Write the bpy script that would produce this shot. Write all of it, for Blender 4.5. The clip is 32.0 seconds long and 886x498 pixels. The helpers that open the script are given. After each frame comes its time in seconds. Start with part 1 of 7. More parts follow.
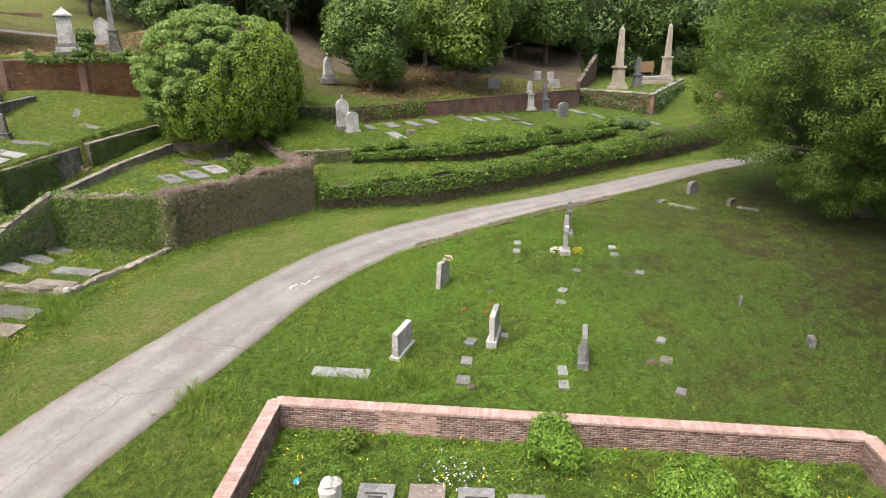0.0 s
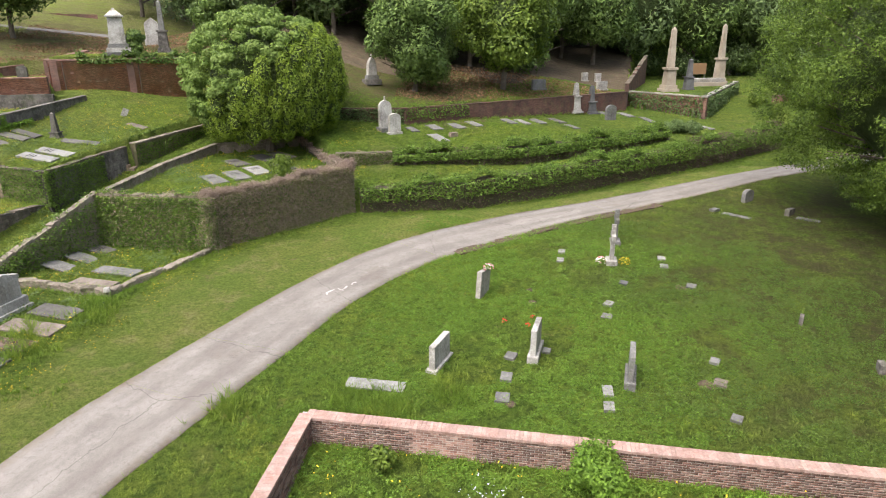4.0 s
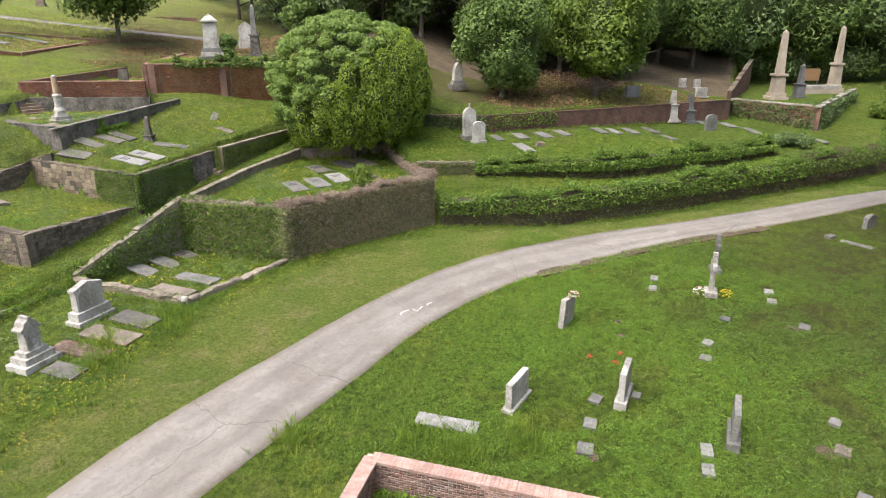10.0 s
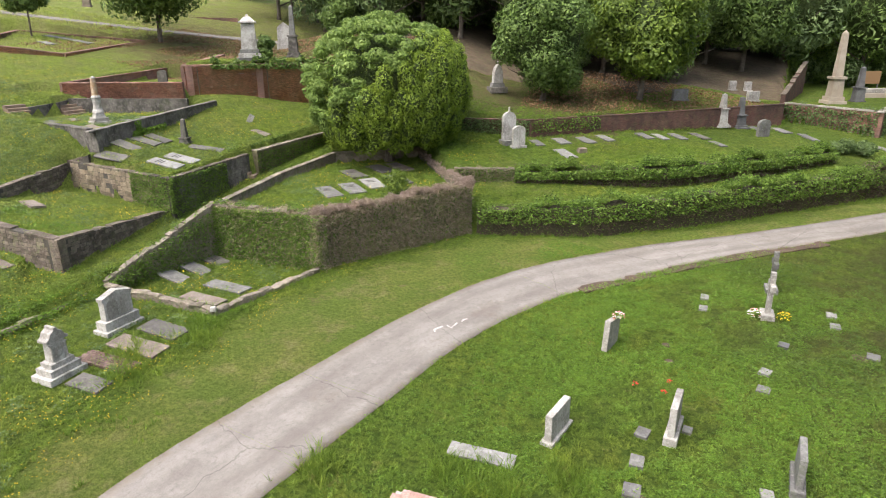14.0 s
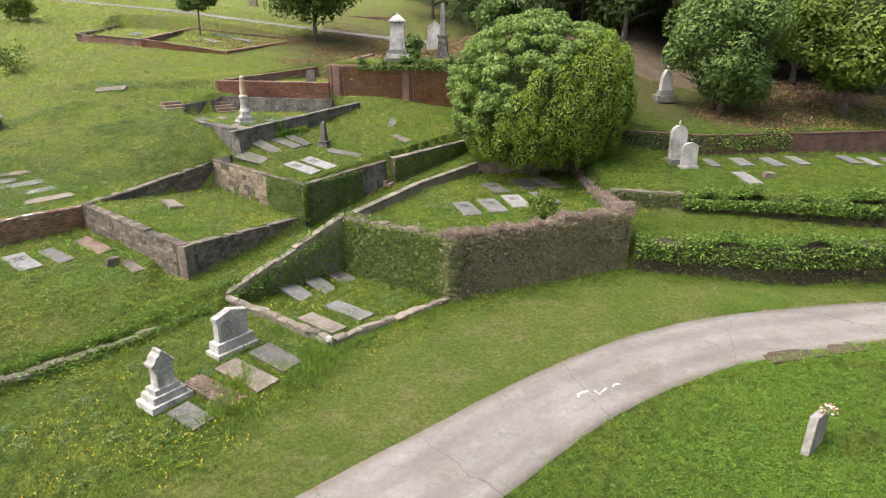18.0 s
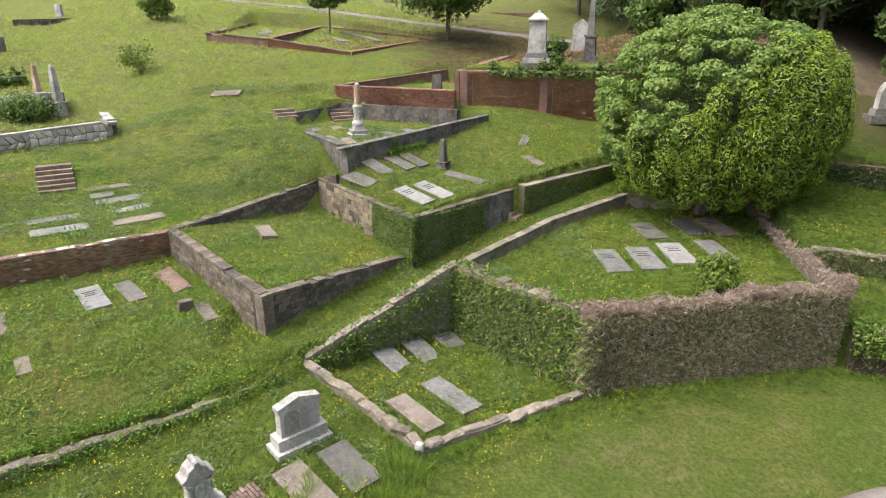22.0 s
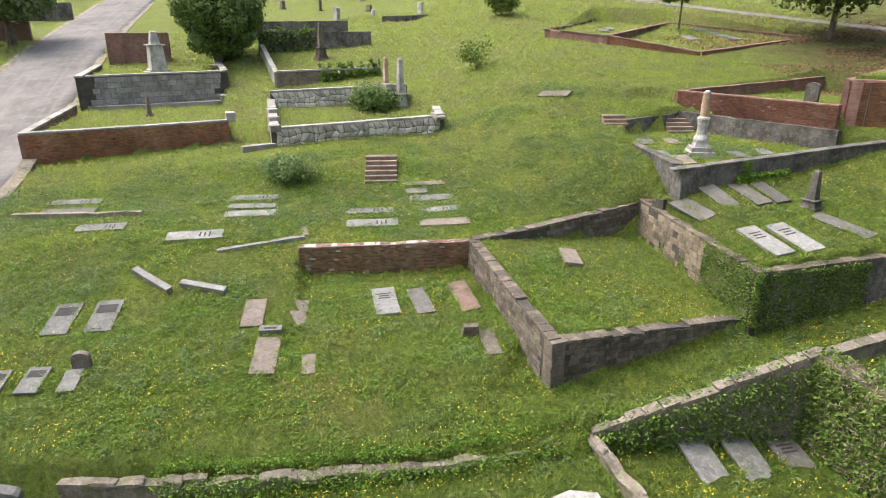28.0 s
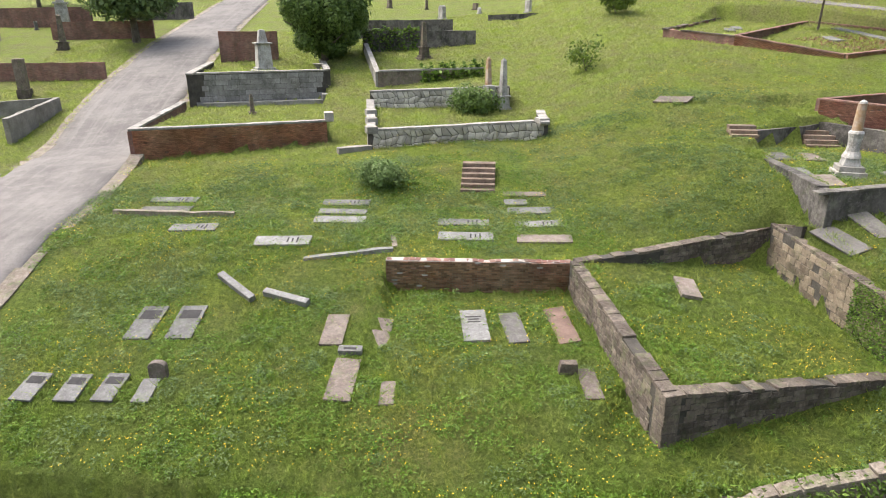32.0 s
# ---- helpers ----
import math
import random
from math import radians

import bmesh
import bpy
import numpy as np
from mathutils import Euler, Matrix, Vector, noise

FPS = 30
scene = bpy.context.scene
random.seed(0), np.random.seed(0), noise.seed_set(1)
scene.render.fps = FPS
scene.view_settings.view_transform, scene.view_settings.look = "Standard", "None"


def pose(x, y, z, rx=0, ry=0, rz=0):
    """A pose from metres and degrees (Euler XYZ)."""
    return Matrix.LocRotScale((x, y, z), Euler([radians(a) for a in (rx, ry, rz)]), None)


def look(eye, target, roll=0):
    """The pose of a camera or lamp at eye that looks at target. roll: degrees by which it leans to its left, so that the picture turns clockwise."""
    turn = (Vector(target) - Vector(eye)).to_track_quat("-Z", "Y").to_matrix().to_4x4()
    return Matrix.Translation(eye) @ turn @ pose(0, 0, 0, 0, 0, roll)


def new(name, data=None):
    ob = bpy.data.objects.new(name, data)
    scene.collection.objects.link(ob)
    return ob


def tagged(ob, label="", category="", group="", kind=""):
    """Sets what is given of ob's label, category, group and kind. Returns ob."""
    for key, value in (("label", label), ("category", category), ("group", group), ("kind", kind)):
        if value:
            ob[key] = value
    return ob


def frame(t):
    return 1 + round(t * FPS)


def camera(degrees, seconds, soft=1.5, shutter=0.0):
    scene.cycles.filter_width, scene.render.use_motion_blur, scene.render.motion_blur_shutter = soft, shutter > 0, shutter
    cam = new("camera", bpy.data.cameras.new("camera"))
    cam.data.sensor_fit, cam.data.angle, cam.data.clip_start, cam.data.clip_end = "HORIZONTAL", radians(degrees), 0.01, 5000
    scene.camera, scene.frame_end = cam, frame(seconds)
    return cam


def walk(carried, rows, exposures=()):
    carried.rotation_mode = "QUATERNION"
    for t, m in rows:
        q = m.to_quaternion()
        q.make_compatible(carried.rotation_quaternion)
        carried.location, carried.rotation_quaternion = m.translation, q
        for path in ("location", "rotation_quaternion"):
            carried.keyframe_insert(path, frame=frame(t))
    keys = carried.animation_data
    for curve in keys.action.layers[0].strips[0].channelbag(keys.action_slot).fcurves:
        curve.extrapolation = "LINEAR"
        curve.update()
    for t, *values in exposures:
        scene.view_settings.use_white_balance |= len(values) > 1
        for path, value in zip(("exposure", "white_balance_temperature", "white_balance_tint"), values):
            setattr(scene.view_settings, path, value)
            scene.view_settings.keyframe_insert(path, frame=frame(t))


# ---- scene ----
# ---- camera and its flight: seconds, x, y, z, turn to the left, tilt, lean ----
cam = camera(69.95, 32.0, 1.0)
PATH = [
    (0, -0.000, 0.000, 11.600, 0.00, -18.90, -0.24),
    (0.5, -0.013, 0.129, 11.583, 0.23, -18.87, -0.22),
    (1, -0.029, 0.223, 11.584, 0.61, -18.87, -0.22),
    (1.5, -0.010, 0.343, 11.575, 0.91, -18.86, -0.23),
    (2, 0.015, 0.454, 11.579, 1.19, -18.86, -0.25),
    (2.5, -0.001, 0.575, 11.584, 1.90, -18.86, -0.23),
    (3, -0.031, 0.697, 11.592, 2.95, -18.86, -0.21),
    (3.5, -0.025, 0.853, 11.577, 3.29, -18.83, -0.23),
    (5.5, -0.064, 1.443, 11.740, 6.53, -18.88, -0.24),
    (6, -0.083, 1.599, 11.764, 6.97, -18.86, -0.25),
    (6.5, -0.113, 1.750, 11.797, 7.37, -18.88, -0.27),
    (7, -0.141, 1.882, 11.823, 7.82, -18.83, -0.26),
    (7.5, -0.166, 2.055, 11.854, 8.25, -18.85, -0.26),
    (8, -0.183, 2.211, 11.888, 8.73, -18.85, -0.28),
    (8.5, -0.209, 2.378, 11.919, 9.61, -18.87, -0.29),
    (9, -0.232, 2.560, 11.927, 10.43, -18.84, -0.25),
    (9.5, -0.286, 2.730, 11.963, 10.90, -18.86, -0.24),
    (10, -0.317, 2.884, 11.992, 11.38, -18.85, -0.25),
    (10.5, -0.362, 3.041, 12.008, 12.03, -18.84, -0.23),
    (11, -0.409, 3.184, 12.045, 12.77, -18.86, -0.21),
    (11.5, -0.471, 3.343, 12.069, 13.13, -18.87, -0.23),
    (12, -0.529, 3.473, 12.120, 13.42, -18.90, -0.22),
    (12.5, -0.580, 3.616, 12.134, 13.74, -18.89, -0.21),
    (13, -0.570, 3.820, 12.147, 14.15, -18.91, -0.30),
    (13.5, -0.618, 4.045, 12.157, 14.23, -18.92, -0.29),
    (15.5, -0.994, 5.299, 12.159, 16.94, -18.90, -0.21),
    (16, -1.157, 5.754, 12.155, 17.59, -18.89, -0.22),
    (16.5, -1.439, 6.267, 12.128, 20.81, -18.85, -0.11),
    (17, -1.711, 6.882, 12.109, 23.95, -18.86, -0.06),
    (17.5, -2.035, 7.589, 12.145, 25.09, -18.90, 0.01),
    (18, -2.470, 8.376, 12.200, 27.61, -18.94, 0.04),
    (18.5, -2.910, 9.251, 12.219, 30.04, -18.96, -0.03),
    (19, -3.363, 10.116, 12.322, 32.13, -19.09, 0.01),
    (19.5, -3.861, 10.994, 12.359, 33.99, -19.13, -0.01),
    (20, -4.374, 11.787, 12.401, 34.75, -19.19, 0.03),
    (20.5, -4.872, 12.564, 12.455, 36.46, -19.27, -0.00),
    (21, -5.301, 13.240, 12.532, 37.95, -19.35, -0.00),
    (21.5, -5.740, 13.844, 12.554, 38.46, -19.37, 0.01),
    (22, -6.153, 14.377, 12.590, 39.61, -19.42, -0.03),
    (22.5, -6.612, 14.889, 12.539, 43.47, -19.36, -0.05),
    (23, -7.071, 15.257, 12.534, 47.38, -19.37, 0.10),
    (23.5, -7.461, 15.619, 12.517, 50.19, -19.37, 0.07),
    (24, -7.797, 15.912, 12.527, 52.53, -19.41, 0.06),
    (24.5, -8.147, 16.150, 12.514, 54.50, -19.42, 0.09),
    (25, -8.473, 16.354, 12.503, 56.44, -19.45, 0.08),
    (25.5, -8.728, 16.568, 12.457, 58.43, -19.41, 0.06),
    (26, -9.139, 16.634, 12.476, 60.39, -19.46, 0.11),
    (26.5, -9.426, 16.744, 12.481, 62.68, -19.54, 0.13),
    (28.5, -10.324, 17.052, 12.475, 69.54, -19.64, 0.03),
    (29, -10.509, 17.143, 12.469, 71.04, -19.64, 0.05),
    (29.5, -10.764, 17.233, 12.463, 71.64, -19.66, 0.02),
    (30, -10.996, 17.302, 12.461, 72.03, -19.68, 0.00),
    (30.5, -11.227, 17.388, 12.449, 72.37, -19.66, 0.02),
    (31, -11.563, 17.485, 12.441, 73.43, -19.69, 0.07),
    (31.5, -11.907, 17.596, 12.445, 75.34, -19.73, 0.09),
    (32, -12.322, 17.680, 12.447, 76.96, -19.72, 0.06),
]


def heading(x, y, z, turn, tilt, lean):
    a, b = radians(turn), radians(tilt)
    way = Vector((-math.sin(a) * math.cos(b), math.cos(a) * math.cos(b), math.sin(b)))
    return look((x, y, z), Vector((x, y, z)) + way, lean)


walk(cam, [(t, heading(*row)) for t, *row in PATH])
# ---- end of camera ----


import itertools


# ---- daylight: a bright overcast sky ----
world = bpy.data.worlds.new("sky")
scene.world = world
world.use_nodes = True
sky = world.node_tree.nodes.new("ShaderNodeTexSky")
sky.sky_type, sky.sun_disc, sky.sun_elevation, sky.sun_rotation = "NISHITA", False, radians(58), radians(220)
sky.air_density, sky.dust_density, sky.ozone_density = 1.0, 6.0, 1.0
back = world.node_tree.nodes["Background"]
back.inputs["Strength"].default_value = 0.145
cloud = world.node_tree.nodes.new("ShaderNodeHueSaturation")
cloud.inputs["Saturation"].default_value = 0.7
world.node_tree.links.new(sky.outputs["Color"], cloud.inputs["Color"])
world.node_tree.links.new(cloud.outputs["Color"], back.inputs["Color"])
sun = new("sun", bpy.data.lights.new("sun", "SUN"))
sun.data.energy, sun.data.angle, sun.data.color = 1.1, radians(40), (1.0, 0.96, 0.90)
sun.matrix_world = look((0, 0, 60), (12, 19, 0))
scene.view_settings.exposure = 1.46


# ---- materials ----
def shader(name, rough=0.9, metal=0.0):
    m = bpy.data.materials.new(name)
    m.use_nodes = True
    nodes, links = m.node_tree.nodes, m.node_tree.links
    bsdf = nodes["Principled BSDF"]
    bsdf.inputs["Roughness"].default_value, bsdf.inputs["Metallic"].default_value = rough, metal
    bsdf.inputs["Specular IOR Level"].default_value = 0.3
    return m, nodes, links, bsdf


def blotch(nodes, links, scale, detail=5.0, low=0.35, high=0.65, rough=0.6, coord=None):
    """A noise between 0 and 1, at a size in world metres."""
    if coord is None:
        coord = nodes.new("ShaderNodeNewGeometry").outputs["Position"]
    n = nodes.new("ShaderNodeTexNoise")
    n.inputs["Scale"].default_value, n.inputs["Detail"].default_value, n.inputs["Roughness"].default_value = scale, detail, rough
    links.new(coord, n.inputs["Vector"])
    r = nodes.new("ShaderNodeMapRange")
    r.inputs["From Min"].default_value, r.inputs["From Max"].default_value = low, high
    links.new(n.outputs["Fac"], r.inputs["Value"])
    return r.outputs["Result"]


def mixed(nodes, links, fac, a, b):
    """Colour a where fac is 0, b where it is 1; colours or sockets."""
    n = nodes.new("ShaderNodeMix")
    n.data_type = "RGBA"
    for socket, value in ((n.inputs[0], fac), (n.inputs[6], a), (n.inputs[7], b)):
        if isinstance(value, tuple):
            socket.default_value = (*value, 1.0)
        elif isinstance(value, (int, float)):
            socket.default_value = value
        else:
            links.new(value, socket)
    return n.outputs[2]


def times(nodes, links, a, k):
    n = nodes.new("ShaderNodeMath")
    n.operation = "MULTIPLY"
    links.new(a, n.inputs[0])
    n.inputs[1].default_value = k
    return n.outputs[0]


def relief(nodes, links, bsdf, height, depth, strength=1.0):
    b = nodes.new("ShaderNodeBump")
    b.inputs["Strength"].default_value, b.inputs["Distance"].default_value = strength, depth
    links.new(height, b.inputs["Height"])
    links.new(b.outputs["Normal"], bsdf.inputs["Normal"])


def weathered(name, base, dark, pale, scale=1.2, grain=14.0, rough=0.9, depth=0.015, stain=0.75, vary=0.25, moss=0.0, streak=0.0, lichen=0.0):
    """Stone, concrete or brick: blotches, fine grain, dark stains, and a tone of its own for every piece."""
    m, nodes, links, bsdf = shader(name, rough)
    c = mixed(nodes, links, blotch(nodes, links, scale), base, pale)
    c = mixed(nodes, links, times(nodes, links, blotch(nodes, links, scale * 0.55, 8, 0.45, 0.72), stain), c, dark)
    fine = blotch(nodes, links, grain, 6, 0.3, 0.7)
    c = mixed(nodes, links, times(nodes, links, fine, 0.35), c, dark)
    if streak:
        squeeze = nodes.new("ShaderNodeVectorMath")
        squeeze.operation = "MULTIPLY"
        squeeze.inputs[1].default_value = (1.15, 1.15, 0.42)
        links.new(nodes.new("ShaderNodeNewGeometry").outputs["Position"], squeeze.inputs[0])
        c = mixed(nodes, links, times(nodes, links, blotch(nodes, links, 1.0, 6, 0.47, 0.6, 0.65, squeeze.outputs[0]), streak), c, dark)
    if lichen:
        c = mixed(nodes, links, times(nodes, links, blotch(nodes, links, scale * 3.1, 9, 0.5, 0.62, 0.75), lichen), c, tuple(min(k * 1.25, 0.8) for k in pale))
        c = mixed(nodes, links, times(nodes, links, blotch(nodes, links, scale * 5.3, 9, 0.54, 0.64, 0.75), lichen), c, dark)
    if moss:
        c = mixed(nodes, links, times(nodes, links, blotch(nodes, links, scale * 1.7, 6, 0.5, 0.66), moss), c, (0.10, 0.13, 0.04))
    if vary:
        info = nodes.new("ShaderNodeObjectInfo")
        hsv = nodes.new("ShaderNodeHueSaturation")
        r = nodes.new("ShaderNodeMapRange")
        r.inputs["To Min"].default_value, r.inputs["To Max"].default_value = 1 - vary, 1 + vary
        links.new(info.outputs["Random"], r.inputs["Value"])
        links.new(r.outputs["Result"], hsv.inputs["Value"])
        links.new(c, hsv.inputs["Color"])
        c = hsv.outputs["Color"]
    links.new(c, bsdf.inputs["Base Color"])
    relief(nodes, links, bsdf, fine, depth)
    return m


def foliage(name, light, deep, pale, tone=0.35):
    """Leaves: every leaf has its own tone; some light passes through."""
    m, nodes, links, bsdf = shader(name, 0.55)
    geo = nodes.new("ShaderNodeNewGeometry")
    c = mixed(nodes, links, geo.outputs["Random Per Island"], deep, light)
    c = mixed(nodes, links, times(nodes, links, blotch(nodes, links, 0.9, 3, 0.45, 0.7), tone), c, pale)
    links.new(c, bsdf.inputs["Base Color"])
    bsdf.inputs["Specular IOR Level"].default_value = 0.25
    thin = nodes.new("ShaderNodeBsdfTranslucent")
    links.new(c, thin.inputs["Color"])
    both = nodes.new("ShaderNodeMixShader")
    both.inputs[0].default_value = 0.3
    links.new(bsdf.outputs[0], both.inputs[1])
    links.new(thin.outputs[0], both.inputs[2])
    links.new(both.outputs[0], nodes["Material Output"].inputs["Surface"])
    return m


def lawn_tone(nodes, links, green, yellow, deep, dry):
    """The lawn's colour: broad yellow and green sweeps, clumps a step wide, dry patches, thin worn turf with tree shade
    painted in, haze tint uphill.
    """
    pos = nodes.new("ShaderNodeNewGeometry").outputs["Position"]
    c = mixed(nodes, links, blotch(nodes, links, 0.22, 5, 0.42, 0.66), green, yellow)
    c = mixed(nodes, links, times(nodes, links, blotch(nodes, links, 1.5, 6, 0.44, 0.62, 0.7), 0.85), c, deep)
    c = mixed(nodes, links, times(nodes, links, blotch(nodes, links, 4.5, 6, 0.5, 0.6, 0.7), 0.75), c, (deep[0] * 0.6, deep[1] * 0.62, deep[2] * 0.6))
    c = mixed(nodes, links, times(nodes, links, blotch(nodes, links, 0.16, 9, 0.57, 0.74, 0.7), 0.7), c, dry)
    c = mixed(nodes, links, times(nodes, links, blotch(nodes, links, 0.8, 7, 0.6, 0.7, 0.7), 0.6), c, dry)
    # Thin brown turf round the trees, darkened further to paint in their shade.
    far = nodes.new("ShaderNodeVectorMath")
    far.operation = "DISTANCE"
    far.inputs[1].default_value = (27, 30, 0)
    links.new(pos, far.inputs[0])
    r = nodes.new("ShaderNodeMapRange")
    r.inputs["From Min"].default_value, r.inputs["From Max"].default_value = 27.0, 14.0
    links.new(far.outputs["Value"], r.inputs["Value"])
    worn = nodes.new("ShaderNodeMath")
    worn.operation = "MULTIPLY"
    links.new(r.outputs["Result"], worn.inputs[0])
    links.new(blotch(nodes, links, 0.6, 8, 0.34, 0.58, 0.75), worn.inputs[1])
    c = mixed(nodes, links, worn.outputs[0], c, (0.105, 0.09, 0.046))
    # Drier hill grass, also paled and blued westward: haze mixed into its colour.
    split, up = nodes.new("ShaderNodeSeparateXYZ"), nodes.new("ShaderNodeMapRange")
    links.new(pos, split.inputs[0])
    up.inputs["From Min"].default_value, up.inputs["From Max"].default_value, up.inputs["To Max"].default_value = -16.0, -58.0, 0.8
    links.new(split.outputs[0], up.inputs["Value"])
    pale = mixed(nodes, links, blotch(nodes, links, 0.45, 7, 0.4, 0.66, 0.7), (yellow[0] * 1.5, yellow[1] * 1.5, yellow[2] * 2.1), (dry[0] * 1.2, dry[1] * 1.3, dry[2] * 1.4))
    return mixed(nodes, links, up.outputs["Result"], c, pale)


def turf():
    m, nodes, links, bsdf = shader("turf", 0.95)
    bsdf.inputs["Specular IOR Level"].default_value = 0.1
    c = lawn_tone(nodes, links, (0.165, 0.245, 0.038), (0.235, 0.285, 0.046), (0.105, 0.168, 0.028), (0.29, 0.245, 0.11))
    share = nodes.new("ShaderNodeAttribute")
    share.attribute_name = "mown"
    c = mixed(nodes, links, share.outputs["Fac"], c, mown_tone(nodes, links))
    litter, both = nodes.new("ShaderNodeAttribute"), nodes.new("ShaderNodeMath")
    litter.attribute_name, both.operation = "strewn", "MULTIPLY"
    links.new(litter.outputs["Fac"], both.inputs[0])
    links.new(blotch(nodes, links, 0.7, 9, 0.3, 0.56, 0.8), both.inputs[1])
    c = mixed(nodes, links, both.outputs[0], c, (0.165, 0.118, 0.072))
    fine = blotch(nodes, links, 7.0, 10, 0.40, 0.60, 0.85)
    c = mixed(nodes, links, times(nodes, links, fine, 0.7), c, (0.05, 0.078, 0.014))
    links.new(c, bsdf.inputs["Base Color"])
    relief(nodes, links, bsdf, fine, 0.12)
    return m


def blade_grass():
    m, nodes, links, bsdf = shader("grass_blades", 0.6)
    bsdf.inputs["Specular IOR Level"].default_value = 0.15
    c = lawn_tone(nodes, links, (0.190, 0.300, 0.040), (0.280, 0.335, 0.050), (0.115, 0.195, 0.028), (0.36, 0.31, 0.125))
    geo = nodes.new("ShaderNodeNewGeometry")
    c = mixed(nodes, links, times(nodes, links, geo.outputs["Random Per Island"], 0.42), c, (0.085, 0.12, 0.022))
    links.new(c, bsdf.inputs["Base Color"])
    thin = nodes.new("ShaderNodeBsdfTranslucent")
    links.new(c, thin.inputs["Color"])
    both = nodes.new("ShaderNodeMixShader")
    both.inputs[0].default_value = 0.35
    links.new(bsdf.outputs[0], both.inputs[1])
    links.new(thin.outputs[0], both.inputs[2])
    links.new(both.outputs[0], nodes["Material Output"].inputs["Surface"])
    return m


def mown_tone(nodes, links):
    """The close-mown verge: paler, drier and streaked, with worn brownish patches."""
    c = mixed(nodes, links, blotch(nodes, links, 0.35, 6, 0.4, 0.64, 0.65), (0.205, 0.280, 0.055), (0.300, 0.325, 0.085))
    c = mixed(nodes, links, times(nodes, links, blotch(nodes, links, 0.7, 8, 0.52, 0.68, 0.7), 0.65), c, (0.38, 0.325, 0.165))
    c = mixed(nodes, links, times(nodes, links, blotch(nodes, links, 2.6, 7, 0.48, 0.66, 0.75), 0.5), c, (0.14, 0.21, 0.038))
    return mixed(nodes, links, times(nodes, links, blotch(nodes, links, 0.5, 9, 0.61, 0.7, 0.75), 0.7), c, (0.30, 0.22, 0.135))


def mown_blades():
    m, nodes, links, bsdf = shader("mown_blades", 0.7)
    bsdf.inputs["Specular IOR Level"].default_value = 0.1
    links.new(mixed(nodes, links, times(nodes, links, nodes.new("ShaderNodeNewGeometry").outputs["Random Per Island"], 0.4), mown_tone(nodes, links), (0.13, 0.17, 0.036)), bsdf.inputs["Base Color"])
    return m


def drive_concrete():
    """Old concrete: mauve-grey, worn dark tracks along the way, stains, hair cracks and pale patches."""
    m = weathered("road_concrete", (0.198, 0.182, 0.165), (0.120, 0.107, 0.097), (0.245, 0.228, 0.209), 0.5, 22, 0.9, 0.006, 0.5, 0.08)
    nodes, links = m.node_tree.nodes, m.node_tree.links
    bsdf = nodes["Principled BSDF"]
    base = bsdf.inputs["Base Color"].links[0].from_socket
    uv = nodes.new("ShaderNodeUVMap")
    uv.uv_map = "UVMap"
    stretch = nodes.new("ShaderNodeVectorMath")
    stretch.operation = "MULTIPLY"
    stretch.inputs[1].default_value = (0.9, 0.22, 1)
    links.new(uv.outputs[0], stretch.inputs[0])
    c = mixed(nodes, links, times(nodes, links, blotch(nodes, links, 1.0, 8, 0.44, 0.66, 0.75, stretch.outputs[0]), 0.6), base, (0.118, 0.104, 0.096))
    c = mixed(nodes, links, times(nodes, links, blotch(nodes, links, 0.8, 9, 0.52, 0.66, 0.8), 0.5), c, (0.272, 0.255, 0.235))
    c = mixed(nodes, links, times(nodes, links, blotch(nodes, links, 0.33, 8, 0.56, 0.68, 0.75), 0.6), c, (0.125, 0.100, 0.080))
    c = mixed(nodes, links, times(nodes, links, blotch(nodes, links, 5.0, 10, 0.5, 0.66, 0.85), 0.5), c, (0.085, 0.075, 0.068))
    side, rim = nodes.new("ShaderNodeSeparateXYZ"), nodes.new("ShaderNodeMath")
    links.new(uv.outputs[0], side.inputs[0])
    rim.operation = "PINGPONG"
    rim.inputs[1].default_value = 1.8
    links.new(side.outputs[0], rim.inputs[0])
    soil = nodes.new("ShaderNodeMapRange")
    soil.inputs["From Min"].default_value, soil.inputs["From Max"].default_value = 0.42, 0.0
    links.new(rim.outputs[0], soil.inputs["Value"])
    lane = nodes.new("ShaderNodeMath")
    lane.operation, lane.inputs[1].default_value = "SUBTRACT", 1.05
    links.new(rim.outputs[0], lane.inputs[0])
    wide = nodes.new("ShaderNodeMath")
    wide.operation = "ABSOLUTE"
    links.new(lane.outputs[0], wide.inputs[0])
    track = nodes.new("ShaderNodeMapRange")
    track.interpolation_type = "SMOOTHSTEP"
    track.inputs["From Min"].default_value, track.inputs["From Max"].default_value = 0.55, 0.05
    links.new(wide.outputs[0], track.inputs["Value"])
    trodden = nodes.new("ShaderNodeMath")
    trodden.operation = "MULTIPLY"
    links.new(track.outputs["Result"], trodden.inputs[0])
    links.new(blotch(nodes, links, 0.5, 7, 0.36, 0.6, 0.7, stretch.outputs[0]), trodden.inputs[1])
    c = mixed(nodes, links, times(nodes, links, trodden.outputs[0], 0.6), c, (0.128, 0.112, 0.100))
    both = nodes.new("ShaderNodeMath")
    both.operation = "MULTIPLY"
    links.new(soil.outputs["Result"], both.inputs[0])
    links.new(blotch(nodes, links, 1.6, 9, 0.38, 0.62, 0.8), both.inputs[1])
    c = mixed(nodes, links, both.outputs[0], c, (0.135, 0.105, 0.075))
    warp = nodes.new("ShaderNodeTexNoise")
    warp.inputs["Scale"].default_value, warp.inputs["Detail"].default_value = 1.4, 4
    links.new(uv.outputs[0], warp.inputs["Vector"])
    push = nodes.new("ShaderNodeVectorMath")
    push.operation = "MULTIPLY_ADD"
    push.inputs[1].default_value = (0.6, 0.6, 0.6)
    links.new(warp.outputs["Color"], push.inputs[0])
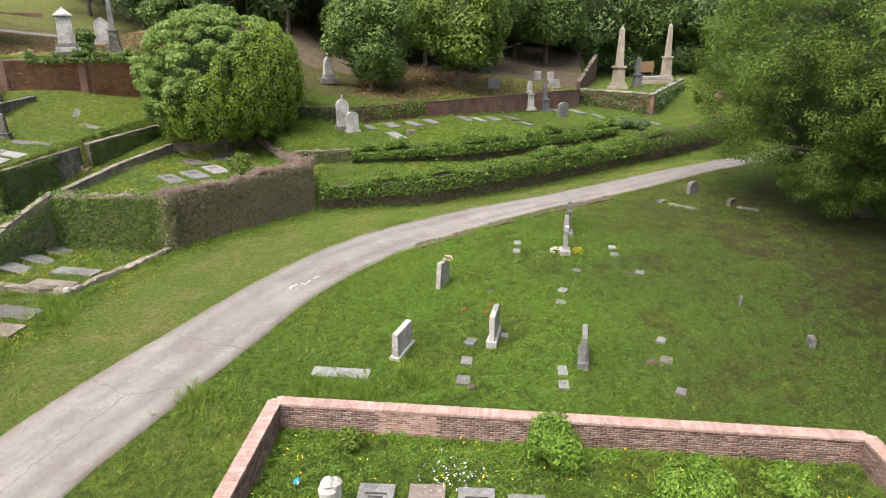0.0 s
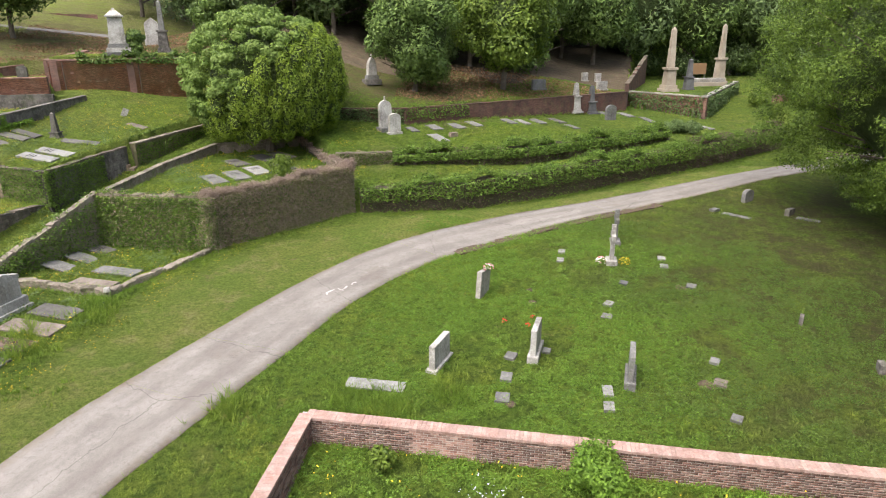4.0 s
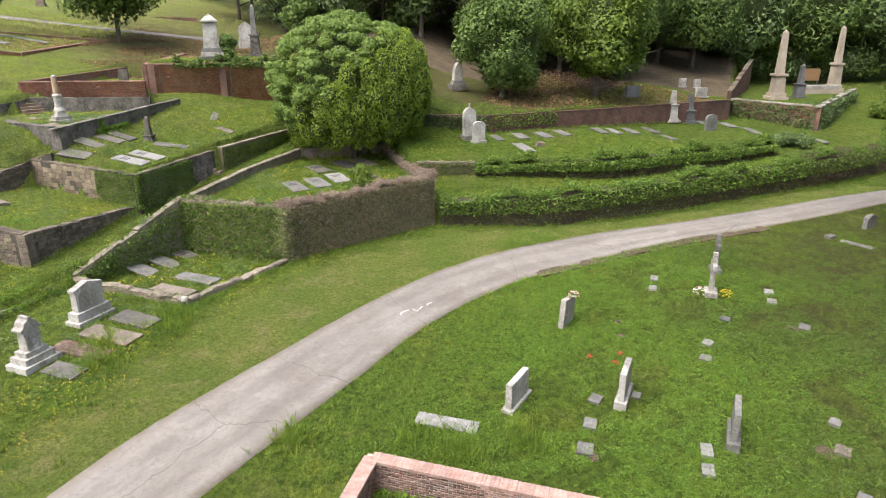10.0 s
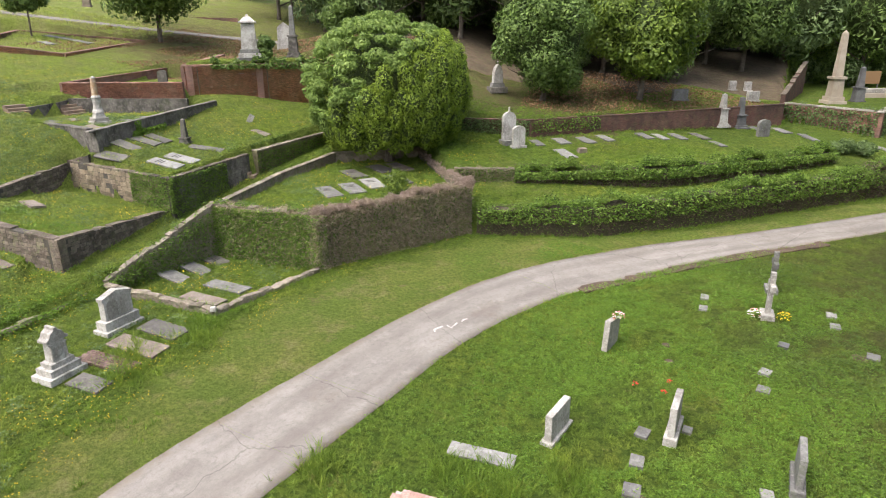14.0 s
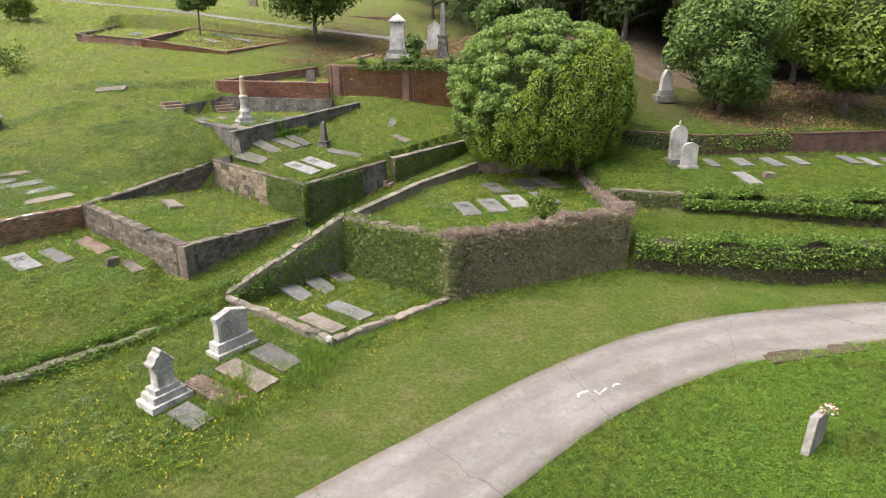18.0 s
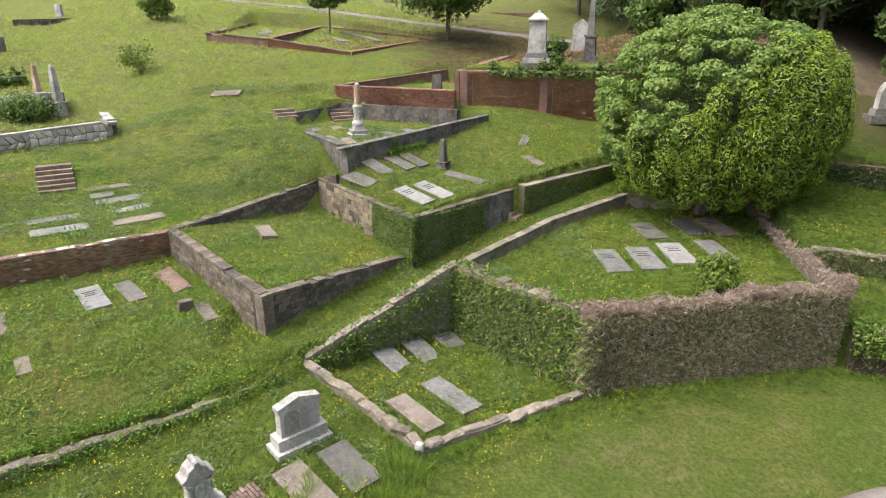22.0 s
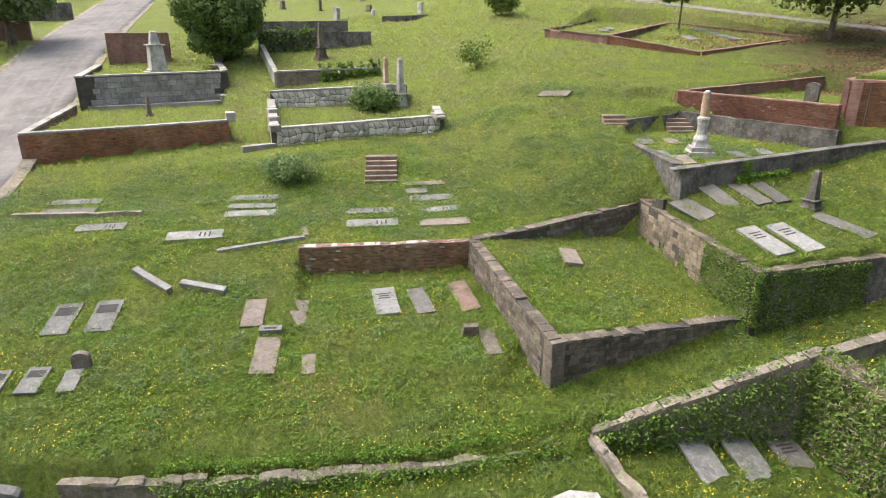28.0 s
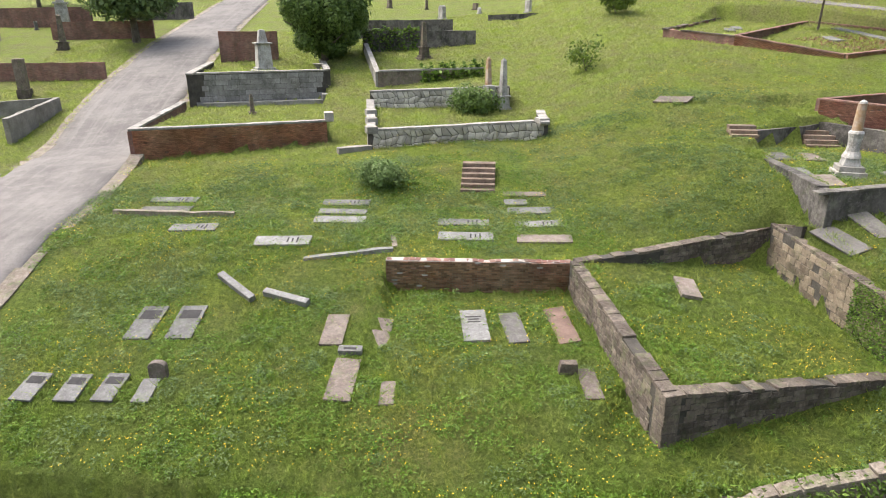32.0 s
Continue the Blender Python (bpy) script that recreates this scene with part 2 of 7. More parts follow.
    links.new(uv.outputs[0], push.inputs[2])
    crack = nodes.new("ShaderNodeTexVoronoi")
    crack.feature = "DISTANCE_TO_EDGE"
    crack.inputs["Scale"].default_value = 0.16
    links.new(push.outputs[0], crack.inputs["Vector"])
    r = nodes.new("ShaderNodeMapRange")
    r.inputs["From Min"].default_value, r.inputs["From Max"].default_value = 0.0008, 0.0045
    r.inputs["To Min"].default_value, r.inputs["To Max"].default_value = 0.4, 0.0
    links.new(crack.outputs["Distance"], r.inputs["Value"])
    c = mixed(nodes, links, r.outputs["Result"], c, (0.05, 0.043, 0.036))
    links.new(c, bsdf.inputs["Base Color"])
    return m


TURF = turf()
CONCRETE = drive_concrete()
ASPHALT = weathered("asphalt", (0.130, 0.120, 0.113), (0.072, 0.065, 0.061), (0.190, 0.175, 0.163), 0.45, 14, 0.9, 0.006, 0.75, 0, lichen=0.35)
def tyre_streaks(m):
    """Long pale wheel marks along a drive."""
    nodes, links = m.node_tree.nodes, m.node_tree.links
    bsdf = nodes["Principled BSDF"]
    base = bsdf.inputs["Base Color"].links[0].from_socket
    uv, squeeze = nodes.new("ShaderNodeUVMap"), nodes.new("ShaderNodeVectorMath")
    uv.uv_map, squeeze.operation = "UVMap", "MULTIPLY"
    squeeze.inputs[1].default_value = (4.0, 0.03, 1)
    links.new(uv.outputs[0], squeeze.inputs[0])
    c = mixed(nodes, links, times(nodes, links, blotch(nodes, links, 1.0, 8, 0.5, 0.68, 0.7, squeeze.outputs[0]), 0.45), base, (0.215, 0.199, 0.185))
    links.new(c, bsdf.inputs["Base Color"])


tyre_streaks(ASPHALT)
DARK_SLAB = weathered("dark_slab", (0.088, 0.082, 0.077), (0.038, 0.035, 0.032), (0.130, 0.121, 0.113), 2.0, 12, 0.85, 0.006, 0.75, 0.2, 0.25, lichen=0.5)
BRICK = weathered("red_brick", (0.250, 0.125, 0.095), (0.115, 0.062, 0.050), (0.345, 0.240, 0.205), 3.5, 30, 0.9, 0.006, 0.5, 0.35, lichen=0.35)
MORTAR = weathered("mortar", (0.36, 0.325, 0.29), (0.20, 0.175, 0.15), (0.44, 0.405, 0.37), 2.0, 30, 0.95, 0.006, 0.5, 0)
def coursed(m, joint, amount):
    """Lays brick courses over a wall material."""
    nodes, links = m.node_tree.nodes, m.node_tree.links
    bsdf = nodes["Principled BSDF"]
    base = bsdf.inputs["Base Color"].links[0].from_socket
    pos = nodes.new("ShaderNodeNewGeometry").outputs["Position"]
    split, join = nodes.new("ShaderNodeSeparateXYZ"), nodes.new("ShaderNodeCombineXYZ")
    run = nodes.new("ShaderNodeVectorMath")
    run.operation = "DOT_PRODUCT"
    run.inputs[1].default_value = (0.62, 0.79, 0)
    links.new(pos, split.inputs[0])
    links.new(pos, run.inputs[0])
    links.new(run.outputs["Value"], join.inputs[0])
    links.new(split.outputs[2], join.inputs[1])
    tex = nodes.new("ShaderNodeTexBrick")
    tex.inputs["Scale"].default_value = 1.0
    for key, value in (("Brick Width", 0.23), ("Row Height", 0.078), ("Mortar Size", 0.006), ("Mortar Smooth", 0.3)):
        tex.inputs[key].default_value = value
    tex.inputs["Color1"].default_value, tex.inputs["Color2"].default_value = (0.55, 0.55, 0.55, 1), (1, 1, 1, 1)
    links.new(join.outputs[0], tex.inputs["Vector"])
    tone = nodes.new("ShaderNodeMix")
    tone.data_type, tone.blend_type = "RGBA", "MULTIPLY"
    tone.inputs[0].default_value = 0.7
    links.new(base, tone.inputs[6])
    links.new(tex.outputs["Color"], tone.inputs[7])
    links.new(mixed(nodes, links, times(nodes, links, tex.outputs["Fac"], amount), tone.outputs[2], joint), bsdf.inputs["Base Color"])
    return m


OLD_BRICK = weathered("dark_brick", (0.270, 0.124, 0.094), (0.092, 0.057, 0.048), (0.356, 0.207, 0.161), 0.9, 14, 0.9, 0.012, 0.85, 0.15, 0.15, streak=0.4)
AGED_BRICK = weathered("aged_brick", (0.60, 0.250, 0.185), (0.30, 0.150, 0.118), (0.70, 0.40, 0.32), 0.9, 16, 0.9, 0.008, 0.75, 0, 0.12, streak=0.3)


def per_piece(m, low, high):
    """Gives every loose piece of a joined mesh a tone of its own."""
    nodes, links = m.node_tree.nodes, m.node_tree.links
    bsdf = nodes["Principled BSDF"]
    base = bsdf.inputs["Base Color"].links[0].from_socket
    hsv, r = nodes.new("ShaderNodeHueSaturation"), nodes.new("ShaderNodeMapRange")
    r.inputs["To Min"].default_value, r.inputs["To Max"].default_value = low, high
    links.new(nodes.new("ShaderNodeNewGeometry").outputs["Random Per Island"], r.inputs["Value"])
    links.new(r.outputs["Result"], hsv.inputs["Value"])
    links.new(base, hsv.inputs["Color"])
    links.new(hsv.outputs["Color"], bsdf.inputs["Base Color"])


per_piece(BRICK, 0.55, 1.4)
per_piece(AGED_BRICK, 0.72, 1.22)
TAN_BRICK = weathered("tan_brick", (0.46, 0.228, 0.168), (0.216, 0.132, 0.099), (0.567, 0.380, 0.290), 1.2, 16, 0.9, 0.008, 0.7, 0, 0.12, streak=0.3)
per_piece(TAN_BRICK, 0.6, 1.35)
coursed(OLD_BRICK, (0.2, 0.16, 0.13), 0.6)
STONE = weathered("grey_stone", (0.136, 0.106, 0.083), (0.040, 0.033, 0.027), (0.205, 0.168, 0.136), 1.6, 12, 0.92, 0.03, 0.8, 0.33, 0.35, streak=0.35, lichen=0.5)
DARK_STONE = weathered("dark_concrete", (0.105, 0.094, 0.084), (0.026, 0.024, 0.022), (0.205, 0.187, 0.170), 1.3, 6, 0.92, 0.02, 0.9, 0.12, 0.2, streak=0.6, lichen=0.4)
WHITE_STONE = weathered("white_rubble", (0.58, 0.535, 0.46), (0.24, 0.22, 0.18), (0.72, 0.67, 0.60), 1.5, 14, 0.9, 0.03, 0.85, 0.15, 0.15, streak=0.2)
per_piece(WHITE_STONE, 0.6, 1.2)
COPING = weathered("pale_coping", (0.26, 0.238, 0.205), (0.10, 0.09, 0.075), (0.34, 0.315, 0.285), 1.6, 12, 0.9, 0.015, 0.8, 0.15, 0.15, streak=0.3)
PALE_COPING = weathered("grey_white_coping", (0.300, 0.280, 0.250), (0.11, 0.10, 0.085), (0.39, 0.37, 0.34), 1.6, 12, 0.9, 0.015, 0.7, 0.15, 0.1, streak=0.3, lichen=0.4)
BLOCK_GREY = weathered("grey_block", (0.265, 0.250, 0.232), (0.115, 0.107, 0.098), (0.36, 0.345, 0.325), 1.4, 8, 0.9, 0.012, 0.7, 0.2, 0.1, streak=0.4, lichen=0.35)
MARBLE = weathered("white_marble", (0.372, 0.356, 0.330), (0.120, 0.108, 0.092), (0.470, 0.455, 0.430), 2.8, 11, 0.65, 0.006, 0.8, 0.1, streak=0.5, lichen=0.4)
SLATE = weathered("grey_slab", (0.128, 0.124, 0.121), (0.050, 0.047, 0.043), (0.178, 0.174, 0.169), 2.0, 14, 0.8, 0.006, 0.75, 0.2, 0.25, lichen=0.6)
PINK = weathered("pink_slab", (0.160, 0.124, 0.104), (0.060, 0.048, 0.039), (0.205, 0.172, 0.150), 2.0, 14, 0.85, 0.008, 0.8, 0.18, 0.25, lichen=0.6)
SAND = weathered("sand_granite", (0.306, 0.257, 0.202), (0.172, 0.141, 0.104), (0.355, 0.312, 0.257), 1.2, 18, 0.8, 0.004, 0.6, 0.06)
DARK_GRAVE = weathered("dark_granite", (0.085, 0.085, 0.09), (0.04, 0.04, 0.04), (0.14, 0.14, 0.14), 1.6, 18, 0.7, 0.004, 0.6, 0.1)
CURB = weathered("old_curb", (0.190, 0.155, 0.122), (0.060, 0.050, 0.038), (0.275, 0.235, 0.196), 1.8, 12, 0.92, 0.03, 0.8, 0.25, 0.55, lichen=0.5)
IVY_WALL = weathered("ivy_stems", (0.20, 0.165, 0.11), (0.075, 0.064, 0.040), (0.17, 0.175, 0.075), 1.8, 14, 0.95, 0.09, 0.6, 0)
EARTH = weathered("red_earth", (0.085, 0.06, 0.044), (0.045, 0.033, 0.025), (0.12, 0.085, 0.062), 2, 16, 0.95, 0.02, 0.6, 0)
PALE = weathered("pale_slab", (0.195, 0.191, 0.183), (0.080, 0.074, 0.067), (0.250, 0.246, 0.238), 2.2, 14, 0.7, 0.005, 0.7, 0.12, 0.15, lichen=0.6)
LITTER = weathered("leaf_litter", (0.075, 0.052, 0.034), (0.035, 0.027, 0.019), (0.12, 0.088, 0.058), 1.5, 16, 0.95, 0.03, 0.7, 0, 0.35)
BARK = weathered("bark", (0.11, 0.09, 0.07), (0.05, 0.04, 0.03), (0.17, 0.145, 0.12), 3, 20, 0.95, 0.03, 0.8, 0)
RUST = weathered("rust_stain", (0.336, 0.216, 0.112), (0.200, 0.104, 0.048), (0.464, 0.400, 0.336), 2.5, 16, 0.8, 0.003, 0.6, 0)
LETTER = weathered("dark_lettering", (0.035, 0.033, 0.032), (0.02, 0.02, 0.02), (0.055, 0.052, 0.05), 4, 20, 0.95, 0.001, 0.4, 0)
IVY = foliage("ivy_leaves", (0.185, 0.295, 0.044), (0.032, 0.064, 0.013), (0.20, 0.26, 0.055))
DRY_IVY = foliage("dry_stems", (0.43, 0.35, 0.265), (0.15, 0.12, 0.085), (0.29, 0.27, 0.13))
BUSH = foliage("creeper_leaves", (0.205, 0.295, 0.062), (0.080, 0.135, 0.028), (0.25, 0.32, 0.10), 0.4)
CEDAR = foliage("cedar_sprays", (0.225, 0.315, 0.032), (0.095, 0.150, 0.018), (0.27, 0.35, 0.04), 0.4)
# Crown cores: solid, block light; dark colour stands for shade between leaves.
SHADE_CORE = weathered("crown_shade_core", (0.05, 0.075, 0.018), (0.022, 0.034, 0.009), (0.075, 0.11, 0.026), 2.5, 5, 0.95, 0.3, 0.6, 0)
TREE = foliage("tree_leaves", (0.150, 0.230, 0.050), (0.045, 0.08, 0.019), (0.21, 0.28, 0.09))
LIME = foliage("lime_leaves", (0.155, 0.225, 0.03), (0.045, 0.08, 0.013), (0.21, 0.27, 0.045))
# Dark far foliage, its tones lifted and greyed to carry distance haze.
HAZY_TREE = foliage("hazed_dark_leaves", (0.165, 0.24, 0.08), (0.05, 0.082, 0.03), (0.22, 0.29, 0.125))
GRASS = blade_grass()
MOWN_BLADE = mown_blades()
# Darker copy of the clover leaf, with the right lawn's shade in its colour.
CLOVER_SHADED = foliage("shaded_clover_leaves", (0.140, 0.222, 0.036), (0.045, 0.080, 0.015), (0.15, 0.175, 0.05))
WEED = foliage("weed_leaves", (0.175, 0.300, 0.034), (0.065, 0.125, 0.016), (0.205, 0.295, 0.045))
BANK_WEED = foliage("bank_weed_leaves", (0.185, 0.27, 0.085), (0.06, 0.10, 0.03), (0.23, 0.28, 0.115))


# ---- builders ----
def mesh_of(bm):
    me = bpy.data.meshes.new("mesh")
    bm.to_mesh(me)
    bm.free()
    return me


def part(name, shape, material, parent=None, label="", at=None):
    """Links a bmesh or mesh as one object under a thing or a part."""
    me = shape if isinstance(shape, bpy.types.Mesh) else mesh_of(shape)
    if not me.materials:
        me.materials.append(material)
    ob = new(name, me)
    if parent is not None:
        ob.parent = parent
    if at is not None:
        ob.matrix_basis = at
    if label:
        ob["label"] = label
    return ob


def thing(name, m, label, category, group="", kind=""):
    ob = new(name)
    ob.matrix_basis = m
    ob.empty_display_size = 0.2
    return tagged(ob, label, category, group, kind)


def add_box(bm, sx, sy, sz, m=None, bevel=0.0, top=1.0):
    """A box on the ground plane of m; top narrows its upper face."""
    made = bmesh.ops.create_cube(bm, size=1.0)["verts"]
    for v in made:
        k = top if v.co.z > 0 else 1.0
        v.co = Vector((v.co.x * sx * k, v.co.y * sy * k, (v.co.z + 0.5) * sz))
    if bevel:
        edges = list({e for v in made for e in v.link_edges})
        out = bmesh.ops.bevel(bm, geom=edges, offset=bevel, segments=2, affect="EDGES", profile=0.6)
        made = list({v for f in out["faces"] for v in f.verts} | {v for v in made if v.is_valid})
    if m is not None:
        bmesh.ops.transform(bm, matrix=m, verts=made)
    return made


def box(sx, sy, sz, m=None, bevel=0.0, top=1.0):
    bm = bmesh.new()
    add_box(bm, sx, sy, sz, m, bevel, top)
    return bm


def mesh_from(points, faces, material=None, smooth=False):
    """A mesh from arrays of corners and equal-sided faces."""
    points, faces = np.asarray(points, np.float32), np.asarray(faces, np.int32)
    me = bpy.data.meshes.new("mesh")
    n, k = faces.shape
    me.vertices.add(len(points))
    me.vertices.foreach_set("co", points.ravel())
    me.loops.add(n * k)
    me.loops.foreach_set("vertex_index", faces.ravel())
    me.polygons.add(n)
    me.polygons.foreach_set("loop_start", np.arange(0, n * k, k, dtype=np.int32))
    if smooth:
        me.polygons.foreach_set("use_smooth", np.ones(n, bool))
    me.update(calc_edges=True)
    if material:
        me.materials.append(material)
    return me


def spline(points, steps=6):
    """A smooth line through the points."""
    pts = [np.array(p, float) for p in points]
    pts = [2 * pts[0] - pts[1]] + pts + [2 * pts[-1] - pts[-2]]
    out = []
    for a, b, c, d in zip(pts, pts[1:], pts[2:], pts[3:]):
        for i in range(steps):
            t = i / steps
            out.append(0.5 * (2 * b + (c - a) * t + (2 * a - 5 * b + 4 * c - d) * t * t + (3 * b - a - 3 * c + d) * t ** 3))
    out.append(pts[-2])
    return out


DEAD_LEAF = foliage("dead_leaves", (0.30, 0.17, 0.09), (0.12, 0.07, 0.04), (0.26, 0.18, 0.10))


# ---- the lie of the land ----
def step(a, b, t):
    """A smooth ramp from 0 at a to 1 at b."""
    t = min(max((t - a) / (b - a), 0.0), 1.0)
    return t * t * (3 - 2 * t)


def ramp(t, knots):
    """Straight lines from knot to knot."""
    if t <= knots[0][0]:
        return knots[0][1]
    for (a, p), (b, q) in zip(knots, knots[1:]):
        if t <= b:
            return p + (q - p) * (t - a) / (b - a)
    return knots[-1][1]


def inside(x, y, poly):
    odd, (px, py) = False, poly[-1]
    for qx, qy in poly:
        if (qy > y) != (py > y) and x < (px - qx) * (y - qy) / (py - qy) + qx:
            odd = not odd
        px, py = qx, qy
    return odd


# plots, by their outer corners
STONE_PLOT = [(-25.3, 26.9), (-33.2, 27.7), (-33.7, 36.8), (-25.7, 35.4)]
UPPER_PLOT = [(-33.7, 36.8), (-25.3, 35.3), (-23.9, 41.4), (-20.5, 52.0), (-24.0, 54.0), (-32.9, 48.4), (-29.6, 47.0), (-31.4, 37.0)]
DARK_PLOT = [(-31.4, 37.0), (-29.6, 47.0), (-32.3, 47.6), (-41.0, 45.1), (-40.2, 40.3), (-38.0, 39.0)]
RED_LOW = [(-41.6, 45.4), (-32.6, 47.6), (-32.9, 48.4), (-37.0, 60.0), (-42.0, 58.0)]
RED_HIGH = [(-32.9, 48.4), (-19.0, 57.0), (-22.0, 68.0), (-37.0, 60.0)]
HEDGE_PLOT = [(-21.2, 33.5), (-14.5, 32.4), (-8.4, 39.5), (-14.5, 50.2), (-20.0, 46.7), (-21.2, 40.8)]
SLAB_PLOT = [(-23.2, 27.0), (-16.8, 26.3), (-14.4, 31.9), (-21.2, 33.4)]
WALK = [(-23.2, 27.0), (-21.2, 33.5), (-21.2, 40.8), (-20.0, 46.7), (-14.5, 50.2), (-15.0, 54.0), (-20.5, 52.0), (-23.9, 41.4), (-25.4, 35.3), (-25.3, 26.9), (-27.5, 27.1), (-24.5, 24.0)]
OBELISK_PLOT = [(16.0, 75.0), (22.3, 68.8), (31.5, 86.0), (37.0, 97.0), (22.0, 97.0)]
BRICK_PLOT = [(-5.75, 6.0), (-5.15, 16.85), (11.75, 14.9), (11.3, 4.0), (10.9, -6.0), (-6.2, -4.0)]
RED_PLOT = [(-52.4, 8.4), (-53.5, 19.6), (-65.9, 20.3), (-64.7, 10.3)]
RUBBLE_PLOT = [(-50.5, 22.1), (-48.2, 32.2), (-57.0, 33.4), (-58.3, 23.0)]
BLOCK_PLOT = [(-64.8, 10.2), (-66.0, 20.5), (-77.0, 20.5), (-77.0, 11.0)]
FAR_PLOT = [(-48.9, 53.4), (-49.5, 65.4), (-63.0, 62.4), (-55.0, 49.5)]
FAR_SIDE_PLOT = [(-55.0, 49.5), (-59.4, 46.5), (-68.0, 57.0), (-63.0, 62.4)]
HEDGE_LOW = [(-7.9, 39.6), (-1.5, 41.2), (4.7, 44.4), (13.0, 50.0), (20.0, 55.5), (27.0, 62.0)]
HEDGE_HIGH = [(-10.2, 43.4), (-6.5, 44.6), (2.8, 47.2), (9.5, 52.0), (15.5, 57.5)]
RED_LONG = [(-19.0, 52.0), (-6.6, 52.6), (3.2, 60.5), (14.5, 70.0), (15.6, 74.6)]


def off_line(x, y, line):
    """Signed distance to a line of corners, above 0 on its uphill side."""
    best, side = 1e9, 1.0
    for (ax, ay), (bx, by) in zip(line, line[1:]):
        dx, dy = bx - ax, by - ay
        k = min(max(((x - ax) * dx + (y - ay) * dy) / (dx * dx + dy * dy), 0.0), 1.0)
        d = math.hypot(x - ax - k * dx, y - ay - k * dy)
        if d < best:
            best, side = d, 1.0 if dx * (y - ay) - dy * (x - ax) > 0 else -1.0
    return best * side


def low_lawn(x, y):
    return -0.3 + 0.05 * (min(y, 50.0) - 21) - 0.03 * max(min(x, 0.0), -25.0) + 0.01 * max(y - 50.0, 0.0)


RISE = [(29.8, 0.95), (33, 1.87), (38, 2.38), (40.1, 2.5), (40.25, 3.6), (46.5, 4.1), (47.2, 4.3), (50, 5.1), (53, 5.15), (57, 5.25), (84, 10.7), (130, 17)]
RISE_BANK = [(29.8, 0.95), (33, 1.9), (37, 2.5), (41.5, 3.7), (46.5, 4.1), (47.2, 4.3), (50, 5.1), (53, 5.15), (57, 5.25), (84, 10.7), (130, 17)]


def hill(x, y):
    u, v = -0.95 * x + 0.31 * y, 0.31 * x + 0.95 * y
    z = ramp(u, RISE if v > 8.9 else RISE_BANK)
    z -= 0.035 * min(max(5 - v, 0.0), 20.0) * step(46, 50, u)
    z += 0.54 * step(3, 13, v) * step(50, 56, u)
    z += step(-31, -32.5, x) * (0.5 * step(34.5, 38.2, y) * step(-40, -36, x) + 0.75 * step(35.8, 37.3, y) * step(-36, -34, x))
    return z + ((0.235 + 0.1 * step(50, 56, u)) * min(max(v - 15, 0.0), 8.0) + 0.04 * min(max(v - 23, 0.0), 60.0)) * step(41, 47, u)


def north(x, y):
    red = off_line(x, y, RED_LONG)
    return 5.9 + 0.16 * min(max(red, 0.0), 45) - 0.06 * min(max(x, 0.0), 30.0) + 2.6 * step(-8, -20, x)


def ground(x, y):
    if inside(x, y, BRICK_PLOT):
        return 0.1
    if inside(x, y, SLAB_PLOT):
        return 0.42
    if inside(x, y, HEDGE_PLOT):
        return 2.95 + 0.02 * (y - 38)
    if inside(x, y, STONE_PLOT):
        return 2.95 - 0.1 * (y - 27) + 0.13 * (-25.3 - x) - 0.0036 * (y - 27) * (-25.3 - x)
    if inside(x, y, DARK_PLOT):
        return 6.35
    if inside(x, y, RED_LOW):
        return 8.1
    if inside(x, y, RED_HIGH):
        return 10.0
    if inside(x, y, OBELISK_PLOT):
        return 5.1
    if inside(x, y, RED_PLOT):
        return 6.3
    if inside(x, y, RUBBLE_PLOT):
        return 6.05 + 0.08 * (-50 - x)
    if inside(x, y, BLOCK_PLOT):
        return 8.55
    if inside(x, y, FAR_PLOT):
        return 10.35 + 0.11 * (-48.9 - x) + 0.06 * (y - 53.4)
    if inside(x, y, FAR_SIDE_PLOT):
        return 11.3 + 0.1 * (-55.0 - x)
    if inside(x, y, WALK):
        return ramp(y, [(24, 1.3), (27, 1.5), (35.5, 1.68), (41, 2.95), (52, 4.8)])
    if inside(x, y, UPPER_PLOT):
        return 4.1 + 0.13 * (y - 34.5) + 0.075 * (-25 - x) + 0.6 * step(41, 48, y) * step(-23, -29, x) + 0.5 * step(35.8, 38, y) * step(-26, -31, x)
    u = -0.95 * x + 0.31 * y
    if y > 52 and x < -6 and off_line(x, y, RED_LONG) > 0:
        k = step(-26, -40, x)
        return north(x, y) * (1 - k) + hill(x, y) * k
    if x < -8.3 and u > 29.9:
        back = 45.4 + (x + 41.6) * 0.2444
        if -43.5 < x < -31.5 and back - 2.0 < y <= back:
            return min(hill(x, y), 7.2 + 0.7 * step(-37, -43, x))
        return hill(x, y)
    if x > -14 and y > 36:
        low, high, red = off_line(x, y, HEDGE_LOW), off_line(x, y, HEDGE_HIGH), off_line(x, y, RED_LONG)
        if red > 0:
            return north(x, y)
        if high > 0 and x < 16.5:
            return 3.9 - 0.05 * (x + 7) + 0.09 * min(high, 10)
        if low > 0:
            k = low / (low + max(-high, 0.0) + 0.01)
            return 1.9 + 0.4 * step(-5, 5, x) + k * (0.6 + 0.5 * step(3, -5, x) - 0.3 * step(-5, 5, x)) + 0.06 * min(low, 6.0) * step(10, 18, x) + 0.07 * max(low - 6, 0.0) * step(14, 18, x)
    return low_lawn(x, y)
